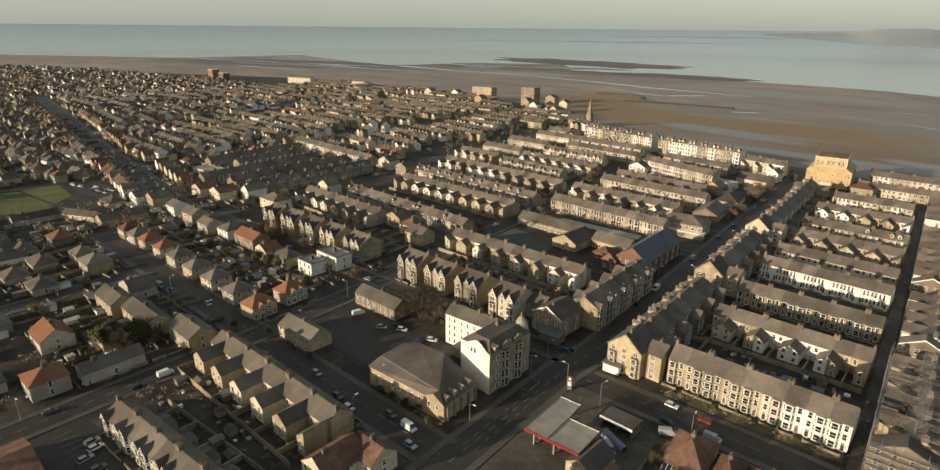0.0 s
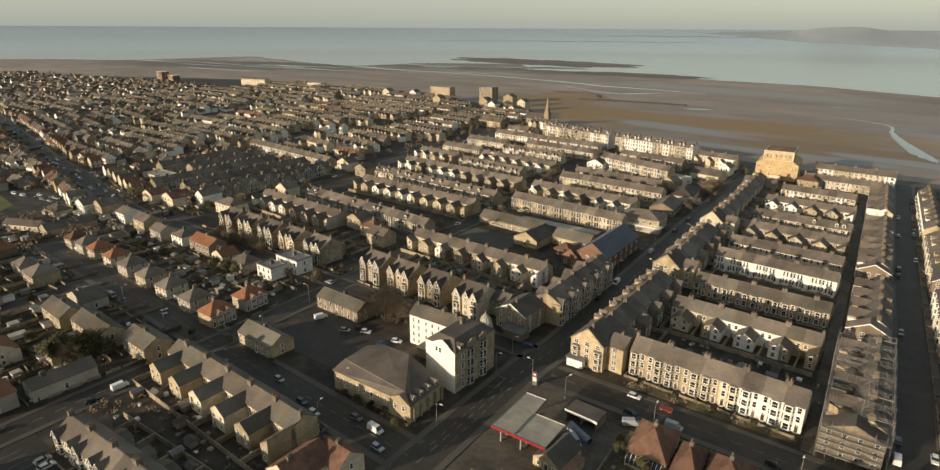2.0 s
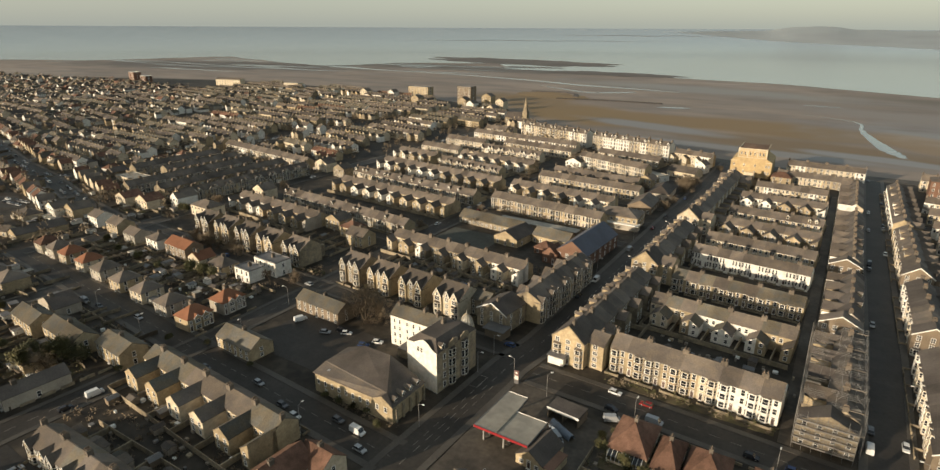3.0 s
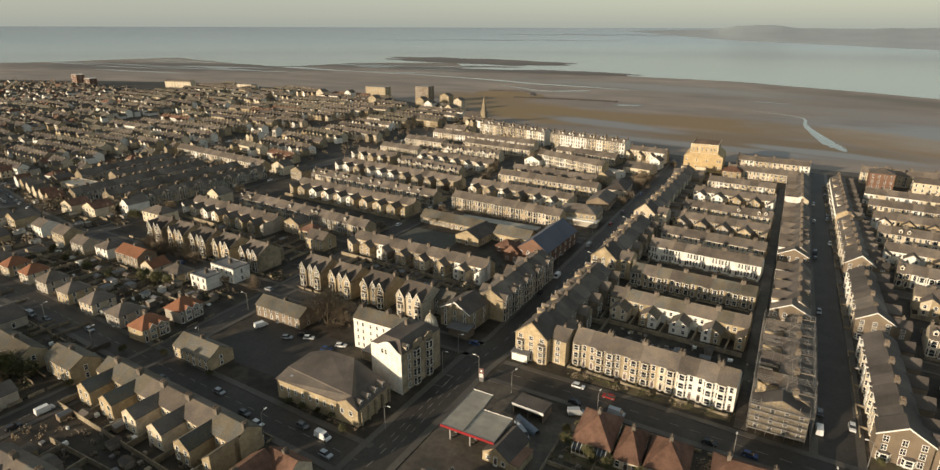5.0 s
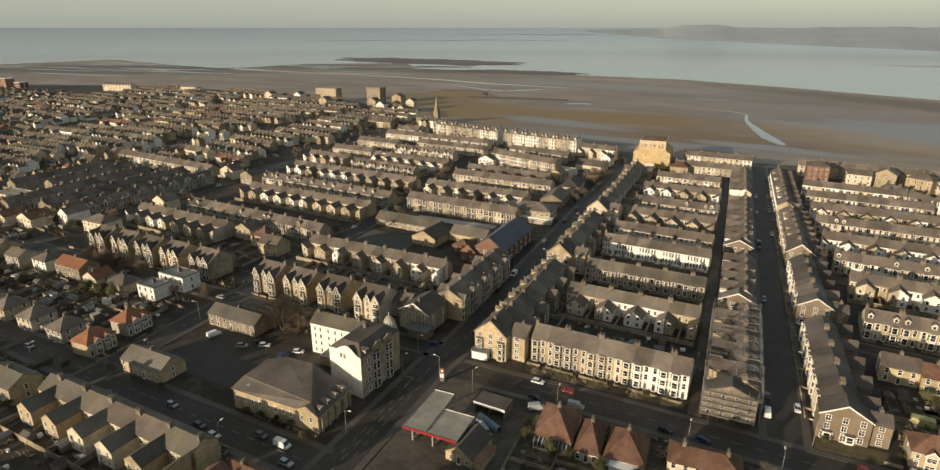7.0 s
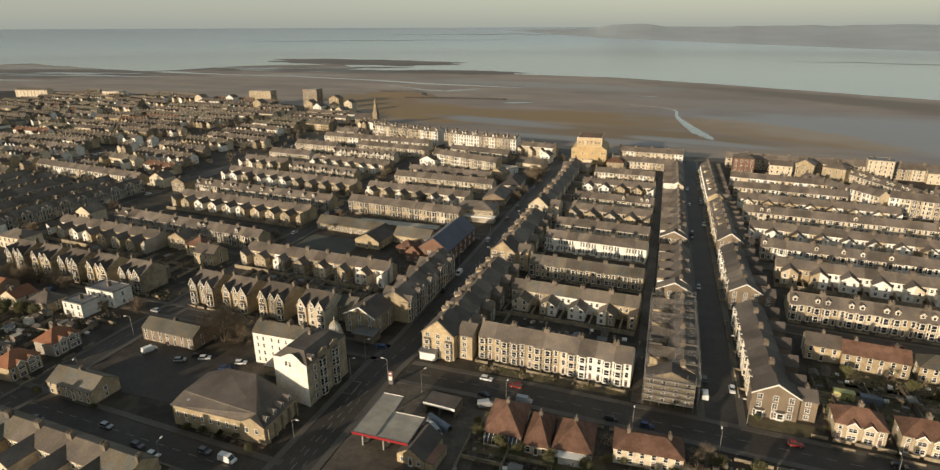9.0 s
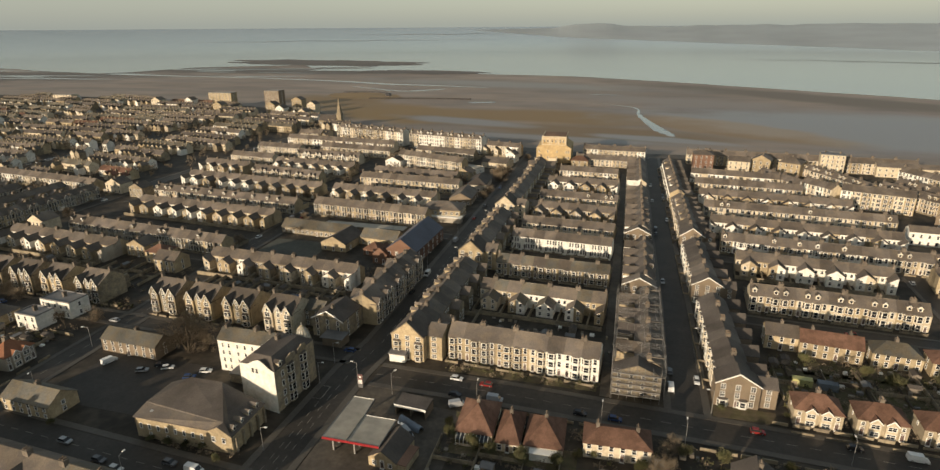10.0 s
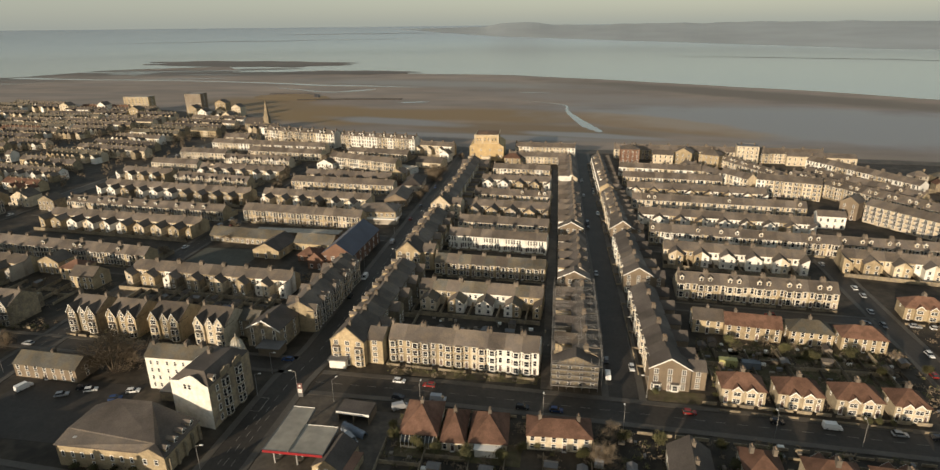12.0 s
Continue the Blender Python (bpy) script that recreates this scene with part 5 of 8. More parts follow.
t = block("end_house", "brown brick gable end with white bargeboards", "house", 11.3, 246.6, 14, 6, 6.5, 9.9, BRICK, SLATE, "gable_y", 0, 2, 4, 0, chim=0, group="terrace ends", ww=1.5, door=False)
b = Shape()
for q in (-1, 1):
    b.solid([(q * 7.4, -3.35, 6.05), (0, -3.35, 9.65), (0, -3.22, 9.65), (q * 7.4, -3.22, 6.05)], [(q * 7.4, -3.35, 6.4), (0, -3.35, 10.1), (0, -3.22, 10.1), (q * 7.4, -3.22, 6.4)])
part("bargeboard", b, [TRIM], t)
t = block("end_house", "brown brick gable end with white bargeboards", "house", 10.9, 316.6, 13.6, 6, 6.5, 9.9, BRICK, SLATE, "gable_y", 0, 2, 4, 0, chim=0, group="terrace ends", ww=1.5, door=False)
b = Shape()
for q in (-1, 1):
    b.solid([(q * 7.2, -3.35, 6.05), (0, -3.35, 9.65), (0, -3.22, 9.65), (q * 7.2, -3.22, 6.05)], [(q * 7.2, -3.35, 6.4), (0, -3.35, 10.1), (0, -3.22, 10.1), (q * 7.2, -3.22, 6.4)])
part("bargeboard", b, [TRIM], t)
# corner houses on the main street's east side
for x, y, wall in ((-68.2, 177.2, STONE), (-67.8, 263.5, STONE), (-67.8, 346, CREAM)):
    fresh = len(BLOCKS)
    t = block("corner_house", "tall stone corner house with gable and bays", "house", x, y, 12.4, 11, 9.8, 15.0, wall, SLATE_DARK, "gable_y", -4, 4, 3, 0, chim=1, group="main street corners", ww=1.7)
    if len(BLOCKS) > fresh:
        for dx in (-4.1, 4.1):
            part("bay_window", bay_mesh(3, 2.45, wall, TRIM, SLATE), None, t, at=pose(dx, -5.5, 0))
        b = Shape()
        for q in (-1, 1):
            b.solid([(q * 6.5, -5.8, 9.2), (0, -5.8, 14.8), (0, -5.7, 14.8), (q * 6.5, -5.7, 9.2)], [(q * 6.5, -5.8, 9.5), (0, -5.8, 15.2), (0, -5.7, 15.2), (q * 6.5, -5.7, 9.5)])
        part("bargeboard", b, [STONE_DARK], t)
    block("corner_house", "four-storey stone wing beside the corner house", "house", x + 9.2, y + 2.2, 6.0, 11, 9.4, 11.9, wall, SLATE, "gable_x", -4, 4, 1, 0, chim=1, group="main street corners", ww=1.8, door=False)
b = Shape()
b.box(-74.6, 168.9, 0.15, -68.8, 171.9, 3.2)
b.box(-75.0, 168.5, 3.2, -68.4, 172.0, 3.5, 1)
single("corner_shop", b, [WHITE, LEAD], "white single-storey shop under the corner house", "shop")
# flats on the east side
for k in range(3):
    flats = block("apartment_block", "pale four-storey flats with balconies", "flats", 193 + 8.9 * k, 361.8 - 12.7 * k, 15.4, 11, 10.6, 13.6, CREAM, SLATE, "gable_x", -55, 4, 4, 0, chim=1, group=f"flats by the sea", ww=1.8)
    if k == 0:
        b = Shape()
        b.box(-1.5, -1.2, 0, 1.5, 0, 0.15)
        b.box(-1.5, -1.2, 0.15, 1.5, -1.12, 1.05, 1)
        slab = b.mesh("balcony", [TRIM, LEAD])
        for i in range(4):
            for fl in range(1, 4):
                part("balcony", slab, None, flats, at=pose(-5.8 + 3.87 * i, -5.5, 2.65 * fl))
block("apartment_block", "brown brick gable end of the flats", "flats", 180.5, 373.0, 10, 11, 10.5, 14, BRICK, SLATE, "gable_y", -40, 3, 2, 0, chim=0)
block("house", "white rendered house with a plain roof", "house", 160, 352, 15, 8, 7.5, 10, WHITE, SLATE, "gable_x", -6, 2, 4, 0, chim=0)
block("sea_front_house", "tall red brick sea front building", "building", 62, 505, 15, 14, 15, 18, RED_BRICK, SLATE, "hip", 0, 4, 4, 0, chim=2)
block("sea_front_house", "tall cream sea front building with turret", "building", 160, 520, 17, 14, 16, 18, CREAM, LEAD, "flat", -10, 5, 5, 0, chim=2)
block("sea_front_house", "long cream sea front hall", "building", 218, 520, 52, 13, 8, 10.5, CREAM, SLATE, "gable_x", -6, 2, 12, 0, chim=0)
block("sea_front_house", "stone sea front house with steep roof", "building", 128, 505, 16, 12, 11, 15, STONE, SLATE, "hip", -30, 3, 4, 0)
block("sea_front_house", "stone sea front house with steep roof", "building", 108, 512, 14, 12, 11, 15, STONE, SLATE, "gable_y", -20, 3, 3, 0)
block("sea_front_house", "pale house on the sea front", "building", 90, 508, 16, 11, 10, 13, CREAM, SLATE, "gable_x", -8, 3, 4, 0)

row((52, 536), (222, 526), "S", [CR, ST, WH, ST], 22, "sea front terrace", "tall sea front terraced house", seed=66, far=True, he=8.6, hr=12.2, floors=3, front="bay", rear="low", gate=False)
# main street's west side towards the theatre
block("hall", "low building under a dark hipped slate roof", "hall", -102.5, 414, 14, 27, 5.0, 9.2, DASH, SLATE_DARK, "hip", 4, 1, 4, 5, chim=0)
block("shop_block", "white flat-roofed shop block with parapets", "shops", -121, 460.5, 19, 10, 4.4, 5.0, WHITE, SHEET, "flat", -22, 1, 5, 1, chim=0)
block("shop_block", "low shops under a broad grey roof", "shops", -104, 484, 23, 15, 4.6, 8.2, CREAM, SLATE, "gable_x", -12, 1, 6, 0, chim=1)
block("house", "white gabled house beside the theatre street", "house", -95.5, 506, 8.5, 10, 7.0, 10.2, WHITE, SLATE, "gable_y", -10, 2, 2, 1, chim=1)
block("shop_block", "brick workshop under a long slate roof", "shops", -104, 376, 15, 24, 4.6, 8.4, BRICK, SLATE, "gable_y", 3, 1, 4, 4, chim=0)
block("house", "pale stone house with a rear gable", "house", -119, 436, 12, 10, 6.2, 9.2, STONE, SLATE, "gable_y", -15, 2, 3, 1, chim=1)
# the school and hall behind the villas
block("school_building", "long low school building with slate roof", "school", -167.5, 289.5, 44, 10, 3.8, 7.4, STONE_DARK, MOSSY, "gable_x", -5, 1, 14, 0, chim=0, ww=1.6)
block("school_building", "stone school hall with a gable end", "school", -145, 275, 15, 20, 4.4, 8.2, STONE, SLATE_DARK, "gable_y", -5, 1, 3, 2, chim=0)
block("school_building", "stone school wing with slate roof", "school", -125, 283, 22, 11, 4.2, 8, STONE, MOSSY, "gable_x", -5, 1, 6, 0, chim=0)
block("school_building", "small brick building with red hipped roof", "school", -123, 268, 9, 9, 3.4, 6.6, RED_BRICK, RED_TILE, "hip", -5, 1, 2, 1, chim=0)
block("hall", "red brick hall with a big dark roof", "hall", -103.5, 277, 17, 40, 7.0, 13.0, RED_BRICK, surface("blue_slate", (0.075, 0.08, 0.105), 0.5, 0.22, 2.5, 0.1, 0.0, 0.03, gloss=0.25), "gable_y", -2, 2, 4, 6, chim=0, ww=1.6)
block("hall", "red brick porch wing with tiled roof", "hall", -114.5, 259, 8, 9, 5, 8.6, RED_BRICK, RED_TILE, "gable_y", -2, 1, 2, 1, chim=0)
b = Shape()
b.box(-168, 296, 0, -118, 302.5, 3.4)
b.box(-168.3, 295.7, 3.4, -117.7, 302.8, 3.7, 1)
single("flat_roofed_block", b, [BRICK, SHEET], "low brick school block under a pale flat roof", "school")
b = Shape()
b.box(-186, 248, -0.05, -152, 276, 0.05)
single("playground", b, [surface("playground", (0.085, 0.085, 0.07), 0.9, 0.25, 0.5, 0.05, 0.0)], "grey green school playground", "playground", kind="structure")
block("brick_building", "yellow brick corner building with slate roof", "building", -106, 337, 24, 17, 7.2, 10.6, STONE, SLATE, "hip", 2, 2, 7, 4, chim=0, ww=1.8)
b = Shape()
b.box(-122, 326, 0, -92.5, 331, 3.2)
b.box(-122.4, 325.6, 3.2, -92.1, 331, 3.7, 1)
single("shop_parade", b, [DASH, TRIM], "single-storey shop parade with white fascia", "shops")

# tall gabled villas facing south
VILLA = {}


def villa(x, y, wall, label, ang=-4.0, w=13.4, d=13.0, he=8.8, hr=12.6):
    at = pose(x, y, 0, 0, 0, ang)
    key = (wall.name, label)
    if key in VILLA:
        return replica(VILLA[key], at)
    t = thing("villa", label, "house", "gabled villas", at)
    VILLA[key] = t
    b = Shape()
    b.along_x([(-d / 2, 0), (d / 2, 0), (d / 2, he), (0.6, hr - 0.1), (-d / 2, he)], -w / 2, w / 2)
    part("wall", b, [wall], t)
    b = Shape()
    b.roof_x(-w / 2 - 0.15, w / 2 + 0.15, -d / 2, d / 2, 0.6, he, he, hr)
    part("roof", b, [SLATE], t)
    for s in (-1, 1):
        chimney_with_pots(CHIM, t, pose(s * (w / 2 - 0.5), 0.8, hr - 0.7), 2.2, 4)
    for i, (gx, gw, deep) in enumerate(((-w * 0.33, 4.1, 0.9), (0.1, 3.3, 0.3), (w * 0.33, 4.1, 0.9))):
        b = Shape()
        yf, top = -d / 2 - deep, he + gw * 0.72
        b.along_y([(gx - gw / 2, 0), (gx + gw / 2, 0), (gx + gw / 2, he - 0.4), (gx, top), (gx - gw / 2, he - 0.4)], yf, -d / 2 + 2.0)
        part("gabled_bay", b, [wall], t)
        b = Shape()
        b.roof_y(yf - 0.3, -d / 2 + 5.2, gx - gw / 2, gx + gw / 2, gx, he - 0.4, he - 0.4, top, 0.14, 0.25)
        part("gable_roof", b, [SLATE_DARK], t)
        b = Shape()
        for q in (gx - gw / 2 - 0.2, gx + gw / 2 + 0.2):
            b.solid([(q, yf - 0.36, he - 0.85), (gx, yf - 0.36, top - 0.15), (gx, yf - 0.3, top - 0.15), (q, yf - 0.3, he - 0.85)],
                    [(q, yf - 0.36, he - 0.5), (gx, yf - 0.36, top + 0.2), (gx, yf - 0.3, top + 0.2), (q, yf - 0.3, he - 0.5)])
        part("bargeboard", b, [TRIM], t)
        for k in range(3):
            if i != 1 and k < 2:
                continue
            part("window", window_mesh(2.4 if i != 1 else 1.5, 1.85), None, t, at=pose(gx, yf, 0.85 + 2.75 * k))
        if i != 1:
            part("bay_window", bay_mesh(2, 2.75, wall, TRIM, SLATE_DARK), None, t, at=pose(gx, yf, 0))
        part("window", window_mesh(1.1, 1.3), None, t, at=pose(gx, yf, he - 0.3))
    part("door", door_mesh(), None, t, at=pose(2.0, -d / 2, 0))
    b = Shape()
    b.box(-3.2, d / 2, 0, 3.2, d / 2 + 5, 6.2)
    part("rear_wing", b, [STONE_DARK], t)
    return t


villa(-162.3, 187.6, STONE, "tall buff stone villa with three front gables")
villa(-144, 187, STONE, "tall buff stone villa with three front gables")
villa(-124.5, 185.6, CREAM, "tall cream villa with three front gables")
villa(-180.5, 188.8, STONE_DARK, "tall weathered villa with three front gables")
villa(-220.5, 189.5, STONE_DARK, "tall weathered villa with three front gables")
for k in range(4):
    villa(-241 - 18.5 * k, 190.5 + 0.8 * k, STONE if k % 2 == 0 else STONE_DARK, ("tall buff stone" if k % 2 == 0 else "tall weathered") + " villa with three front gables")

# ---- landmarks ----
# hall with a buff front beside the main road
t = thing("gospel_hall", "buff stone hall with large slate roofs and rooflights", "hall", at=pose(-130.6, 112.3, 0))
b = Shape()
foot = [(0, 0), (32.2, 0), (32.2, 15.7), (0, 15.7)]
b.solid([(x, y, 0) for x, y in foot], [(x, y, 5.9) for x, y in foot])
b.along_y([(0, 5.9), (32.2, 5.9), (28.4, 8.4), (25.1, 6.8), (0, 6.8)], 0.0, 0.4)
b.along_y([(0, 5.9), (32.2, 5.9), (18.6, 10.9), (7.6, 10.9), (0, 8.0)], 15.3, 15.7)
b.along_x([(0, 5.9), (15.7, 5.9), (15.7, 7.9), (5.5, 7.9), (0, 6.8)], 0.0, 0.4)
part("wall", b, [STONE], t)
kink, r1, r2 = (29.0, 1.7, 8.75), (7.6, 15.9, 11.05), (18.6, 15.9, 11.05)


part("roof", sheet([[(-0.3, 5.5, 8.0), kink, r2, r1], [(-0.3, 15.9, 8.0), (-0.3, 5.5, 8.0), r1]]), [SLATE_DARK], t)
part("lean_to_roof", sheet([[(-0.3, -0.35, 6.75), (25.0, -0.35, 6.75), (28.4, -0.35, 8.45), kink, (-0.3, 5.5, 8.0)]]), [SLATE], t)
part("east_roof", sheet([[kink, (28.4, -0.35, 8.45), (32.6, -0.35, 5.75)], [r2, kink, (32.6, -0.35, 5.75)], [r2, (32.6, -0.35, 5.75), (32.6, 15.9, 5.75)]]), [SLATE_DARK], t)
for i in range(8):
    part("window", window_mesh(1.0, 1.7), None, t, at=pose(1.8 + 2.95 * i, 0, 3.3))
    if i % 2:
        part("window", window_mesh(1.0, 1.4), None, t, at=pose(1.8 + 2.95 * i, 0, 0.9))
for x, z in ((26.3, 3.3), (29.6, 3.3)):
    part("window", window_mesh(1.2, 1.6), None, t, at=pose(x, 0, z))
for k in range(4):
    part("dormer", dormer_mesh(STONE, TRIM, SLATE, 1.5, 1.2, 2.2), None, t, at=pose(31.6, 2.5 + 3.6 * k, 6.1, 0, 0, 90))
for k in range(5):
    b = Shape()
    b.box(-0.5, -0.4, 0, 0.5, 0.4, 0.1)
    part("rooflight", b, [STEEL], t, at=pose(4 + 4.6 * k, 2.6, 7.55, 12, 0, 0))
for k in range(5):
    b = Shape()
    b.box(32.2, 1 + 3.4 * k, 0, 32.9, 1.7 + 3.4 * k, 4.8)
    part("buttress", b, [STONE_DARK], t)

# white corner hotel with a dome
t = thing("corner_hotel", "tall white rendered corner hotel with slate roofs", "hotel", at=pose(-129.6, 149.4, 0))
b = Shape()
b.along_x([(0, 0), (8.5, 0), (8.5, 12), (4.1, 14.7), (0, 12)], 0, 29)
part("wall", b, [WHITE], t)
b = Shape()
b.roof_x(-0.3, 29, 0, 8.5, 4.1, 12, 12, 14.8)
part("roof", b, [MOSSY], t)
b = Shape()
sw, se, ne, nw = (19.8, -15.0), (33.3, -17.2), (34.6, 4.0), (21.0, 3.0)
foot = (sw, se, ne, nw)
b.solid([(*p, 0) for p in foot], [(*p, 14.6) for p in foot])
# pale east front: its shade is put into this darker stone colour
part("south_wing", b, [STONE_DARK], t, "weathered stone street front")
b = Shape()
shaped = [(0, 0), (1, 0), (1, 14.7), (0.93, 14.9), (0.84, 15.5), (0.74, 16.5), (0.63, 17.3), (0.56, 17.4), (0.42, 16.6), (0.24, 15.1), (0, 14.7)]
front = [(sw[0] + (se[0] - sw[0]) * u, sw[1] + (se[1] - sw[1]) * u, z) for u, z in shaped]
b.solid(front, [(x - 0.03, y - 0.12, z) for x, y, z in front])
side_wall = [(*sw, 0), (*nw, 0), (*nw, 14.7), (*sw, 14.7)]
b.solid(side_wall, [(x - 0.1, y, z) for x, y, z in side_wall])
part("rendered_front", b, [WHITE], t, "white rendered front")
b = Shape()
top = [(23.6, -13.0, 17.6), (30.4, -13.6, 17.6), (31.4, 0.5, 17.6), (24.2, 0.5, 17.6)]
eave = [(sw[0] - 0.2, sw[1] + 0.1, 14.6), (se[0] + 0.2, se[1] + 0.1, 14.6), (ne[0] + 0.2, ne[1], 14.6), (nw[0] - 0.2, nw[1], 14.6)]
b.solid(eave, top)
part("wing_roof", b, [SLATE_DARK], t)
b = Shape()
for y0, y1, h in ((-11.6, -6.6, 17.0), (-5.4, -0.8, 16.8)):
    x = 33.6 + (y0 + 17.2) * 0.061
    b.along_x([(y0, 14.2), (y1, 14.2), (y1, h - 1.0), (y1 - 0.5, h - 0.6), ((y0 + y1) / 2 + 0.8, h - 0.5), ((y0 + y1) / 2, h), ((y0 + y1) / 2 - 0.8, h - 0.5), (y0 + 0.5, h - 0.6), (y0, h - 1.0)], x - 0.1, x + 0.35)
part("parapet", b, [STONE_DARK], t, "shaped stone parapets")
for k in range(4):
    for i in range(5):
        part("window", window_mesh(0.95, 1.5), None, t, at=pose(1.9 + (2.4 if i < 2 else 2.9) * i, 0, 1.0 + 2.8 * k))
lean = -9.3
for i in range(2):
    part("window", window_mesh(1.2, 1.7), None, t, at=pose(25.0 + 1.55 * i, -15.97 - 0.25 * i, 12.6, 0, 0, lean))
for k in range(4):
    for i in range(3):
        part("window", window_mesh(1.3, 1.9), None, t, at=pose(33.55 + 0.30 * i, -13.4 + 5.0 * i, 1.0 + 3.4 * k, 0, 0, 86.5))
# bays take the same stone, darkened to stand for the front's shade
for i in range(2):
    part("bay_window", bay_mesh(4, 3.4, STONE_DARK, TRIM, SLATE_DARK), None, t, at=pose(33.7 + 0.5 * i, -9.4 + 6.8 * i, 0, 0, 0, 86.5))
b = Shape()
n = 14
rings = [(2.5, 0.0), (2.5, 15.6), (2.8, 15.7), (2.8, 16.2), (2.45, 16.3), (2.4, 17.2), (2.1, 18.4), (1.55, 19.5), (0.85, 20.3), (0.3, 20.8), (0.14, 21.0), (0.1, 22.2)]
for (ra, za), (rb, zb) in zip(rings, rings[1:]):
    for i in range(n):
        a0, a1 = 2 * math.pi * i / n, 2 * math.pi * (i + 1) / n
        b.face([(ra * math.cos(a0), ra * math.sin(a0), za), (ra * math.cos(a1), ra * math.sin(a1), za), (rb * math.cos(a1), rb * math.sin(a1), zb), (rb * math.cos(a0), rb * math.sin(a0), zb)], 1 if za >= 16.3 else 0)
for i in range(n):
    a = 2 * math.pi * i / n
    for (ra, za), (rb, zb) in zip(rings[5:10], rings[6:10]):
        b.tube((ra * math.cos(a), ra * math.sin(a), za), (rb * math.cos(a), rb * math.sin(a), zb), 0.09, 0.08, 4, 0)
turret = part("turret", b.mesh("turret", [STONE_DARK, surface("dome_lead", (0.36, 0.34, 0.29), 0.6, 0.2, 1.0, 0.3, 0.0)], 0.001), None, t, "round corner turret with a pale ribbed dome", at=pose(31.2, 3.4, -1.2))
for k in range(4):
    for a in (-70, -20, 30):
        part("window", window_mesh(1.1, 1.9), None, turret, at=pose(2.46 * math.cos(radians(a)), 2.46 * math.sin(radians(a)), 1.2 + 3.5 * k, 0, 0, a + 90))
for x, y, z in ((1.5, 4.4, 13.4), (13, 4.4, 13.6), (18.6, 4.4, 13.6), (26.4, -3.4, 16.6)):
    part("chimney", chimney_mesh(CHIM, 2.6, 5, 1.0, 2.0), None, t, at=pose(x, y, z))
b = Shape()
b.box(-0.9, -0.06, 0, 0.9, 0.06, 1.3)
part("rooflight", b, [STEEL], t, at=pose(14.6, 2.2, 13.4, -56, 0, 0))
part("dormer", dormer_mesh(CREAM, TRIM, SLATE_DARK, 1.6, 1.5, 1.6), None, t, at=pose(33.4, -13.9, 14.8, 0, 0, 86.5))
b = Shape()
b.box(8, -6, 0, 15.2, -0.1, 3.4)
b.box(7.8, -6.2, 3.4, 15.4, -0.1, 3.6, 1)
part("outbuilding", b, [STONE_DARK, LEAD], t)

# corner building opposite, below the main street terrace
t = block("corner_building", "grey stone corner building with white bargeboards", "building", -103.2, 186, 13.6, 14, 8.0, 11.4, STONE_DARK, SLATE_DARK, "gable_y", -5, 3, 3, 2, chim=1, ww=1.2)
b = Shape()
for q in (-1, 1):
    b.solid([(q * 7.2, -7.35, 7.3), (0, -7.35, 11.1), (0, -7.22, 11.1), (q * 7.2, -7.22, 7.3)], [(q * 7.2, -7.35, 7.75), (0, -7.35, 11.6), (0, -7.22, 11.6), (q * 7.2, -7.22, 7.75)])
part("bargeboard", b, [TRIM], t)
block("corner_building", "stone side wing with mossy slate roof", "building", -114, 190.5, 9, 9, 7.0, 9.6, STONE_DARK, MOSSY, "gable_x", -5, 3, 2, 1, chim=1, ww=1.1)
b = Shape()
b.solid([(-103.5, 173.6, 0), (-95.6, 173.0, 0), (-95.0, 178.6, 0), (-103, 179.2, 0)], [(-103.5, 173.6, 3.6), (-95.6, 173.0, 3.6), (-95.0, 178.6, 3.6), (-103, 179.2, 3.6)])
b.box(-104.0, 172.4, 3.6, -94.8, 178.8, 3.85, 1)
single("corner_shop", b, [BRICK, LEAD], "brick single-storey corner shop", "shop")

# yellow theatre by the sea
t = thing("theatre", "large yellow rendered theatre with stepped gabled top", "theatre", at=pose(-60.0, 511, 0, 0, 0, 2))
b = Shape()
b.along_y([(-15, 0), (15, 0), (15, 12.5), (10.5, 15.5), (-10.5, 15.5), (-15, 12.5)], 0, 34)
part("wall", b, [YELLOW], t)
b = Shape()
b.along_y([(-10, 15.3), (10, 15.3), (10, 21.8), (-10, 21.8)], 0.6, 30)
part("upper_wall", b, [YELLOW], t)
b = Shape()
b.hip(-10.0, 0.6, 10.0, 30.0, 21.9, 23.0, 0.0)
part("roof", b, [surface("brown_roof", (0.17, 0.10, 0.06), 0.8)], t)
b = Shape()
b.box(-15.3, -0.3, 12.2, -10.5, -0.02, 12.6)
b.box(10.5, -0.3, 12.2, 15.3, -0.02, 12.6)
b.box(-10.5, -0.3, 15.3, 10.5, -0.02, 15.8)
b.box(-10.7, 0.0, 20.6, 10.7, 0.58, 21.2)
b.box(-10.4, 0.1, 21.8, 10.4, 0.6, 22.7)
b.box(-10.4, 0.6, 21.8, -10.02, 30, 22.4)
b.box(10.02, 0.6, 21.8, 10.4, 30, 22.4)
for x in (-10.2, -3.6, 3.6, 10.2):
    b.box(x - 0.45, 0.15, 15.5, x + 0.45, 0.58, 22.9)
part("cornice", b, [CREAM], t)
for x in (-8, -5.4, -1.6, 1.6, 5.4, 8):
    part("window", window_mesh(1.2, 2.4), None, t, at=pose(x, 0.6, 17.4))
b = Shape()
b.along_y([(-4, 0), (4, 0), (4, 4.2), (-4, 4.2)], -2.6, -0.01)
part("porch", b, [CREAM], t)
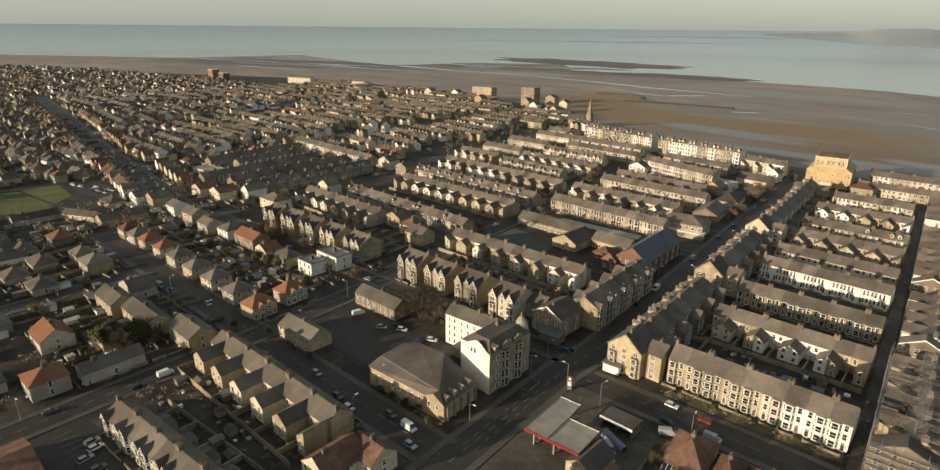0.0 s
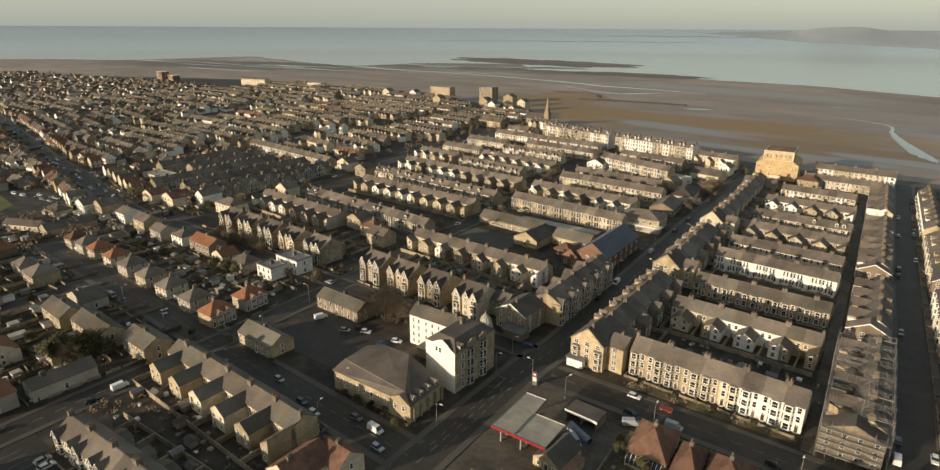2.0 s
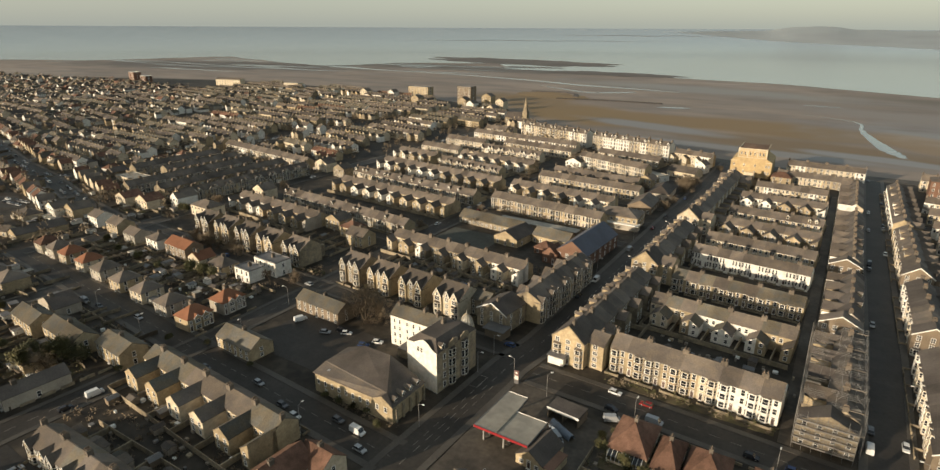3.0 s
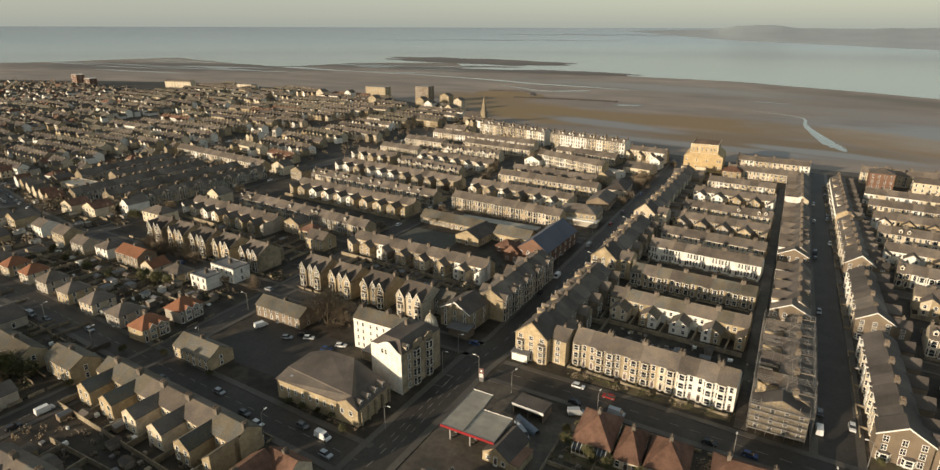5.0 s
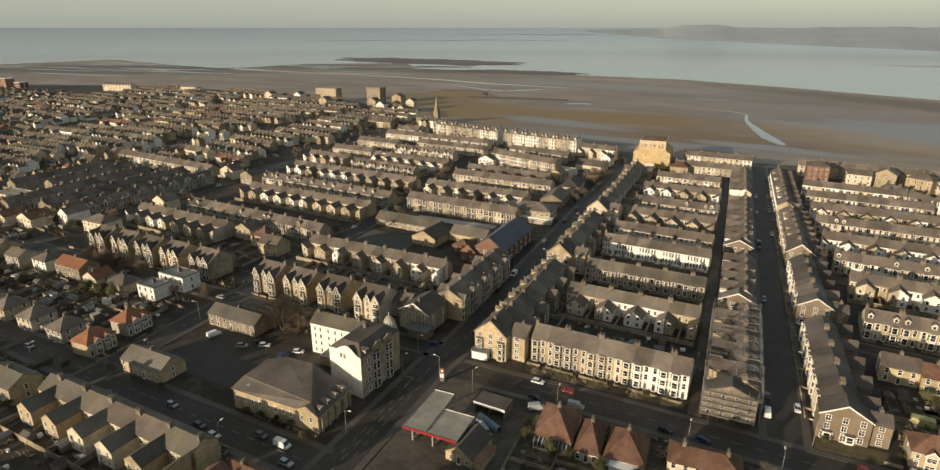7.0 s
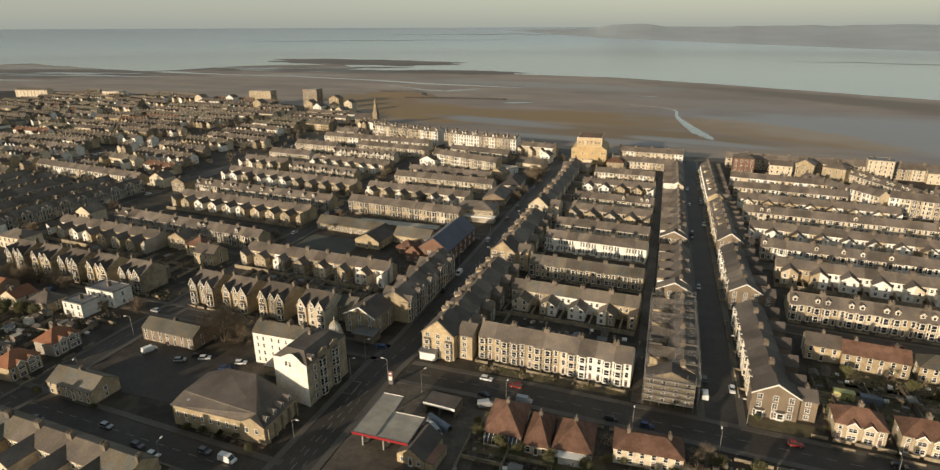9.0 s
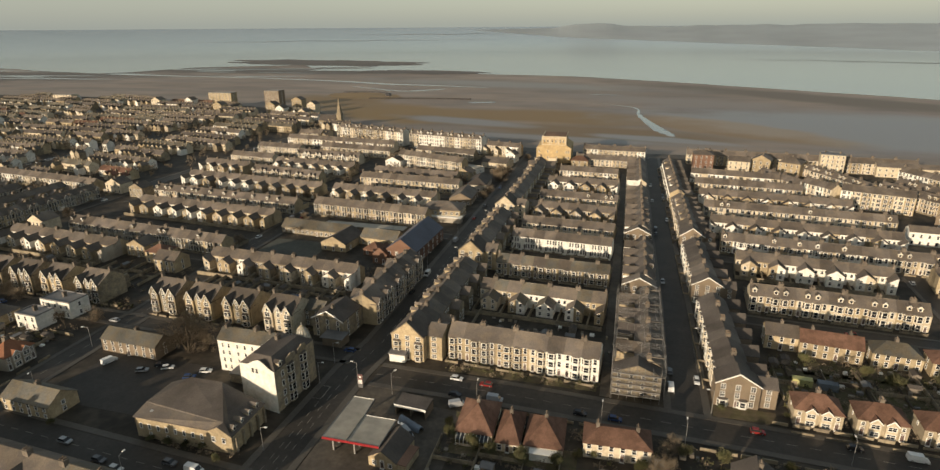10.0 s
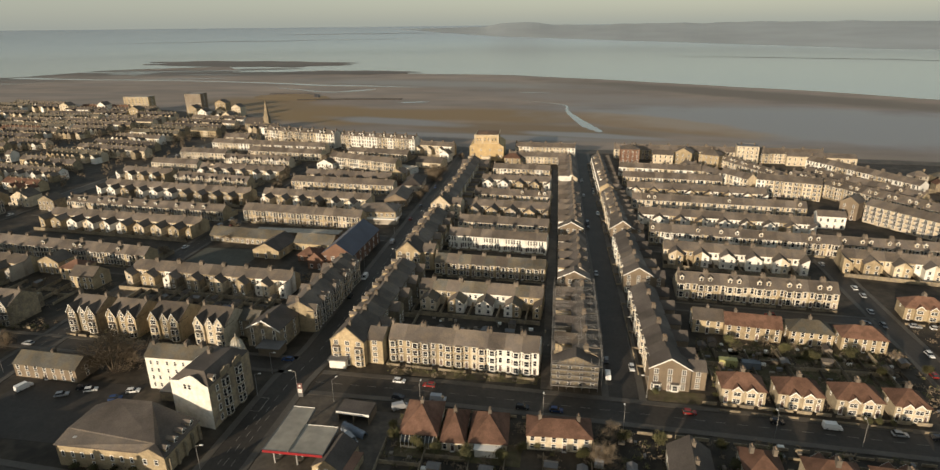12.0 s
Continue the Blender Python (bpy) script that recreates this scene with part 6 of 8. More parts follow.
for x in (-12.5, -5, 3, 11, 13):
    part("window", window_mesh(1.1, 2.0), None, t, at=pose(x, 0, 8.5))
    part("window", window_mesh(1.1, 2.0), None, t, at=pose(x, 0, 3.2))
block("building", "low dark-roofed building near the theatre", "building", -64.5, 474, 22, 17, 5, 9, STONE_DARK, SLATE, "gable_x", 2, 1, 5, 0, chim=0)
block("house", "red-roofed house near the theatre", "house", -36, 500, 14, 10, 6, 9.5, STONE, RED_TILE, "hip", 0, 2, 3, 0)

# church with a spire and tall blocks far off
t = thing("church", "dark stone church with a slender spire", "church", at=pose(-338, 652, 0))
b = Shape()
b.along_x([(-7, 0), (7, 0), (7, 8), (0, 14), (-7, 8)], -22, 0)
part("nave", b, [STONE_DARK], t)
b = Shape()
b.roof_x(-22.3, 0, -7, 7, 0, 8, 8, 14)
part("roof", b, [SLATE_DARK], t)
b = Shape()
b.box(0, -3, 0, 6, 3, 16)
part("tower", b, [STONE_DARK], t)
b = Shape()
b.solid([(0.6, -2.4, 16), (5.4, -2.4, 16), (5.4, 2.4, 16), (0.6, 2.4, 16)], [(2.9, -0.1, 34), (3.1, -0.1, 34), (3.1, 0.1, 34), (2.9, 0.1, 34)])
part("spire", b, [STONE_DARK], t)
for i in range(4):
    part("window", window_mesh(1.2, 3.0), None, t, at=pose(-19 + 5 * i, -7, 3))
block("tower_block", "broad pale brick tower block", "flats", -600, 792, 38, 16, 21, 22, STONE, LEAD, "flat", 2, 7, 7, 1, chim=0, ww=2.4, door=False)
block("tower_block", "tall brown brick tower block", "flats", -521, 808, 24, 18, 24, 25, BRICK, LEAD, "flat", 2, 7, 5, 1, chim=0, ww=2.4, door=False)
block("tower_block", "red brick sea front tower block", "flats", -1262, 692, 18, 16, 22, 23, RED_BRICK, WHITE, "flat", 0, 6, 4, 1, chim=0, ww=2.4, door=False)
block("tower_block", "lower red brick wing of the sea front flats", "flats", -1240, 702, 20, 15, 15, 16, RED_BRICK, WHITE, "flat", 0, 5, 4, 1, chim=0, ww=2.4, door=False)
block("long_block", "long cream block of sea front flats", "flats", -1060, 770, 60, 14, 12, 15, CREAM, SLATE, "gable_x", 12, 4, 9, 0, chim=0, ww=2.4, door=False)
block("long_block", "pale block of flats", "flats", -900, 790, 34, 14, 12, 14, CREAM, LEAD, "flat", 5, 5, 6, 0, chim=0, ww=2.2, door=False)
for x, y, w, h, wall in ((-485, 745, 14, 12, STONE), (-455, 720, 12, 11, WHITE), (-640, 770, 12, 12, WHITE), (-560, 730, 14, 12, STONE), (-470, 790, 16, 14, STONE), (-430, 760, 13, 12, CREAM), (-410, 700, 12, 10, CREAM), (-690, 760, 14, 12, CREAM)):
    block("tall_house", "tall pale gabled house near the shore", "house", x, y, w, 14, h, h + 4, wall, SLATE, "gable_y", 0, 4, 3, 0, chim=1, group="tall houses near the shore")

# ---- houses west and south-west ----
for k, (x, y) in enumerate(((-343, 127), (-330, 126.8), (-317, 126.6), (-299, 126), (-282, 124.8), (-262, 123), (-243, 121.8), (-223, 120.6))):
    block("detached_house", ("orange-roofed" if k in (0, 2, 3) else "grey-roofed") + " house with bay and hipped roof", "house", x, y, 9.5 if k > 3 else 8.5, 10, 5.2, 8.6, (CREAM, DASH, STONE)[k % 3], ORANGE_TILE if k in (2, 3) else RED_TILE if k == 0 else SLATE, "hip", -2, 2, 3, 2, group="houses along the west road")
semi(-204.5, 118.5, 90, STONE, ORANGE_TILE, "pair of stone houses with orange hipped roof", 11, group="houses along the west road")
semi(-206, 135, 90, DASH, ORANGE_TILE, "pair of grey houses with orange hipped roof", 11, group="houses along the west road")
for x, y, w, d, he, hr, wall, roof, style, words in (
        (-405, 160, 12, 10, 6, 9.4, WHITE, SLATE, "gable_y", "white gabled house with slate roof"), (-393, 166, 12, 12, 6, 9.4, STONE, SLATE, "gable_y", "stone gabled house with slate roof"),
        (-365, 165, 11, 10, 6, 8.8, WHITE, SLATE, "gable_x", "white house with slate roof"), (-342, 164, 13, 10, 5.8, 8.8, STONE, SLATE, "gable_x", "stone house with slate roof"),
        (-318, 160, 12, 9, 5.4, 8, DASH, SLATE, "gable_x", "grey pebbledashed house with slate roof"), (-300, 162, 11, 9, 5.4, 8, WHITE, SLATE, "hip", "white house with grey hipped roof"),
        (-278, 162, 19, 10, 6, 9, BRICK, ORANGE_TILE, "gable_x", "brick house pair under an orange roof"), (-257, 158, 10, 9, 5, 8, CREAM, ORANGE_TILE, "gable_y", "cream gabled house under an orange roof"),
        (-242, 159, 12, 9, 4.6, 7.6, STONE, SLATE, "hip", "low stone house with grey roof"), (-224, 160, 11, 8, 6, 7, WHITE, LEAD, "flat", "white flat-roofed house with parapets"),
        (-222, 172, 16, 9, 7, 8, WHITE, LEAD, "flat", "bright white flat-roofed building"), (-394, 198, 13, 12, 6, 9, CREAM, RED_TILE, "gable_y", "cream gabled villa with red roof"),
        (-375, 201, 14, 12, 6, 9.4, CREAM, RED_TILE, "gable_y", "cream gabled villa with red roof"), (-361, 216, 9, 14, 6.5, 10, WHITE, SLATE, "gable_y", "white gabled house with slate roof"),
        (-330, 212, 18, 12, 6.5, 9.5, CREAM, SLATE, "hip", "cream house with slate roof"), (-243, 238, 12, 10, 6, 9.2, STONE, SLATE, "gable_y", "stone house with gable and slate roof"),
        (-226, 232, 11, 10, 6, 9, STONE, RED_TILE, "hip", "stone house with red hipped roof"), (-213, 224, 13, 10, 6, 9.4, STONE, SLATE, "gable_x", "stone house with rear gable"),
        (-331, 257, 12, 11, 7, 10.6, CREAM, SLATE, "gable_y", "cream gable house closing a terrace"), (-357, 340, 14, 11, 7, 10.8, CREAM, SLATE, "gable_y", "cream gable house closing a terrace"),
        (-332, 334, 12, 10, 6.8, 10, STONE_DARK, SLATE, "gable_y", "weathered gable house closing a terrace"),
        (-253, 83, 18, 9.5, 6, 9, STONE, MOSSY, "gable_x", "long stone house with mossy roof"), (-228, 84.4, 24, 9.5, 6, 9, STONE, MOSSY, "gable_x", "long stone house with mossy roof and bays"),
        (-203, 89.5, 17, 10, 5.8, 8.6, STONE, MOSSY, "gable_x", "stone house with mossy slate roof"), (-263, 96, 16, 10, 4, 7.4, DASH, SLATE_DARK, "gable_y", "low house with dark roof"),
        (-172, 117, 20, 10, 4.4, 7.6, STONE, MOSSY, "gable_x", "low stone house pair with chimneys"), (-168.5, 153.8, 25, 9, 5, 7.8, BRICK, MOSSY, "gable_x", "brick terrace of three modern houses"),
        (-241, 56, 14, 11, 4.6, 8.4, CREAM, ORANGE_TILE, "gable_x", "cream house with bright orange roof"), (-209, 44, 11, 11, 5.6, 8.6, DASH, ORANGE_TILE, "hip", "grey house with orange hipped roof and bays"),
        # cottages' walls are white; grey puts their shade into the colour
        (-205, 62, 8, 19, 4.2, 6.6, DASH, SLATE_DARK, "gable_y", "low grey cottages along the street"), (-222, 68, 6, 6, 4, 6.5, STONE, SLATE, "hip", "small stone outhouse with hipped roof"),
        (-225, 30, 14, 12, 3.6, 6.6, DASH, SLATE, "hip", "grey bungalow with slate roof"), (-253, 32, 14, 12, 3.4, 6.4, DASH, RED_TILE, "hip", "grey bungalow with red roof"),
        (-170, 22, 22, 14, 3.8, 7.4, BRICK, RED_TILE, "gable_y", "broad red-roofed building by the car park"), (-148, 20, 11, 9, 4, 7.2, CREAM, ORANGE_TILE, "gable_y", "small cream house with orange gable"),
        (-106.5, 78, 11, 13, 5.2, 9.2, CREAM, RED_TILE, "gable_y", "cream house with steep red gabled roof"), (-101, 86, 10, 9, 5.2, 8.6, CREAM, RED_TILE, "gable_x", "cream house with steep red gabled roof"),
        (-357, 80, 14, 10, 3.2, 6.2, DASH, SLATE, "hip", "grey bungalow with hipped slate roof"), (-330, 80, 15, 10, 3.2, 6.2, DASH, SLATE, "hip", "grey bungalow with hipped slate roof"),
        (-324, 96, 11, 9, 4.6, 7.6, DASH, SLATE, "hip", "grey house with hipped slate roof"), (-305, 95, 13, 11, 5.4, 8.8, STONE, SLATE, "hip", "stone house with hipped slate roof"),
        (-298, 70, 13, 10, 3.4, 6.4, DASH, SLATE, "hip", "grey bungalow with hipped slate roof"), (-360, 98, 12, 10, 4.2, 7.4, BRICK, ORANGE_TILE, "hip", "brick bungalow with orange roof"),
        (-320, 66, 12, 10, 3.4, 6.4, DASH, SLATE, "hip", "grey bungalow with hipped slate roof"), (-270, 45, 13, 10, 3.4, 6.4, DASH, SLATE, "hip", "grey bungalow with hipped slate roof"),
        (-300, 45, 13, 10, 3.4, 6.4, DASH, SLATE_DARK, "hip", "grey bungalow with dark hipped roof"), (-416, 147, 15, 11, 3.2, 6.2, CREAM, SLATE, "hip", "cream bungalow with slate roof"),
        (-414, 102.5, 9, 24, 3.2, 6, DASH, SLATE_DARK, "gable_y", "long low building with dark roof"),
        (-377, 136.5, 11, 26, 3.4, 6.4, STONE, SLATE_DARK, "gable_y", "long low stone building with dark roof"), (-189, 463, 14, 10, 6, 9.4, WHITE, SLATE, "gable_y", "white gabled house among terraces"),
        (-275, 440, 14, 11, 6, 9.6, CREAM, SLATE, "gable_y", "cream gabled house among terraces")):
    block("detached_house", words, "house", x, y, w, d, he, hr, wall, roof, style, -3, 1 if he < 4.3 else 2, max(2, round(w / 3.4)), 1 if d > 8 and x > -300 else 0, chim=1)
block("long_block", "long low pale building by the field", "building", -398, 122.5, 25, 8, 3.2, 5.6, CREAM, SLATE, "gable_x", 22, 1, 7, 0, chim=0)
block("industrial_shed", "pale workshop under a flat sheet roof", "workshop", -452, 233, 24, 14, 4.2, 5, CREAM, SHEET, "flat", 0, 1, 5, 1, chim=0)
# terraces that run away from the sea road, their shaded fronts to the east
row((-366, 214), (-361, 322), "E", [SD, ST], 18, "dark side terrace", "stone terraced house", seed=60, far=True, he=7, hr=10, front="gable", rear="low", gate=False)
row((-391, 216), (-389, 322), "W", [SD, ST], 18, "dark side terrace", "stone terraced house", seed=61, far=True, he=7, hr=10, front="bay1", rear="wing", wing_out=4, yard=3.0, gate=False)
row((-417, 208), (-418, 312), "E", [SD, DA], 18, "dark side terrace", "stone terraced house", seed=67, far=True, he=6.8, hr=9.8, front="bay1", rear="low", gate=False)
row((-443, 252), (-443, 318), "W", [SD, ST], 11, "dark side terrace", "stone terraced house", seed=68, far=True, he=6.8, hr=9.8, front="bay1", rear="wing", wing_out=4, yard=3.0, gate=False)
row((-467, 241), (-468, 318), "E", [SD, ST], 13, "dark side terrace", "stone terraced house", seed=69, far=True, he=6.8, hr=9.8, front="flat", rear="low", gate=False)
row((-497, 352), (-372, 336), "S", [CR, WH, ST], 21, "pale far terrace", "terraced house", seed=62, far=True, he=6.6, hr=9.6, front="bay1", rear="low")

# terraces south of the filling station: out of view, added to shade the forecourt
row((-66, 97), (20, 94.5), "N", [SD, ST], 11, "terrace south of the road", "stone terraced house", seed=63, far=True, he=6.8, hr=10, front="gable", rear="low")
row((36, 95), (122, 91), "N", [SD, ST], 11, "terrace south of the road", "stone terraced house", seed=64, far=True, he=6.8, hr=10, front="gable", rear="low")

# ---- filling station ----
t = thing("petrol_canopy", "filling station canopy with ribbed grey roof and red fascia", "canopy", at=pose(0, 0, 0))
b = Shape()
deck = [(-74.3, 119.3), (-57.3, 119.3), (-57.1, 131.2), (-66.9, 131.2), (-67.3, 139.0), (-74.0, 139.0)]
b.solid([(x, y, 4.7) for x, y in deck], [(x, y, 5.35) for x, y in deck])
part("deck", b, [SHEET], t)
b = Shape()
for i in range(14):
    x = -73.9 + 0.48 * i
    b.box(x, 119.5, 5.35, x + 0.07, 138.8, 5.375)
for i in range(20):
    x = -66.7 + 0.48 * i
    b.box(x, 119.5, 5.35, x + 0.07, 131.0, 5.375)
b.box(-67.1, 119.4, 5.35, -66.95, 131.2, 5.75)
part("roof_rib", b, [SHEET], t)
for (xa, ya), (xb, yb), mat in ((deck[0], deck[1], RED_FASCIA), (deck[1], deck[2], LEAD), (deck[2], deck[3], TRIM), (deck[3], deck[4], LEAD), (deck[4], deck[5], TRIM), (deck[5], deck[0], LEAD)):
    d = Vector((xb - xa, yb - ya, 0)).normalized()
    o = Vector((d.y, -d.x, 0)) * 0.12
    b = Shape()
    b.solid([(xa, ya, 4.72), (xb, yb, 4.72), (xb + o.x, yb + o.y, 4.72), (xa + o.x, ya + o.y, 4.72)], [(xa, ya, 5.48), (xb, yb, 5.48), (xb + o.x, yb + o.y, 5.48), (xa + o.x, ya + o.y, 5.48)])
    part("fascia", b, [mat], t)
for x, y in ((-72, 121), (-65.5, 121), (-59, 121), (-72, 136), (-65.5, 129), (-59, 129)):
    b = Shape()
    b.box(x - 0.2, y - 0.2, 0.05, x + 0.2, y + 0.2, 4.7)
    part("pillar", b, [STEEL], t)
for x, y in ((-72, 124.5), (-65.5, 124.5), (-72, 131)):
    p = thing("petrol_pump", "grey petrol pump on a concrete island", "petrol pump", "pumps under the canopy", pose(x, y, 0.05))
    b = Shape()
    b.box(-0.9, -2, 0, 0.9, 2, 0.15)
    part("island", b, [PAVING], p)
    b = Shape()
    b.box(-0.3, -0.5, 0.15, 0.3, 0.5, 1.9)
    part("body", b, [STEEL], p)
t = thing("station_shop", "small stone shop with steep dark slate roof", "shop", at=pose(-55.2, 122.6, 0, 0, 0, -6))
b = Shape()
b.along_y([(-4.2, 0), (4.2, 0), (4.2, 2.9), (0, 5.6), (-4.2, 2.9)], -5.2, 6)
part("wall", b, [STONE], t)
b = Shape()
b.roof_y(-5.5, 6.2, -4.2, 4.2, 0, 2.9, 2.9, 5.7)
part("roof", b, [SLATE_DARK], t)
b = Shape()
b.box(4.3, -5.0, 0, 7.0, 3, 2.6)
part("annex", b, [STONE], t)
b = Shape()
b.box(4.3, -5.2, 2.6, 7.2, 3.1, 2.85)
part("annex_roof", b, [RED_BRICK], t)
for x in (-2.4, 2.4):
    part("window", window_mesh(1.3, 1.3), None, t, at=pose(x, -5.2, 0.9))
part("door", door_mesh(), None, t, at=pose(0, -5.2, 0))
t = thing("price_sign", "red and white filling station price sign", "sign", at=pose(-77.6, 151.2, 0.15, 0, 0, 8))
b = Shape()
b.box(-0.75, -0.2, 0, 0.75, 0.2, 1.5)
part("base", b, [LEAD], t)
b = Shape()
b.box(-0.75, -0.2, 1.5, 0.75, 0.2, 4.9)
part("panel", b, [surface("faded_sign_red", (0.20, 0.105, 0.095), 0.5, 0.1)], t)
for k in range(3):
    b = Shape()
    b.box(-0.65, -0.24, 1.6 + 0.5 * k, 0.65, -0.2, 2.0 + 0.5 * k)
    part("price_bar", b, [TRIM], t)
b = Shape()
for i in range(10):
    a0, a1 = math.pi * 2 * i / 10 + math.pi / 2, math.pi * 2 * (i + 1) / 10 + math.pi / 2
    r0, r1 = (0.55, 0.24) if i % 2 == 0 else (0.24, 0.55)
    b.face([(0, -0.24, 4.1), (r0 * math.cos(a0), -0.24, 4.1 + r0 * math.sin(a0)), (r1 * math.cos(a1), -0.24, 4.1 + r1 * math.sin(a1))])
part("emblem", b, [TRIM], t)
# pale plastic-covered tunnel behind the shop
b = Shape()
arc = [(1.5 * math.cos(math.pi * i / 10), 2.3 * math.sin(math.pi * i / 10)) for i in range(11)]
for i in range(7):
    xa, xb = -4.2 + 1.2 * i, -4.2 + 1.2 * (i + 1)
    ka, kb = 1.0 - 0.06 * (i % 2) - 0.03 * i, 1.0 - 0.06 * ((i + 1) % 2) - 0.03 * (i + 1)
    for p, q in zip(arc, arc[1:]):
        b.solid([(xa, p[0] * ka, p[1] * ka), (xb, p[0] * kb, p[1] * kb), (xb, q[0] * kb, q[1] * kb), (xa, q[0] * ka, q[1] * ka)],
                [(xa, p[0] * ka * 0.96, p[1] * ka * 0.96), (xb, p[0] * kb * 0.96, p[1] * kb * 0.96), (xb, q[0] * kb * 0.96, q[1] * kb * 0.96), (xa, q[0] * ka * 0.96, q[1] * ka * 0.96)])
single("plastic_tunnel", b.mesh("plastic_tunnel", [surface("blue_plastic", (0.17, 0.20, 0.24), 0.4, 0.25, 1.0, 0.3, 0.0)], 0.001), None, "pale blue plastic-covered tunnel behind the shop", "tunnel", at=pose(-54.4, 136.2, 0.045, 0, 0, -24))
# flat-roofed wash building behind the canopy
t = thing("car_wash", "flat dark-roofed car wash with pale fascia", "car wash", at=pose(-56, 143.5, 0, 0, 0, -4))
b = Shape()
b.box(-5.2, -3.2, 3.0, 5.2, 3.2, 3.7)
part("roof", b, [SLATE_DARK], t)
b = Shape()
b.box(-5.3, -3.4, 3.0, 5.3, -3.2, 3.8)
part("fascia", b, [TRIM], t)
for x in (-4.9, 0, 4.9):
    b = Shape()
    b.box(x - 0.15, -3, 0, x + 0.15, 3, 3.0)
    part("side_wall", b, [BRICK], t)
b = Shape()
b.box(-5.1, 3, 0, 5.1, 3.2, 3.0)
part("back_wall", b, [BRICK], t)

# ---- scaffolded terrace end ----
row((14.0, 174), (14.2, 233), "E", [SD, ST], 9, "scaffolded terrace", "terraced house behind scaffolding", seed=70, he=8.2, hr=11.2, d=8.8, floors=3, rear="wing", front="flat", gate=False, roof=[SLATE_DARK, SLATE], wing_out=6.4, wing_he=7.4, yard=0.4)
block("end_house", "stone gable house wrapped in scaffolding", "house", 10.4, 171.2, 15, 6, 8.4, 11.6, STONE_DARK, SLATE_DARK, "gable_y", 0, 3, 4, 0, chim=0, ww=1.2, door=False)
t = thing("scaffolding", "galvanised scaffolding with timber boards around a terrace", "scaffolding", at=pose(0, 0, 0))
b = Shape()
b.tube((0, 0, 0), (0, 0, 12.0), 0.04, 0.04, 5)
pole = b.mesh("pole", [SCAFFOLD])
b = Shape()
b.tube((-1.25, 0, 0), (1.25, 0, 0), 0.036, 0.036, 5)
b.tube((-1.25, 0, -0.5), (1.25, 0, -0.5), 0.036, 0.036, 5)
ledger = b.mesh("ledger", [SCAFFOLD])
b = Shape()
b.box(-1.22, -0.55, 0, 1.22, 0.55, 0.07)
boards = b.mesh("scaffold_board", [TIMBER])
b = Shape()
b.box(-1.22, -0.03, 0, 1.22, 0.03, 0.25)
toe = b.mesh("toe_board", [SCAFFOLD])
xs_ = [2.6 + 2.5 * i for i in range(7)]
for i, x in enumerate(xs_):
    for y in (165.6, 167.0):
        part("pole", pole, None, t, at=pose(x, y, 0))
for i in range(6):
    for z in (1.6, 3.6, 5.6, 7.6, 9.4):
        for y in (165.6, 166.95):
            part("ledger", ledger, None, t, at=pose(xs_[i] + 1.25, y, z + 1.0))
        part("scaffold_board", boards, None, t, at=pose(xs_[i] + 1.25, 166.3, z))
        part("toe_board", toe, None, t, at=pose(xs_[i] + 1.25, 165.65, z + 0.1))
for side_x in (2.4, 19.0):
    for k in range(25):
        y = 168.4 + 2.5 * k
        part("pole", pole, None, t, at=pose(side_x, y, 0))
        if k < 24:
            for z in (6.0, 8.4, 10.4):
                part("ledger", ledger, None, t, at=pose(side_x, y + 1.25, z, 0, 0, 90))
            part("scaffold_board", boards, None, t, at=pose(side_x + (0.6 if side_x < 10 else -0.6), y + 1.25, 8.0, 0, 0, 90))
rs = random.Random(77)
for k in range(9):
    y = 174 + 6.6 * k + rs.uniform(-1, 1)
    for x0, x1, z in ((10.5, 19.2, 11.9), (10.5, 19.2, 13.0), (2.6, 8.5, 10.4), (2.6, 8.5, 11.6)):
        if rs.random() < 0.2:
            continue
        b = Shape()
        x0 += rs.uniform(-0.8, 0.8)
        b.tube((x0, y, z), (x1, y + rs.uniform(-0.4, 0.4), z), 0.042, 0.042, 5)
        b.tube((x0, y + 1.1, z), (x1, y + 1.1, z), 0.042, 0.042, 5)
        part("ledger", b, [SCAFFOLD], t)
    for x in (11.3, 14, 16.5, 18.8, 3.0, 6.2):
        if rs.random() < 0.75:
            part("pole", pole, None, t, at=pose(x + rs.uniform(-0.3, 0.3), y, rs.uniform(0.6, 2.4)))
    for sx, px in ((-1, 11.3), (1, 18.6)):
        b = Shape()
        b.tube((px, y, 10.6), (px - sx * 2.6, y, 13.6), 0.04, 0.04, 5)
        part("brace", b, [SCAFFOLD], t)
    if k % 2 == 0:
        b = Shape()
        b.box(12.5, y - 0.5, 11.7, 18.8, y + 0.1, 11.78)
        b.box(12.5, y - 0.56, 11.7, 18.8, y - 0.52, 11.95)
        part("scaffold_board", b, [TIMBER], t)
# long tubes lying over the roofs from lift to lift
for k in range(26):
    y = rs.uniform(172, 224)
    x, z = rs.choice(((4.4, 10.0), (6.6, 11.2), (9.0, 12.1), (12.4, 12.4), (14.6, 11.4), (17.0, 10.6)))
    b = Shape()
    b.tube((x, y, z + rs.uniform(0, 1.2)), (x + rs.uniform(-0.6, 0.6), y + rs.uniform(5, 9), z + rs.uniform(0, 1.2)), 0.036, 0.036, 5)
    part("ledger", b, [SCAFFOLD], t)
for k in range(12):
    y, x = 173 + 4.6 * k, rs.choice((5.2, 15.6))
    b = Shape()
    b.box(x - 2.0, y, 10.35, x + 2.0, y + rs.uniform(0.5, 1.4), 10.42)
    part("scaffold_board", b, [TIMBER], t)

# ---- cars ----
CARS = {}


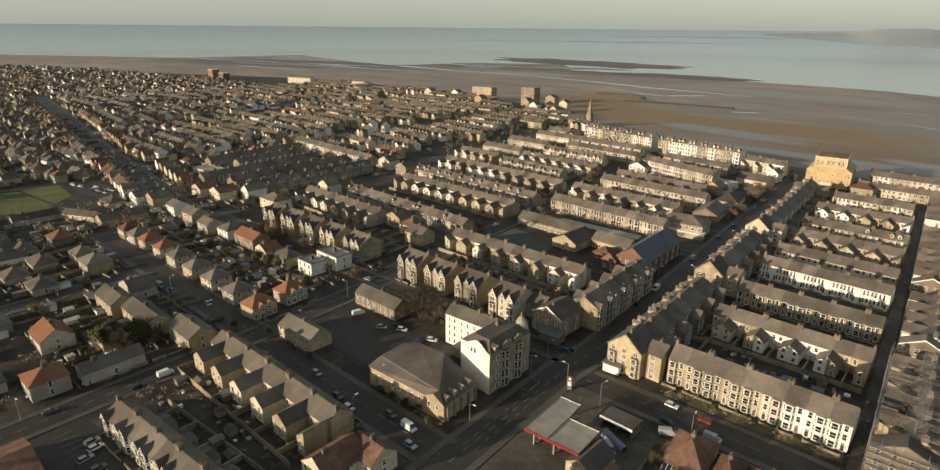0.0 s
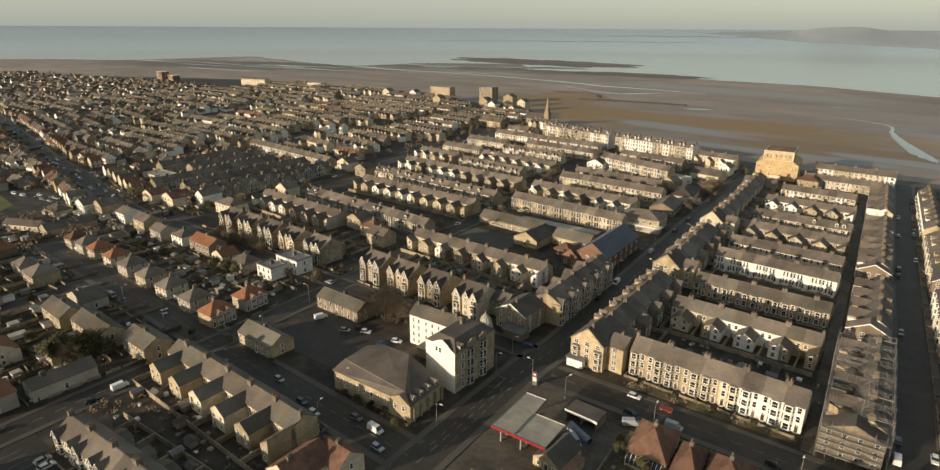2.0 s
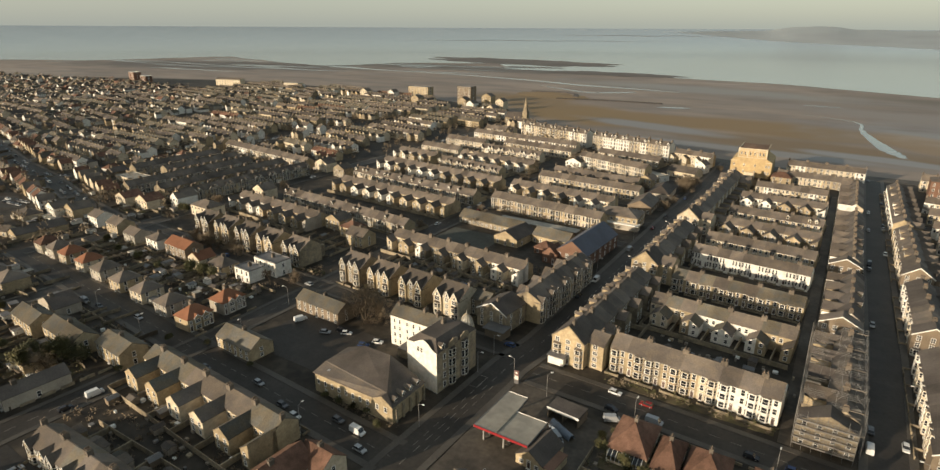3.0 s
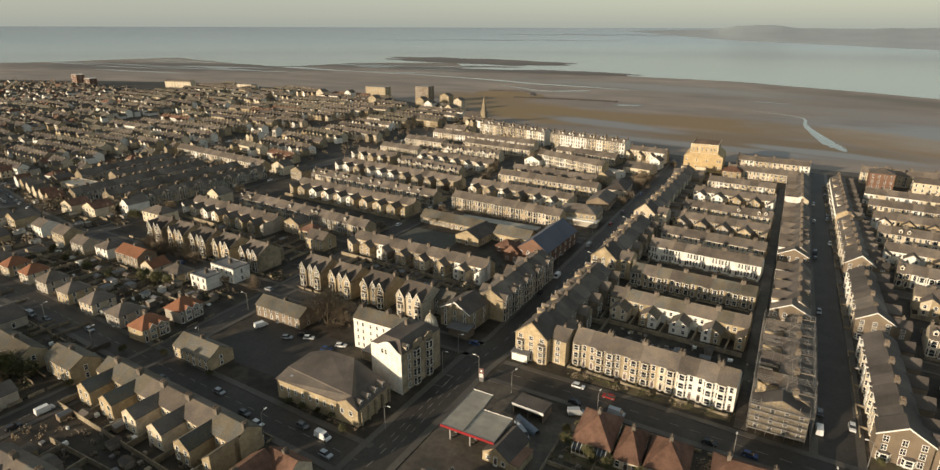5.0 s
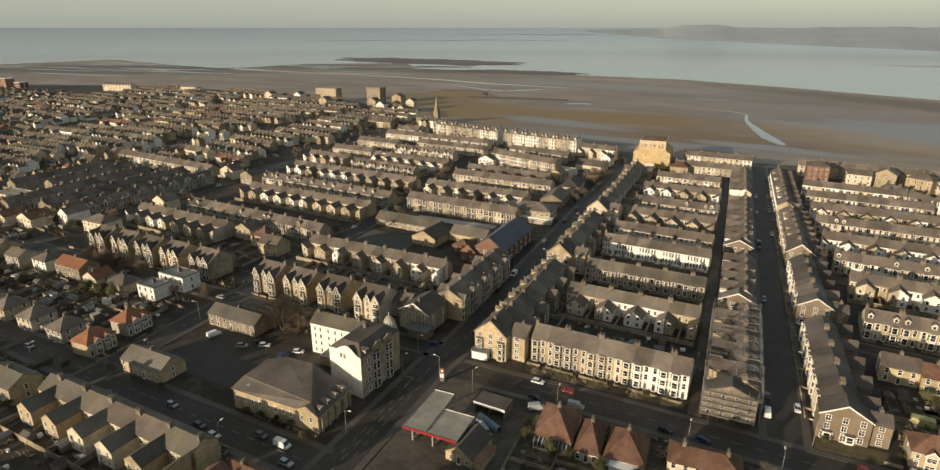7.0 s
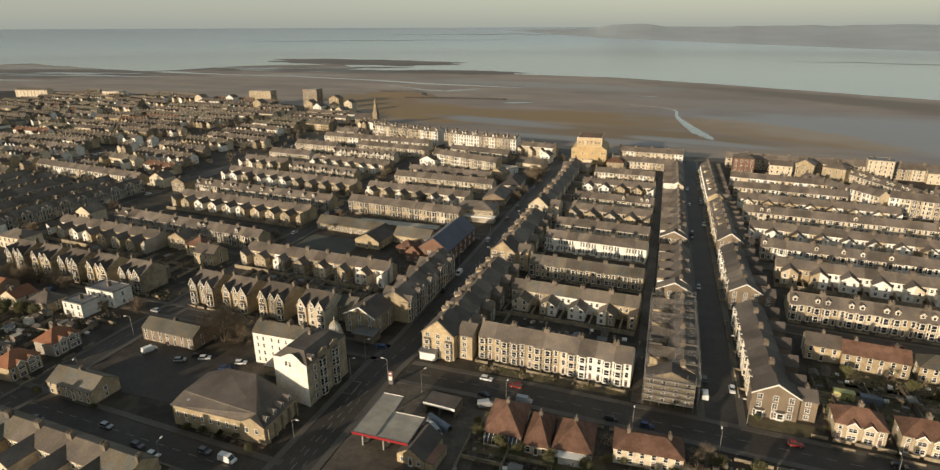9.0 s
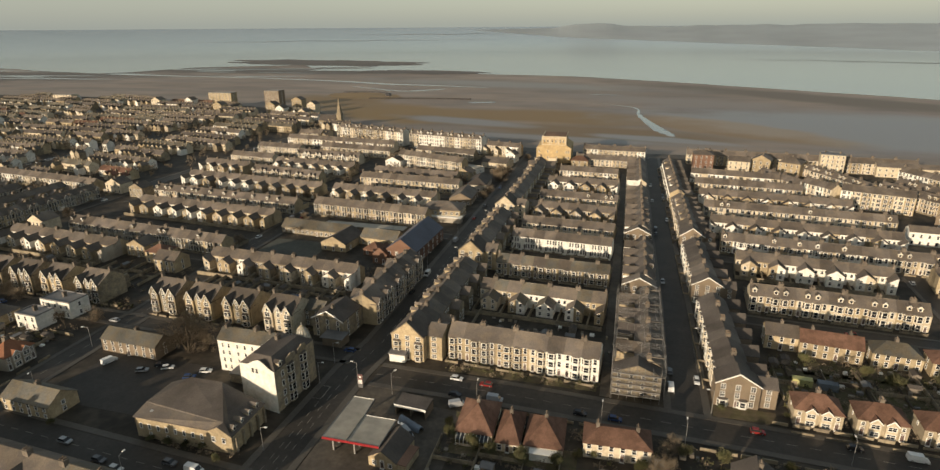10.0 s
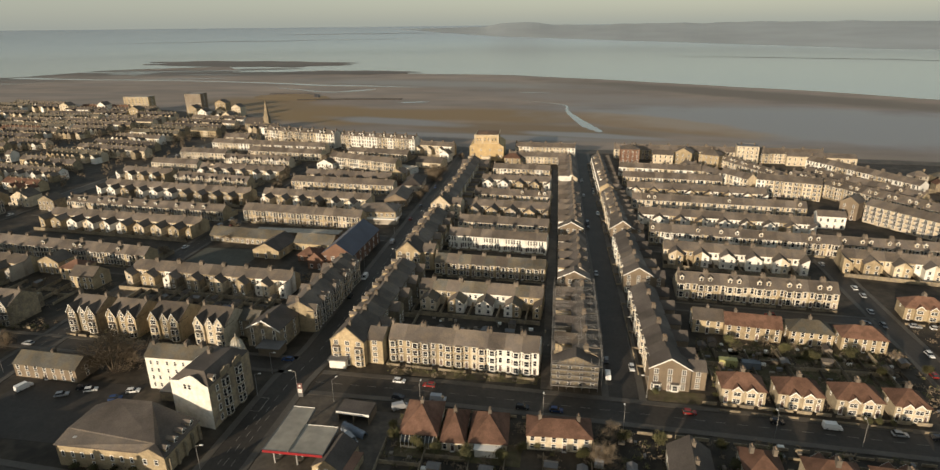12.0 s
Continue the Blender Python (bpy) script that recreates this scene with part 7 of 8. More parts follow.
def car(x, y, ang, paint, van=False):
    key = (paint, van)
    at = pose(x, y, 0.045, 0, 0, ang)
    word = ("white", "silver", "black", "blue", "red", "grey")[paint]
    if key in CARS:
        return replica(CARS[key], at)
    t = thing("van" if van else "car", f"parked {word} panel van on the street" if van else f"parked {word} hatchback car on the street", "van" if van else "car", "parked vehicles", at)
    CARS[key] = t
    b = Shape()
    L, W, H = (5.2, 1.95, 2.1) if van else (4.2, 1.75, 1.45)
    hb = 1.0 if van else 0.82
    b.along_y([(-L / 2, 0.35), (-L / 2 + 0.1, 0.22), (L / 2 - 0.1, 0.22), (L / 2, 0.4), (L / 2 - 0.05, hb - 0.12), (L / 2 - (0.7 if van else 1.05), hb), (-L / 2 + 0.1, hb), (-L / 2, hb - 0.1)], -W / 2, W / 2)
    body = b.mesh("body", [CAR_PAINTS[paint]])
    part("body", body, None, t)
    b = Shape()
    if van:
        b.solid([(-L / 2 + 0.05, -W / 2 + 0.02, hb), (L / 2 - 0.75, -W / 2 + 0.02, hb), (L / 2 - 0.75, W / 2 - 0.02, hb), (-L / 2 + 0.05, W / 2 - 0.02, hb)],
                [(-L / 2 + 0.1, -W / 2 + 0.12, H), (L / 2 - 1.5, -W / 2 + 0.12, H), (L / 2 - 1.5, W / 2 - 0.12, H), (-L / 2 + 0.1, W / 2 - 0.12, H)])
        part("cargo_body", b, [CAR_PAINTS[paint]], t)
        b = Shape()
        b.solid([(L / 2 - 0.74, -W / 2 + 0.15, hb + 0.02), (L / 2 - 0.68, -W / 2 + 0.15, hb + 0.02), (L / 2 - 0.68, W / 2 - 0.15, hb + 0.02), (L / 2 - 0.74, W / 2 - 0.15, hb + 0.02)],
                [(L / 2 - 1.45, -W / 2 + 0.2, H - 0.1), (L / 2 - 1.38, -W / 2 + 0.2, H - 0.1), (L / 2 - 1.38, W / 2 - 0.2, H - 0.1), (L / 2 - 1.45, W / 2 - 0.2, H - 0.1)])
        part("windscreen", b, [GLASS], t)
    else:
        b.solid([(-L / 2 + 0.15, -W / 2 + 0.05, hb), (L / 2 - 1.1, -W / 2 + 0.05, hb), (L / 2 - 1.1, W / 2 - 0.05, hb), (-L / 2 + 0.15, W / 2 - 0.05, hb)],
                [(-L / 2 + 0.55, -W / 2 + 0.22, H - 0.06), (L / 2 - 1.85, -W / 2 + 0.22, H - 0.06), (L / 2 - 1.85, W / 2 - 0.22, H - 0.06), (-L / 2 + 0.55, W / 2 - 0.22, H - 0.06)])
        part("glasshouse", b, [GLASS], t)
        b = Shape()
        b.box(-L / 2 + 0.52, -W / 2 + 0.2, H - 0.06, L / 2 - 1.82, W / 2 - 0.2, H)
        part("roof", b, [CAR_PAINTS[paint]], t)
    if "wheel" not in KEPT:
        b = Shape()
        b.tube((0, -0.1, 0), (0, 0.1, 0), 0.31, 0.31, 10)
        b.tube((0, -0.115, 0), (0, 0.115, 0), 0.18, 0.18, 8, 1)
        KEPT["wheel"] = b.mesh("wheel", [RUBBER, STEEL])
    for sx in (-1, 1):
        for sy in (-1, 1):
            part("wheel", KEPT["wheel"], None, t, at=pose(sx * L * 0.31, sy * (W / 2 - 0.08), 0.31))
    return t


rnd = random.Random(8)
for x, y, a, p, v in ((45, 158.6, -3, 4, False), (-48, 163.6, -2, 0, False), (-37.5, 162.6, 178, 4, False), (85, 156.6, -3, 0, True), (70, 157.4, -3, 2, False), (103, 155.8, -3, 1, False), (113, 155.4, -3, 2, False),
                      (-33, 155.2, -2, 1, True), (-46, 154.6, -2, 2, False), (-6, 154.6, -2, 2, False), (4.5, 154.4, -2, 3, False), (-156, 141.5, 25, 1, False), (-152, 146, 25, 2, False), (-148.5, 145.2, 25, 0, False),
                      (-134, 146.5, 20, 0, False), (-137, 142, 20, 3, False), (-135.5, 139.5, 20, 3, False), (-172, 143.5, 70, 0, True), (-186, 163.5, 0, 0, False), (-180.5, 162.5, 0, 5, False), (-113, 104.5, -4, 5, False),
                      (-104.5, 103.6, -4, 0, True), (-125.5, 98.8, -4, 0, False), (-133, 100.6, -4, 5, False), (-149, 104.6, -4, 1, False), (-98.6, 98.2, -4, 1, False), (-172, 100.8, -4, 5, False), (-228, 109, -3, 1, False),
                      (-252, 105.8, -3, 5, False), (-262, 105, -3, 1, True), (-188, 72, 86, 0, True), (-187.4, 63, 86, 2, False), (-194.4, 40, 86, 5, False), (-166, 42, 92, 0, False), (-169.4, 42.4, 92, 1, False), (-163, 38.4, 92, 1, False),
                      (-156.4, 39, 92, 5, False), (-152.5, 38.4, 92, 0, False), (21.6, 176, 90, 0, True), (21.8, 186, 90, 5, False), (30.2, 182, -90, 0, False), (-54.2, 132.2, -40, 1, True), (136, 254, 84, 1, False), (131.8, 238, 84, 1, False),
                      (136, 262, 84, 0, False), (143, 226.5, -8, 1, False), (150, 225.5, -8, 0, False), (128.5, 303, 84, 0, False), (133, 290, 84, 1, False), (78.5, 176, 90, 2, False), (-44, 149.5, 30, 1, True)):
    car(x, y, a, p, v)
for pts, width in ROADS:
    for p, q in zip(pts, pts[1:]):
        p, q = Vector(p), Vector(q)
        run = q - p
        if abs(p.x) > 345 or run.length < 40 or p.y < 95 and q.y < 95:
            continue
        ang = math.degrees(math.atan2(run.y, run.x))
        nrm = Vector((-run.y, run.x)).normalized()
        for k in range(int(run.length / 7)):
            for s in (-1, 1):
                if rnd.random() < (0.13 if run.y > 100 else 0.07):
                    c = p + run * ((k + 0.5) * 7 / run.length) + nrm * s * (width / 2 - 1.1)
                    if c.y > 165 and not (-72 < c.x < -64):
                        car(c.x, c.y, ang + (180 if rnd.random() < 0.5 else 0), rnd.choice((0, 0, 1, 1, 2, 2, 3, 4, 5, 5)), rnd.random() < 0.07)

# ---- street lamps and poles ----
LAMP = []


def street_lamp(x, y, ang, h=8.0):
    at = pose(x, y, 0.1, 0, 0, ang)
    if LAMP:
        return replica(LAMP[0], at)
    t = thing("street_lamp", "tall grey steel street lamp with a short arm", "street lamp", "street lamps", at)
    LAMP.append(t)
    b = Shape()
    b.tube((0, 0, 0), (0, 0, h), 0.09, 0.06, 7)
    part("pole", b, [POLE], t)
    b = Shape()
    b.tube((0, 0, h - 0.1), (1.5, 0, h + 0.35), 0.06, 0.05, 6)
    part("arm", b, [POLE], t)
    b = Shape()
    b.box(1.3, -0.18, h + 0.25, 2.2, 0.18, h + 0.42)
    part("lantern", b, [TRIM], t)
    return t


for x, y, a in ((-91, 115.5, 0), (-79.5, 153, 180), (-92, 150, 0), (-93.2, 163, 0), (-187.4, 151, 200), (-180, 122, -60), (33, 165, 180), (33, 205, 180), (33, 262, 180), (33, 320, 180), (-76, 265, 180), (-76, 330, 180),
                (-89.5, 255, 0), (-89.5, 310, 0), (67, 150, 90), (90, 149, 90), (110, 147.5, 90), (-38, 151.5, 90), (0.5, 149.5, 90), (-66, 150, 60), (-120, 96, 90), (-214, 102, 90), (-250, 104.5, 90), (-296, 120, -90), (-196.5, 33, 0), (24, 147, 90)):
    street_lamp(x, y, a)

# ---- trees and bushes ----
TREES = {}


def tree_meshes(kind, seed):
    """A bare winter tree: trunk with limbs, and a crown of many fine twigs; or a leafy evergreen."""
    r = random.Random(seed)
    trunk, crown = Shape(), Shape()
    tips = []

    def grow(p, way, length, rad, level):
        q = p + way * length
        (trunk if level < 3 else crown).tube(p, q, rad, rad * 0.65, 5 if level < 2 else 3)
        if level == 4:
            tips.append(q)
            return
        for i in range(3 if level < 3 else 4):
            d = Vector((r.gauss(0, 0.55), r.gauss(0, 0.55), r.gauss(0.25, 0.3))) + way
            grow(p + way * length * r.uniform(0.6, 1.0), d.normalized(), length * r.uniform(0.6, 0.8), rad * 0.5, level + 1)
    grow(Vector((0, 0, 0)), Vector((0, 0, 1)), 2.6, 0.22, 0)
    if kind == "bushy":
        trunk, crown = Shape(), Shape()
        for i in range(7):
            a = 2 * math.pi * i / 7
            trunk.tube((0.3 * math.cos(a), 0.3 * math.sin(a), 0), (1.9 * math.cos(a), 1.9 * math.sin(a), 4.2 + 0.3 * (i % 3)), 0.13, 0.04, 5)
        heads = [Vector((r.gauss(0, 1.9), r.gauss(0, 1.9), r.uniform(0.8, 5.2))) for i in range(46)]
        for q in heads:
            q.x, q.y = q.x * (1.25 - 0.11 * q.z), q.y * (1.25 - 0.11 * q.z)
            for i in range(75):
                p = q + Vector((r.gauss(0, 0.5), r.gauss(0, 0.5), r.gauss(0, 0.45)))
                p.z = abs(p.z)
                d = (Vector((p.x, p.y, 1.5)).normalized() + Vector((r.gauss(0, 0.6), r.gauss(0, 0.6), r.gauss(0.3, 0.5)))).normalized()
                o = d.orthogonal().normalized() * 0.035
                crown.face([p - o, p + o, p + d * r.uniform(0.5, 1.2)])
    elif kind == "bare":
        for q in tips:
            for i in range(9):
                d = Vector((r.gauss(0, 1), r.gauss(0, 1), r.gauss(0.3, 0.8))).normalized()
                e = q + d * r.uniform(0.5, 1.3)
                o = d.orthogonal().normalized() * 0.03
                crown.face([q - o, q + o, e])
    else:
        for q in tips:
            for i in range(26):
                c = q + Vector((r.gauss(0, 0.7), r.gauss(0, 0.7), r.gauss(-0.5, 0.75)))
                u = Vector((r.gauss(0, 1), r.gauss(0, 1), r.gauss(0, 1))).normalized() * r.uniform(0.16, 0.34)
                v = u.orthogonal().normalized() * r.uniform(0.1, 0.22)
                crown.face([c - u, c + v, c + u, c - v])
    return trunk.mesh("trunk", [BARK]), crown.mesh("crown", [LEAF if kind == "leaf" else TWIG])


def tree(x, y, kind="bare", size=1.0, seed=0):
    key = (kind, seed % 4)
    if key not in TREES:
        TREES[key] = tree_meshes(kind, 100 + seed % 4)
    words = "bare winter tree with fine brown twigs" if kind == "bare" else "broad bushy bare tree with dense brown twigs" if kind == "bushy" else "dark evergreen garden tree with dense leaves"
    t = thing("tree", words, "tree", "evergreens" if kind == "leaf" else "bare trees", pose(x, y, 0, 0, 0, seed * 67) @ Matrix.Diagonal((size, size, size, 1)))
    part("trunk", TREES[key][0], None, t)
    part("crown", TREES[key][1], None, t)
    return t


k = 0
for x, y, kind, size in ((-202, 262, "bushy", 0.9), (-207, 300, "bushy", 0.8), (-190, 312, "bushy", 0.7), (-212, 355, "bushy", 0.9), (-203, 398, "bushy", 1.0), (-345, 230, "bushy", 1.0), (-342, 282, "bushy", 0.9), (-132, 236, "bushy", 0.6), (-176, 240, "bushy", 0.8),
                         (-118, 318, "bushy", 0.7), (-340, 430, "bushy", 1.1), (-232, 452, "bushy", 0.9), (-160, 452, "bushy", 0.8), (-100, 470, "bushy", 0.8), (-151, 158.5, "bushy", 2.3), (-144.5, 160.5, "bushy", 1.3), (-92.5, 384, "bushy", 0.9), (-92, 398, "bushy", 1.0), (-92, 433, "bushy", 1.2), (-91, 446, "bushy", 1.2), (-90.5, 460, "bushy", 1.1), (-96, 450, "bushy", 1.2), (-118, 420, "bushy", 1.1), (-150, 428, "bushy", 1.2), (-166, 436, "bushy", 1.2), (-180, 444, "bushy", 1.3), (-138, 432, "bushy", 1.1), (-194, 470, "bushy", 1.3), (-200, 488, "bushy", 1.3), (-198, 505, "bushy", 1.2), (-43, 512, "bushy", 0.9), (-41, 522, "bushy", 0.9), (-84, 520, "bushy", 0.8), (20, 144, "bushy", 0.8), (17, 132, "bushy", 1.0), (-217, 71, "bushy", 1.3), (-216, 74, "leaf", 1.5), (-222, 66, "leaf", 1.3), (-212, 79, "leaf", 1.1), (-228, 71, "leaf", 1.1), (-219, 78, "bare", 1.4), (-210, 160, "bare", 1.1),
                         (-203, 168, "bushy", 1.0), (-246, 150, "leaf", 0.9), (-252, 149, "leaf", 1.0), (-238, 150, "leaf", 0.8), (-262, 178, "bushy", 1.1), (-272, 177, "bushy", 1.15), (-282, 178, "bushy", 1.1), (-292, 179, "bushy", 1.2), (-254, 177, "bushy", 0.9),
                         (-108, 112, "leaf", 0.35), (-113, 110.5, "leaf", 0.4), (-119, 110.8, "leaf", 0.4), (-125, 111, "leaf", 0.35), (-101, 108, "leaf", 0.4), (-42, 134, "leaf", 0.6), (-43, 139, "leaf", 0.5), (-34, 131, "leaf", 0.7), (-29, 130, "leaf", 0.55),
                         (-20, 129, "leaf", 0.7), (-10, 129, "leaf", 0.6), (-5, 134, "leaf", 0.5), (18, 134, "bare", 0.9), (24, 142, "leaf", 0.6), (33, 141, "leaf", 0.7), (-1, 136, "leaf", 0.4), (12, 133, "leaf", 0.6), (50, 141, "leaf", 0.6), (52, 134, "leaf", 0.6), (64, 139, "leaf", 0.5),
                         (36, 167, "leaf", 0.35), (54.5, 168, "leaf", 0.3), (70.5, 160.5, "leaf", 0.35), (96, 160, "leaf", 0.4), (99, 160, "leaf", 0.35), (103, 160.2, "leaf", 0.3), (92, 192, "leaf", 0.8), (74, 190, "bare", 0.7), (79, 201, "bare", 0.8), (86, 199, "leaf", 0.6),
                         (106, 196, "leaf", 0.8), (121, 196, "bare", 0.9), (128, 190, "leaf", 0.6), (112, 186, "leaf", 0.6), (67, 203, "leaf", 0.6), (-178, 283, "bare", 0.9), (-188, 296, "bare", 1.0), (-206, 315, "bare", 1.1), (-200, 345, "bare", 1.2), (-196, 355, "bare", 1.0),
                         (-205, 410, "bare", 1.3), (-208, 430, "bare", 1.3), (-214, 440, "bare", 1.2), (-150, 415, "bare", 1.0), (-143, 425, "bare", 1.1), (-112, 310, "bare", 0.9), (-175, 315, "bare", 0.8), (-160, 314, "bare", 0.8), (-145, 312, "bare", 0.8), (-130, 311, "bare", 0.7),
                         (-335, 190, "bare", 1.1), (-345, 205, "leaf", 1.0), (-400, 180, "bare", 1.4), (-410, 190, "bare", 1.4), (-420, 185, "bare", 1.3), (-330, 150, "leaf", 0.7), (-310, 145, "leaf", 0.6), (-290, 145, "leaf", 0.7), (-270, 142, "leaf", 0.6), (-380, 112, "leaf", 0.7),
                         (-200, 105, "leaf", 0.5), (-184, 110, "leaf", 0.5), (-160, 109.5, "leaf", 0.35), (-236, 62, "leaf", 0.6), (-245, 68, "leaf", 0.7), (-195, 83, "leaf", 0.4), (-280, 82, "leaf", 0.7), (-275, 60, "leaf", 0.6), (-50, 100, "leaf", 0.6), (90, 283, "bare", 0.6), (70, 275, "bare", 0.5), (82, 270, "bare", 0.6)):
    tree(x, y, kind, size, k)
    k += 1

# low garden walls, sheds and yard clutter along the back gardens
rnd = random.Random(12)
SHED = []


def shed(x, y, ang, roof):
    at = pose(x, y, 0, 0, 0, ang)
    for m, t in SHED:
        if m == roof:
            return replica(t, at)
    t = thing("shed", "small garden shed with a pitched roof", "shed", "garden sheds", at)
    SHED.append((roof, t))
    b = Shape()
    b.along_x([(-1.3, 0), (1.3, 0), (1.3, 1.9), (0, 2.5), (-1.3, 1.9)], -1.7, 1.7)
    part("wall", b, [TIMBER if roof is SLATE_DARK else BRICK], t)
    b = Shape()
    b.roof_x(-1.9, 1.9, -1.3, 1.3, 0, 1.9, 1.9, 2.5, 0.08, 0.15)
    part("roof", b, [roof], t)
    return t


for x0, x1, y0, y1, n in ((-184, -120, 62, 78, 7), (55, 125, 182, 203, 9), (-300, -208, 134, 152, 11), (-184, -114, 203, 220, 10), (-50, -4, 196, 208, 5), (-300, -210, 205, 224, 7), (-45, 60, 118, 130, 6), (-345, -230, 55, 100, 8)):
    for i in range(n):
        shed(rnd.uniform(x0, x1), rnd.uniform(y0, y1), rnd.choice((-4, 86)), rnd.choice((SLATE_DARK, LEAD)))
def on_road(x, y, spare=2.6):
    for pts, width in ROADS:
        for p, q in zip(pts, pts[1:]):
            dx, dy = q[0] - p[0], q[1] - p[1]
            u = max(0.0, min(1.0, ((x - p[0]) * dx + (y - p[1]) * dy) / (dx * dx + dy * dy)))
            if math.hypot(x - p[0] - u * dx, y - p[1] - u * dy) < width / 2 + spare:
                return True
    return False


def yard_walls(name, label, mat, areas, seed, high):
    """Dividing walls of back gardens, of uneven length and height, with gaps."""
    r = random.Random(seed)
    b = Shape()
    for x0, x1, y0, y1, step in areas:
        x = x0
        while x <= x1:
            ya, yb = y0 + r.uniform(0, 2), y1 - r.uniform(0, 3)
            if not on_road(x, ya) and not on_road(x, yb):
                b.box(x, ya, 0, x + 0.18, yb, high * r.uniform(0.75, 1.2))
            xn = x + step * r.uniform(0.8, 1.2)
            if r.random() < 0.8 and xn < x1 + 3:
                ym = (y0 + y1) / 2 + r.uniform(-3, 3)
                b.box(x + 0.2, ym, 0, xn - 0.02 - r.choice((0, 0, 1.2)), ym + 0.18, high * r.uniform(0.8, 1.3))
            x = xn
    tagged(new(name, b.mesh(name, [mat])), label, "wall", kind="stuff")


yard_walls("garden_walls", "low stone walls dividing back gardens", STONE_DARK, ((56, 122, 178, 202, 14.5), (-345, -208, 130, 153, 10.5), (-44, 18, 118, 134, 11), (-300, -210, 200, 226, 9), (-184, -112, 198, 222, 6.2), (-345, -262, 62, 104, 12)), 31, 1.5)
yard_walls("garden_fences", "weathered timber fences between garden plots", FENCE, ((60, 120, 180, 200, 9.5), (-258, -200, 52, 78, 8), (-340, -215, 133, 151, 8.5), (-350, -270, 46, 92, 11), (26, 118, 112, 125, 9), (150, 200, 212, 226, 8)), 32, 1.4)
# walls along the pavements of the house-lined streets, broken by gates
b = Shape()
r = random.Random(33)
for p, q in (((-196, 116.5), (-345, 126.5)), ((-200, 98), (-270, 102)), ((-300, 105), (-345, 109)), ((50, 164.3), (116, 161.2)), ((28, 146.6), (118, 142.3)), ((-44, 151), (16, 148.6)), ((-186.5, 178.5), (-118, 175.5)), ((-205, 181), (-320, 184)), ((-200.5, 56), (-199, 96))):
    p, q = Vector(p), Vector(q)
    n = int((q - p).length / 5.2)
    d = (q - p).normalized()
    o = Vector((-d.y, d.x)) * 0.13
    for i in range(n):
        s0, s1 = p + (q - p) * (i / n), p + (q - p) * ((i + r.uniform(0.68, 0.84)) / n)
        h = r.uniform(0.7, 1.15)
        ring = [s0 - o, s1 - o, s1 + o, s0 + o]
        b.solid([(v.x, v.y, 0) for v in ring], [(v.x, v.y, h) for v in ring])
tagged(new("front_walls", b.mesh("front_walls", [STONE_DARK])), "low stone front garden walls with gate gaps", "wall", kind="stuff")
rr = random.Random(5)
for name, label, mat, areas in (
        ("shrubs", "low winter shrubs and hedges in gardens", LEAF, ((-340, -205, 52, 100, 150), (-345, -205, 117, 160, 150), (55, 128, 172, 206, 150), (-54, -2, 169.0, 171.6, 16), (-45, 118, 108, 147, 190), (-310, -110, 175, 183, 70))),
        ("bare_shrubs", "bare brown shrubs and dead growth in gardens", TWIG, ((-350, -205, 45, 102, 230), (-345, -205, 117, 160, 200), (55, 128, 164, 206, 210), (-54, -2, 168.4, 171.6, 14), (-130, -98, 105, 111.5, 60), (-45, 118, 108, 147, 230), (-190, -112, 56, 86, 120), (-315, -110, 173, 226, 330), (-186, -112, 228, 250, 60), (140, 200, 196, 230, 90)))):
    b = Shape()
    for x0, x1, y0, y1, n in areas:
        for i in range(n):
            x, y, big = rr.uniform(x0, x1), rr.uniform(y0, y1), rr.uniform(0.6, 1.7)
            if on_road(x, y):
                continue
            for j in range(24):
                a = Vector((x + rr.gauss(0, 0.5) * big, y + rr.gauss(0, 0.5) * big, abs(rr.gauss(0.5, 0.4)) * big))
                u = Vector((rr.gauss(0, 1), rr.gauss(0, 1), rr.gauss(0, 1))).normalized() * rr.uniform(0.2, 0.4)
                v = u.orthogonal().normalized() * rr.uniform(0.1, 0.25)
                b.face([a - u, a + v, a + u, a - v])
    tagged(new(name, b.mesh(name, [mat])), label, "shrub", kind="stuff")
for x, y, ang, paint, words in ((63.6, 188.8, -4, surface("yellow_green_paint", (0.40, 0.38, 0.16), 0.6, 0.15), "yellow-green storage container in a garden"), (71.0, 188.0, -4, surface("grey_blue_paint", (0.12, 0.14, 0.16), 0.6, 0.15), "grey-blue storage container in a garden"), (16.4, 133.4, 84, surface("pale_grey_paint", (0.30, 0.32, 0.34), 0.6, 0.15), "pale grey storage container beside a house")):
    t = thing("container", words, "container", "storage containers", pose(x, y, 0, 0, 0, ang))
    b = Shape()
    edge = [(-3.0 + 0.125 * k, -1.25 if k % 4 < 2 else -1.19) for k in range(49)]
    ring = edge + [(x, -y) for x, y in reversed(edge)]
    b.solid([(x, y, 0.12) for x, y in ring], [(x, y, 2.5) for x, y in ring])
    part("body", b, [paint], t)
    b = Shape()
    b.box(-3.05, -1.28, 2.5, 3.05, 1.28, 2.58)
    part("roof", b, [paint], t)
    b = Shape()
    for q in (-2.6, 2.4):
        b.box(q, -1.1, 0, q + 0.2, 1.1, 0.12)
    part("skid", b, [LEAD], t)
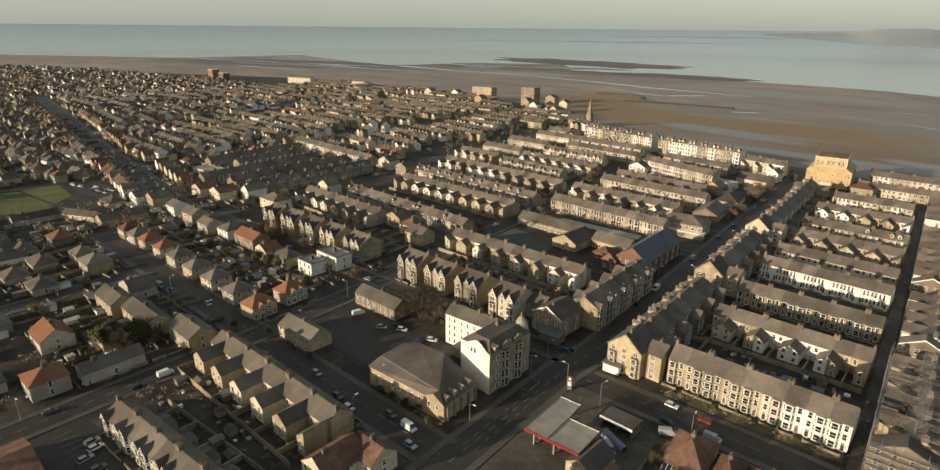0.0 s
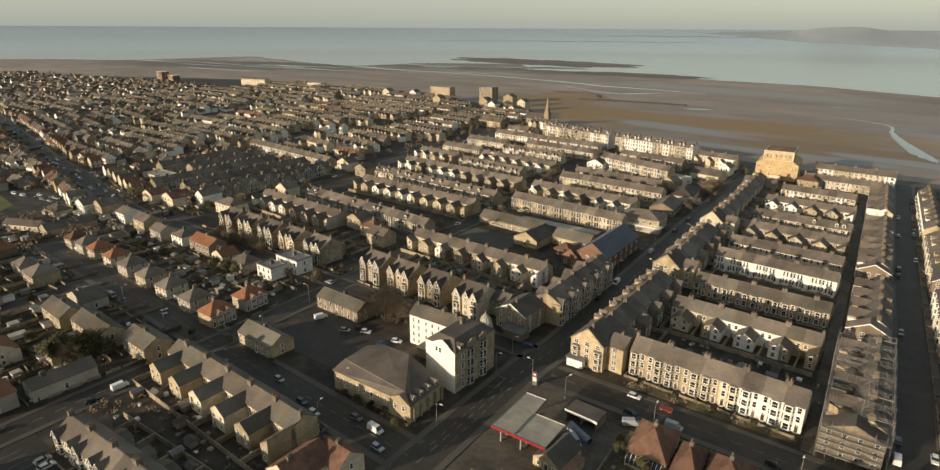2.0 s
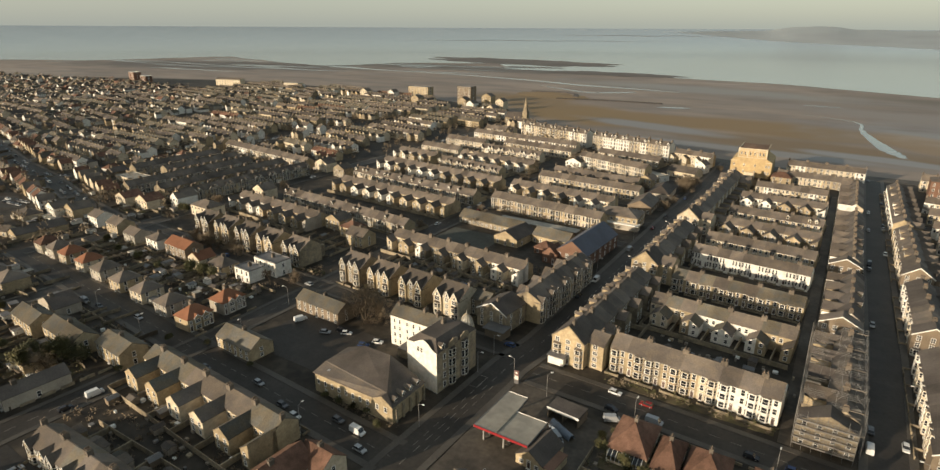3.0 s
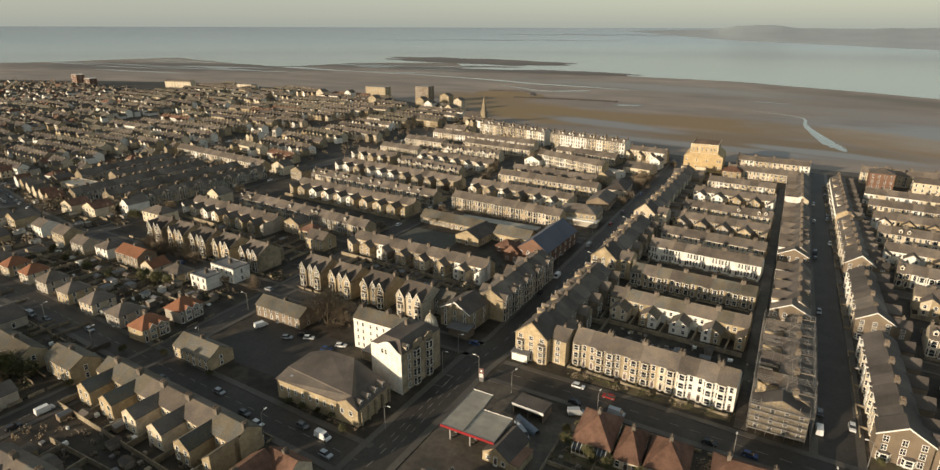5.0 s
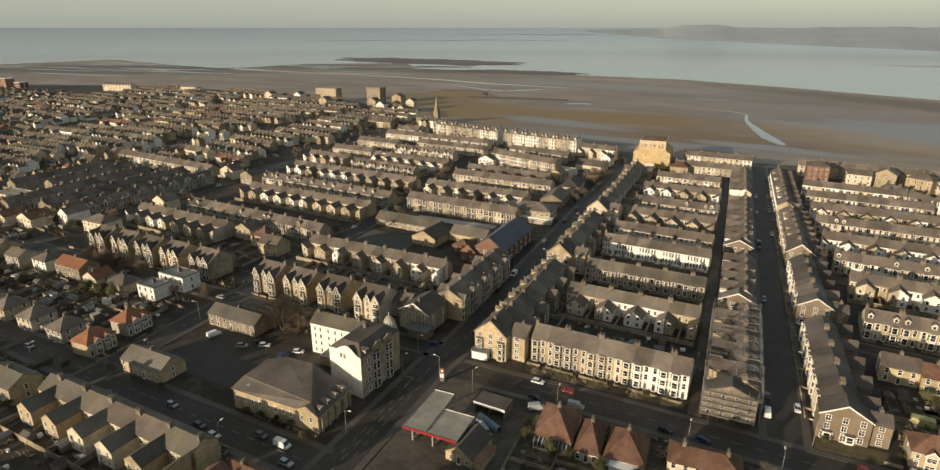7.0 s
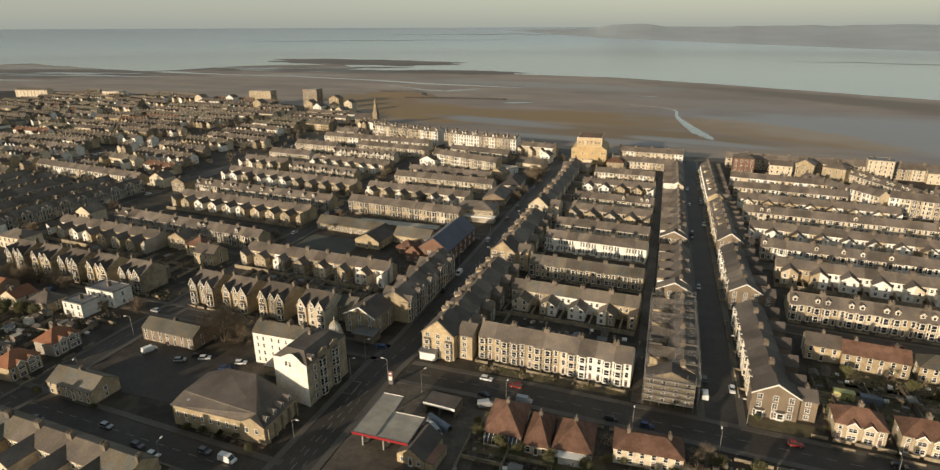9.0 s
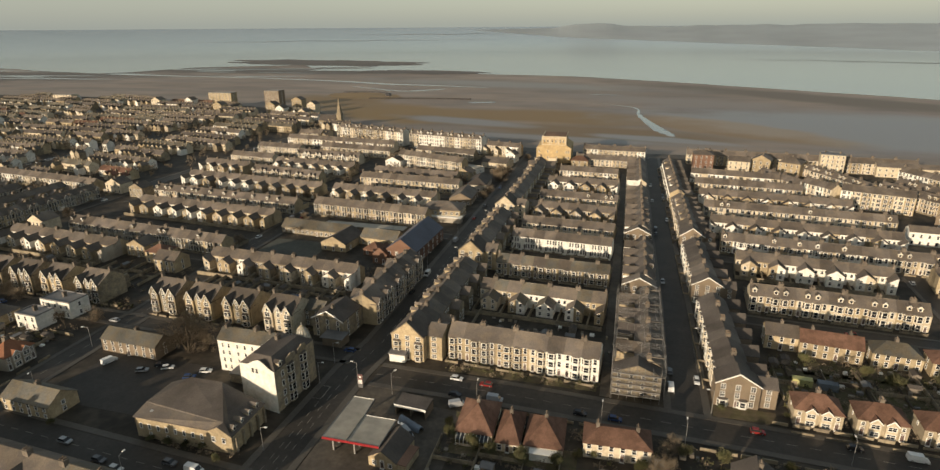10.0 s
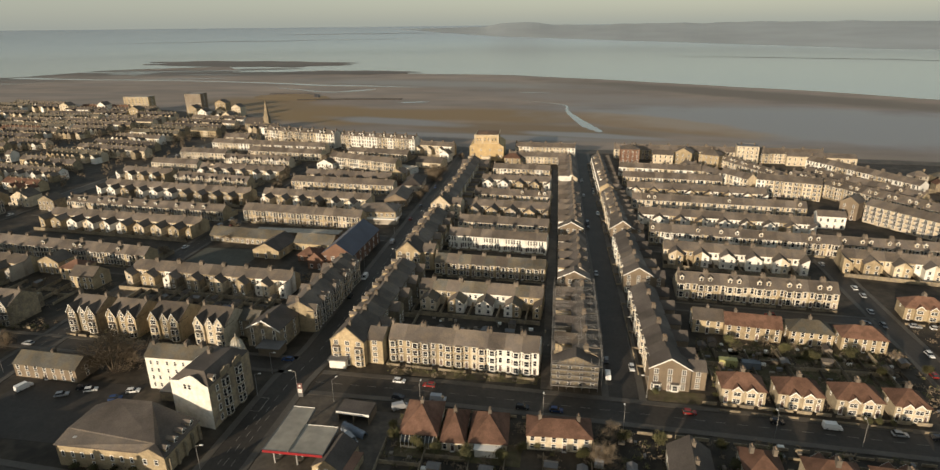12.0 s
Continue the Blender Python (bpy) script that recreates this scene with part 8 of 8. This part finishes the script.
# bins, planters and crates standing about in the yards
b = Shape()
for x0, x1, y0, y1, n in ((-184, -122, 60, 80, 24), (-345, -205, 118, 155, 90), (-345, -205, 50, 100, 80), (56, 124, 165, 205, 70), (-50, 2, 190, 212, 40), (-186, -112, 200, 226, 80), (-44, 118, 110, 146, 80)):
    for i in range(n):
        x, y = rr.uniform(x0, x1), rr.uniform(y0, y1)
        if not on_road(x, y):
            w, d, h = rr.uniform(0.3, 0.9), rr.uniform(0.3, 0.7), rr.uniform(0.4, 1.1)
            b.box(x - w, y - d, 0, x + w, y + d, h, rr.choice((0, 0, 1, 2, 3)))
tagged(new("yard_clutter", b.mesh("yard_clutter", [TIMBER, LEAD, TRIM, STONE_DARK])), "bins, planters and crates about the yards", "clutter", kind="stuff")


# ---- the rest of the town, farther off ----
def add_house(b, x, y, ang, w, d, he, hr, wall, roof, windows=True, style=0):
    c, s = math.cos(ang), math.sin(ang)

    def at(px, py, pz):
        return (x + px * c - py * s, y + px * s + py * c, pz)

    def solid(lo, hi, m):
        b.solid([at(*p) for p in lo], [at(*p) for p in hi], m)
    h = d / 2
    if style:
        solid([(-w / 2, -h, 0), (w / 2, -h, 0), (w / 2, h, 0), (-w / 2, h, 0)], [(-w / 2, -h, he), (w / 2, -h, he), (w / 2, h, he), (-w / 2, h, he)], wall)
        u, v, e = w / 2 + 0.35, h + 0.35, max(0.3, w / 2 - h)
        solid([(-u, -v, he), (u, -v, he), (u, v, he), (-u, v, he)], [(-e, -0.05, hr), (e, -0.05, hr), (e, 0.05, hr), (-e, 0.05, hr)], roof)
    else:
        prof = [(-h, 0), (h, 0), (h, he), (0, hr), (-h, he)]
        solid([(-w / 2, p, q) for p, q in prof], [(w / 2, p, q) for p, q in prof], wall)
    k = (hr - he) / h
    for sg in (-1, 1) if not style else ():
        yo, zo = sg * (h + 0.3), he - k * 0.3
        solid([(-w / 2 - 0.2, 0, hr), (w / 2 + 0.2, 0, hr), (w / 2 + 0.2, yo, zo), (-w / 2 - 0.2, yo, zo)],
              [(-w / 2 - 0.2, 0, hr + 0.2), (w / 2 + 0.2, 0, hr + 0.2), (w / 2 + 0.2, yo, zo + 0.2), (-w / 2 - 0.2, yo, zo + 0.2)], roof)
    solid([(w * 0.3 - 0.5, -0.6, hr - 0.4), (w * 0.3 + 0.5, -0.6, hr - 0.4), (w * 0.3 + 0.5, 0.6, hr - 0.4), (w * 0.3 - 0.5, 0.6, hr - 0.4)],
          [(w * 0.3 - 0.5, -0.6, hr + 1.3), (w * 0.3 + 0.5, -0.6, hr + 1.3), (w * 0.3 + 0.5, 0.6, hr + 1.3), (w * 0.3 - 0.5, 0.6, hr + 1.3)], 1)
    if windows:
        n = max(1, round(w / 3.2))
        for i in range(n):
            u = -w / 2 + w * (i + 0.5) / n
            for f in range(max(1, round(he / 3))):
                z = 0.9 + 2.9 * f
                b.face([at(u - 0.55, -h - 0.04, z), at(u + 0.55, -h - 0.04, z), at(u + 0.55, -h - 0.04, z + 1.4), at(u - 0.55, -h - 0.04, z + 1.4)], 9)


WALLS = [STONE, STONE_DARK, CREAM, WHITE, DASH]
ROOFS = [SLATE, SLATE_DARK, RED_TILE, MOSSY]
FAR = [far_of(m) for m in (*WALLS, *ROOFS, GLASS)]


def taken(x, y):
    return -345 < x < 260 and y < 560 or x > -345 and y > coast(x) - 25 or -480 < x < -344 and 190 < y < 356


def far_terraces(name, label, x0, x1, y0, y1, pitch, seed, streets):
    """Terraces in rows along the streets of a far quarter, each some houses long."""
    r = random.Random(seed)
    b = Shape()
    y = y0
    while y < y1:
        x = x0
        while x < x1:
            n = r.randint(5, 14)
            length = n * 5.8
            if any(abs(x + length / 2 - st) < length / 2 + 7 for st in streets):
                x += 9
                continue
            wall = r.choice((0, 0, 1, 2, 2, 3))
            roof = r.choice((5, 5, 6, 8, 5, 7) if r.random() < 0.25 else (5, 6, 8))
            he = r.uniform(5.6, 7.4)
            slope = (-0.085, -0.17, -0.03, -0.13)[int((x - x0) // 150) % 4]
            for i in range(n):
                px = x + 5.8 * (i + 0.5)
                py = y + slope * (px - x0) + r.uniform(-0.2, 0.2)
                if py < coast(px) - 22 and not taken(px, py) and not on_road(px, py, 6):
                    add_house(b, px, py, slope, 5.8, 9, he, he + 3, wall if r.random() < 0.7 else r.choice((0, 2, 3)), roof)
                    if r.random() < 0.5:
                        add_house(b, px, py - 7, slope + math.pi / 2, 7, 5, he - 1.2, he + 1, r.choice((0, 1, 2, 3)), roof, False)
            x += length + r.choice((3, 8, 16))
        y += pitch + r.uniform(-3, 4)
    tagged(new(name, b.mesh(name, FAR)), label, "houses", kind="stuff")


def far_villas(name, label, x0, x1, y0, y1, step, seed, reds=0.3, low=False):
    """Loose houses of a far suburb, in rough rows."""
    r = random.Random(seed)
    b = Shape()
    y = y0
    line = 0
    while y < y1:
        x = x0 + r.uniform(0, step)
        while x < x1:
            px, py = x + r.uniform(-2, 2), y + r.uniform(-3, 3) - 0.05 * (x - x0)
            if py < coast(px) - 22 and not taken(px, py) and not on_road(px, py, 8) and math.hypot(px + 466, py - 118) > 54 and not (-440 < px < -345 and 85 < py < 225) and r.random() < 0.94:
                he = r.uniform(2.8, 3.4) if low and r.random() < 0.6 else r.uniform(4.8, 6)
                w = r.uniform(8, 14)
                add_house(b, px, py, r.choice((0, 0, math.pi / 2, -math.pi / 2)) + r.uniform(-0.12, 0.12), w, r.uniform(7.5, 9.5), he, he + r.uniform(2.6, 3.6),
                          r.choice((0, 1, 1, 3, 3, 4, 4, 4)), r.choice((7, 7, 8)) if r.random() < reds else r.choice((5, 6, 6, 8)), style=r.random() < 0.45)
            x += step * r.uniform(0.8, 1.2)
        line += 1
        y += 15.5 if line % 2 else 24
    tagged(new(name, b.mesh(name, FAR)), label, "houses", kind="stuff")


far_terraces("distant_terraces", "distant stone and cream terraces towards the shore", -620, -345, 240, 800, 29, 3, (-352, -470))
far_terraces("distant_terraces", "distant terraces beyond the long street", -1000, -620, 330, 860, 31, 4, (-700, -850))
far_terraces("distant_terraces", "distant terraces along the bay", -345, -200, 520, 640, 27, 5, (-300,))
far_villas("distant_houses", "distant suburb of grey and red-roofed houses", -760, -345, -40, 330, 13.5, 6, 0.3, True)
far_villas("distant_houses", "distant suburb of small houses and bungalows", -1350, -760, -80, 700, 16, 7, 0.25, True)
far_villas("distant_houses", "far suburb of small houses near the shore", -2300, -1350, -100, 700, 24, 9, 0.2, True)
far_villas("distant_houses", "distant houses on the east side", 262, 560, 150, 470, 17, 10, 0.35)
# paired villas lining the western road, and what fills the plots about them
b = Shape()
r = random.Random(71)
west = [(-420, 181), (-520, 203), (-604, 216), (-760, 250), (-900, 280)]
for sgn in (-1, 1):
    line = side(west, sgn * 19)
    for (xa, ya), (xb, yb) in zip(line, line[1:]):
        n = int(math.hypot(xb - xa, yb - ya) / 13)
        for i in range(n):
            x, y = xa + (xb - xa) * (i + 0.5) / n, ya + (yb - ya) * (i + 0.5) / n
            if not on_road(x, y, 6):
                add_house(b, x, y, math.atan2(yb - ya, xb - xa) + (math.pi / 2 if r.random() < 0.5 else 0) + math.pi, 9.5, 9, 5.6, 9.0, r.choice((2, 3, 0)), r.choice((7, 7, 5)), style=0)
tagged(new("distant_houses", b.mesh("distant_houses", FAR)), "distant gabled villas along a western road", "houses", kind="stuff")
walls_, hedges, sheds, cars = Shape(), Shape(), Shape(), Shape()
for i in range(5200):
    x, y = r.uniform(-900, -210), r.uniform(20, 345)
    if x > -345 and y > 160 or on_road(x, y, 1.5) or math.hypot(x + 466, y - 118) < 50:
        continue
    a = r.choice((-0.05, 1.52)) + r.uniform(-0.08, 0.08)
    c, e = math.cos(a), math.sin(a)

    def at(u, v, z):
        return (x + u * c - v * e, y + u * e + v * c, z)

    def slab(sh, u0, v0, z0, u1, v1, z1, m=0):
        sh.solid([at(u0, v0, z0), at(u1, v0, z0), at(u1, v1, z0), at(u0, v1, z0)], [at(u0, v0, z1), at(u1, v0, z1), at(u1, v1, z1), at(u0, v1, z1)], m)
    pick = r.random()
    if pick < 0.42:
        slab(walls_, 0, 0, 0, r.uniform(5, 14), 0.2, r.uniform(0.8, 1.8), r.choice((0, 0, 1)))
    elif pick < 0.62:
        w, d, h = r.uniform(1.2, 2.6), r.uniform(1.0, 1.8), r.uniform(1.8, 2.4)
        slab(sheds, -w, -d, 0, w, d, h, r.choice((0, 1, 2)))
        slab(sheds, -w - 0.15, -d - 0.15, h, w + 0.15, d + 0.15, h + 0.12, r.choice((3, 3, 4)))
    else:
        for j in range(26):
            q = Vector(at(r.gauss(0, 1.6), r.gauss(0, 0.8), abs(r.gauss(0.9, 0.6))))
            u = Vector((r.gauss(0, 1), r.gauss(0, 1), r.gauss(0, 1))).normalized() * r.uniform(0.25, 0.55)
            v = u.orthogonal().normalized() * r.uniform(0.15, 0.3)
            hedges.face([q - u, q + v, q + u, q - v], int(pick > 0.84))
for i in range(170):
    (xa, ya), (xb, yb) = r.choice((((-420, 181), (-520, 203)), ((-520, 203), (-604, 216)), ((-604, 216), (-760, 250)), ((-404, 202), (-405, 322)), ((-455, 252), (-456, 328)), ((-512, 210), (-520, 350)), ((-520, 350), (-500, 480)), ((-494, 152), (-450, 158)), ((-520, 350), (-500, 480)), ((-760, 250), (-900, 280)), ((-350, 200), (-352, 590))))
    u = r.random()
    d = Vector((xb - xa, yb - ya)).normalized()
    off = r.choice((-1, 1)) * r.uniform(2.4, 3.2)
    x, y = xa + (xb - xa) * u - d.y * off, ya + (yb - ya) * u + d.x * off
    c, e = d.x, d.y
    m = r.choice((0, 0, 1, 1, 2, 3))
    slab(cars, -2.1, -0.85, 0.25, 2.1, 0.85, 0.85, m)
    cars.solid([at(-1.9, -0.8, 0.85), at(1.0, -0.8, 0.85), at(1.0, 0.8, 0.85), at(-1.9, 0.8, 0.85)], [at(-1.4, -0.65, 1.4), at(0.3, -0.65, 1.4), at(0.3, 0.65, 1.4), at(-1.4, 0.65, 1.4)], 4)
    slab(cars, -1.4, -0.65, 1.4, 0.3, 0.65, 1.45, m)
tagged(new("plot_walls", walls_.mesh("plot_walls", [STONE_DARK, FENCE])), "stone walls and fences between suburban plots", "wall", kind="stuff")
tagged(new("plot_sheds", sheds.mesh("plot_sheds", [TIMBER, DASH, WHITE, LEAD, SHEET])), "sheds and garages behind suburban houses", "shed", kind="stuff")
tagged(new("plot_hedges", hedges.mesh("plot_hedges", [TWIG, LEAF])), "bare and green hedges between suburban plots", "hedge", kind="stuff")
tagged(new("distant_cars", cars.mesh("distant_cars", [CAR_PAINTS[0], CAR_PAINTS[1], CAR_PAINTS[2], CAR_PAINTS[5], GLASS])), "cars parked along far streets", "cars", kind="stuff")
# trees of the far suburbs
b = Shape()
r = random.Random(21)
for i in range(2700):
    x = r.uniform(-1500, -345) if i % 4 else r.uniform(-620, -345)
    y = r.uniform(-40, 700)
    if y > coast(x) - 20 or math.hypot(x + 466, y - 118) < 50 or on_road(x, y, 3):
        continue
    hgt = r.uniform(3, 8)
    for j in range(34):
        c = Vector((x + r.gauss(0, hgt * 0.22), y + r.gauss(0, hgt * 0.22), abs(r.gauss(hgt * 0.6, hgt * 0.24))))
        u = Vector((r.gauss(0, 1), r.gauss(0, 1), r.gauss(0, 1))).normalized() * r.uniform(0.4, 0.9)
        v = u.orthogonal().normalized() * r.uniform(0.25, 0.5)
        b.face([c - u, c + v, c + u, c - v])
tagged(new("distant_trees", b.mesh("distant_trees", [TWIG])), "bare brown trees among the far houses", "trees", kind="stuff")
finish_far_houses()
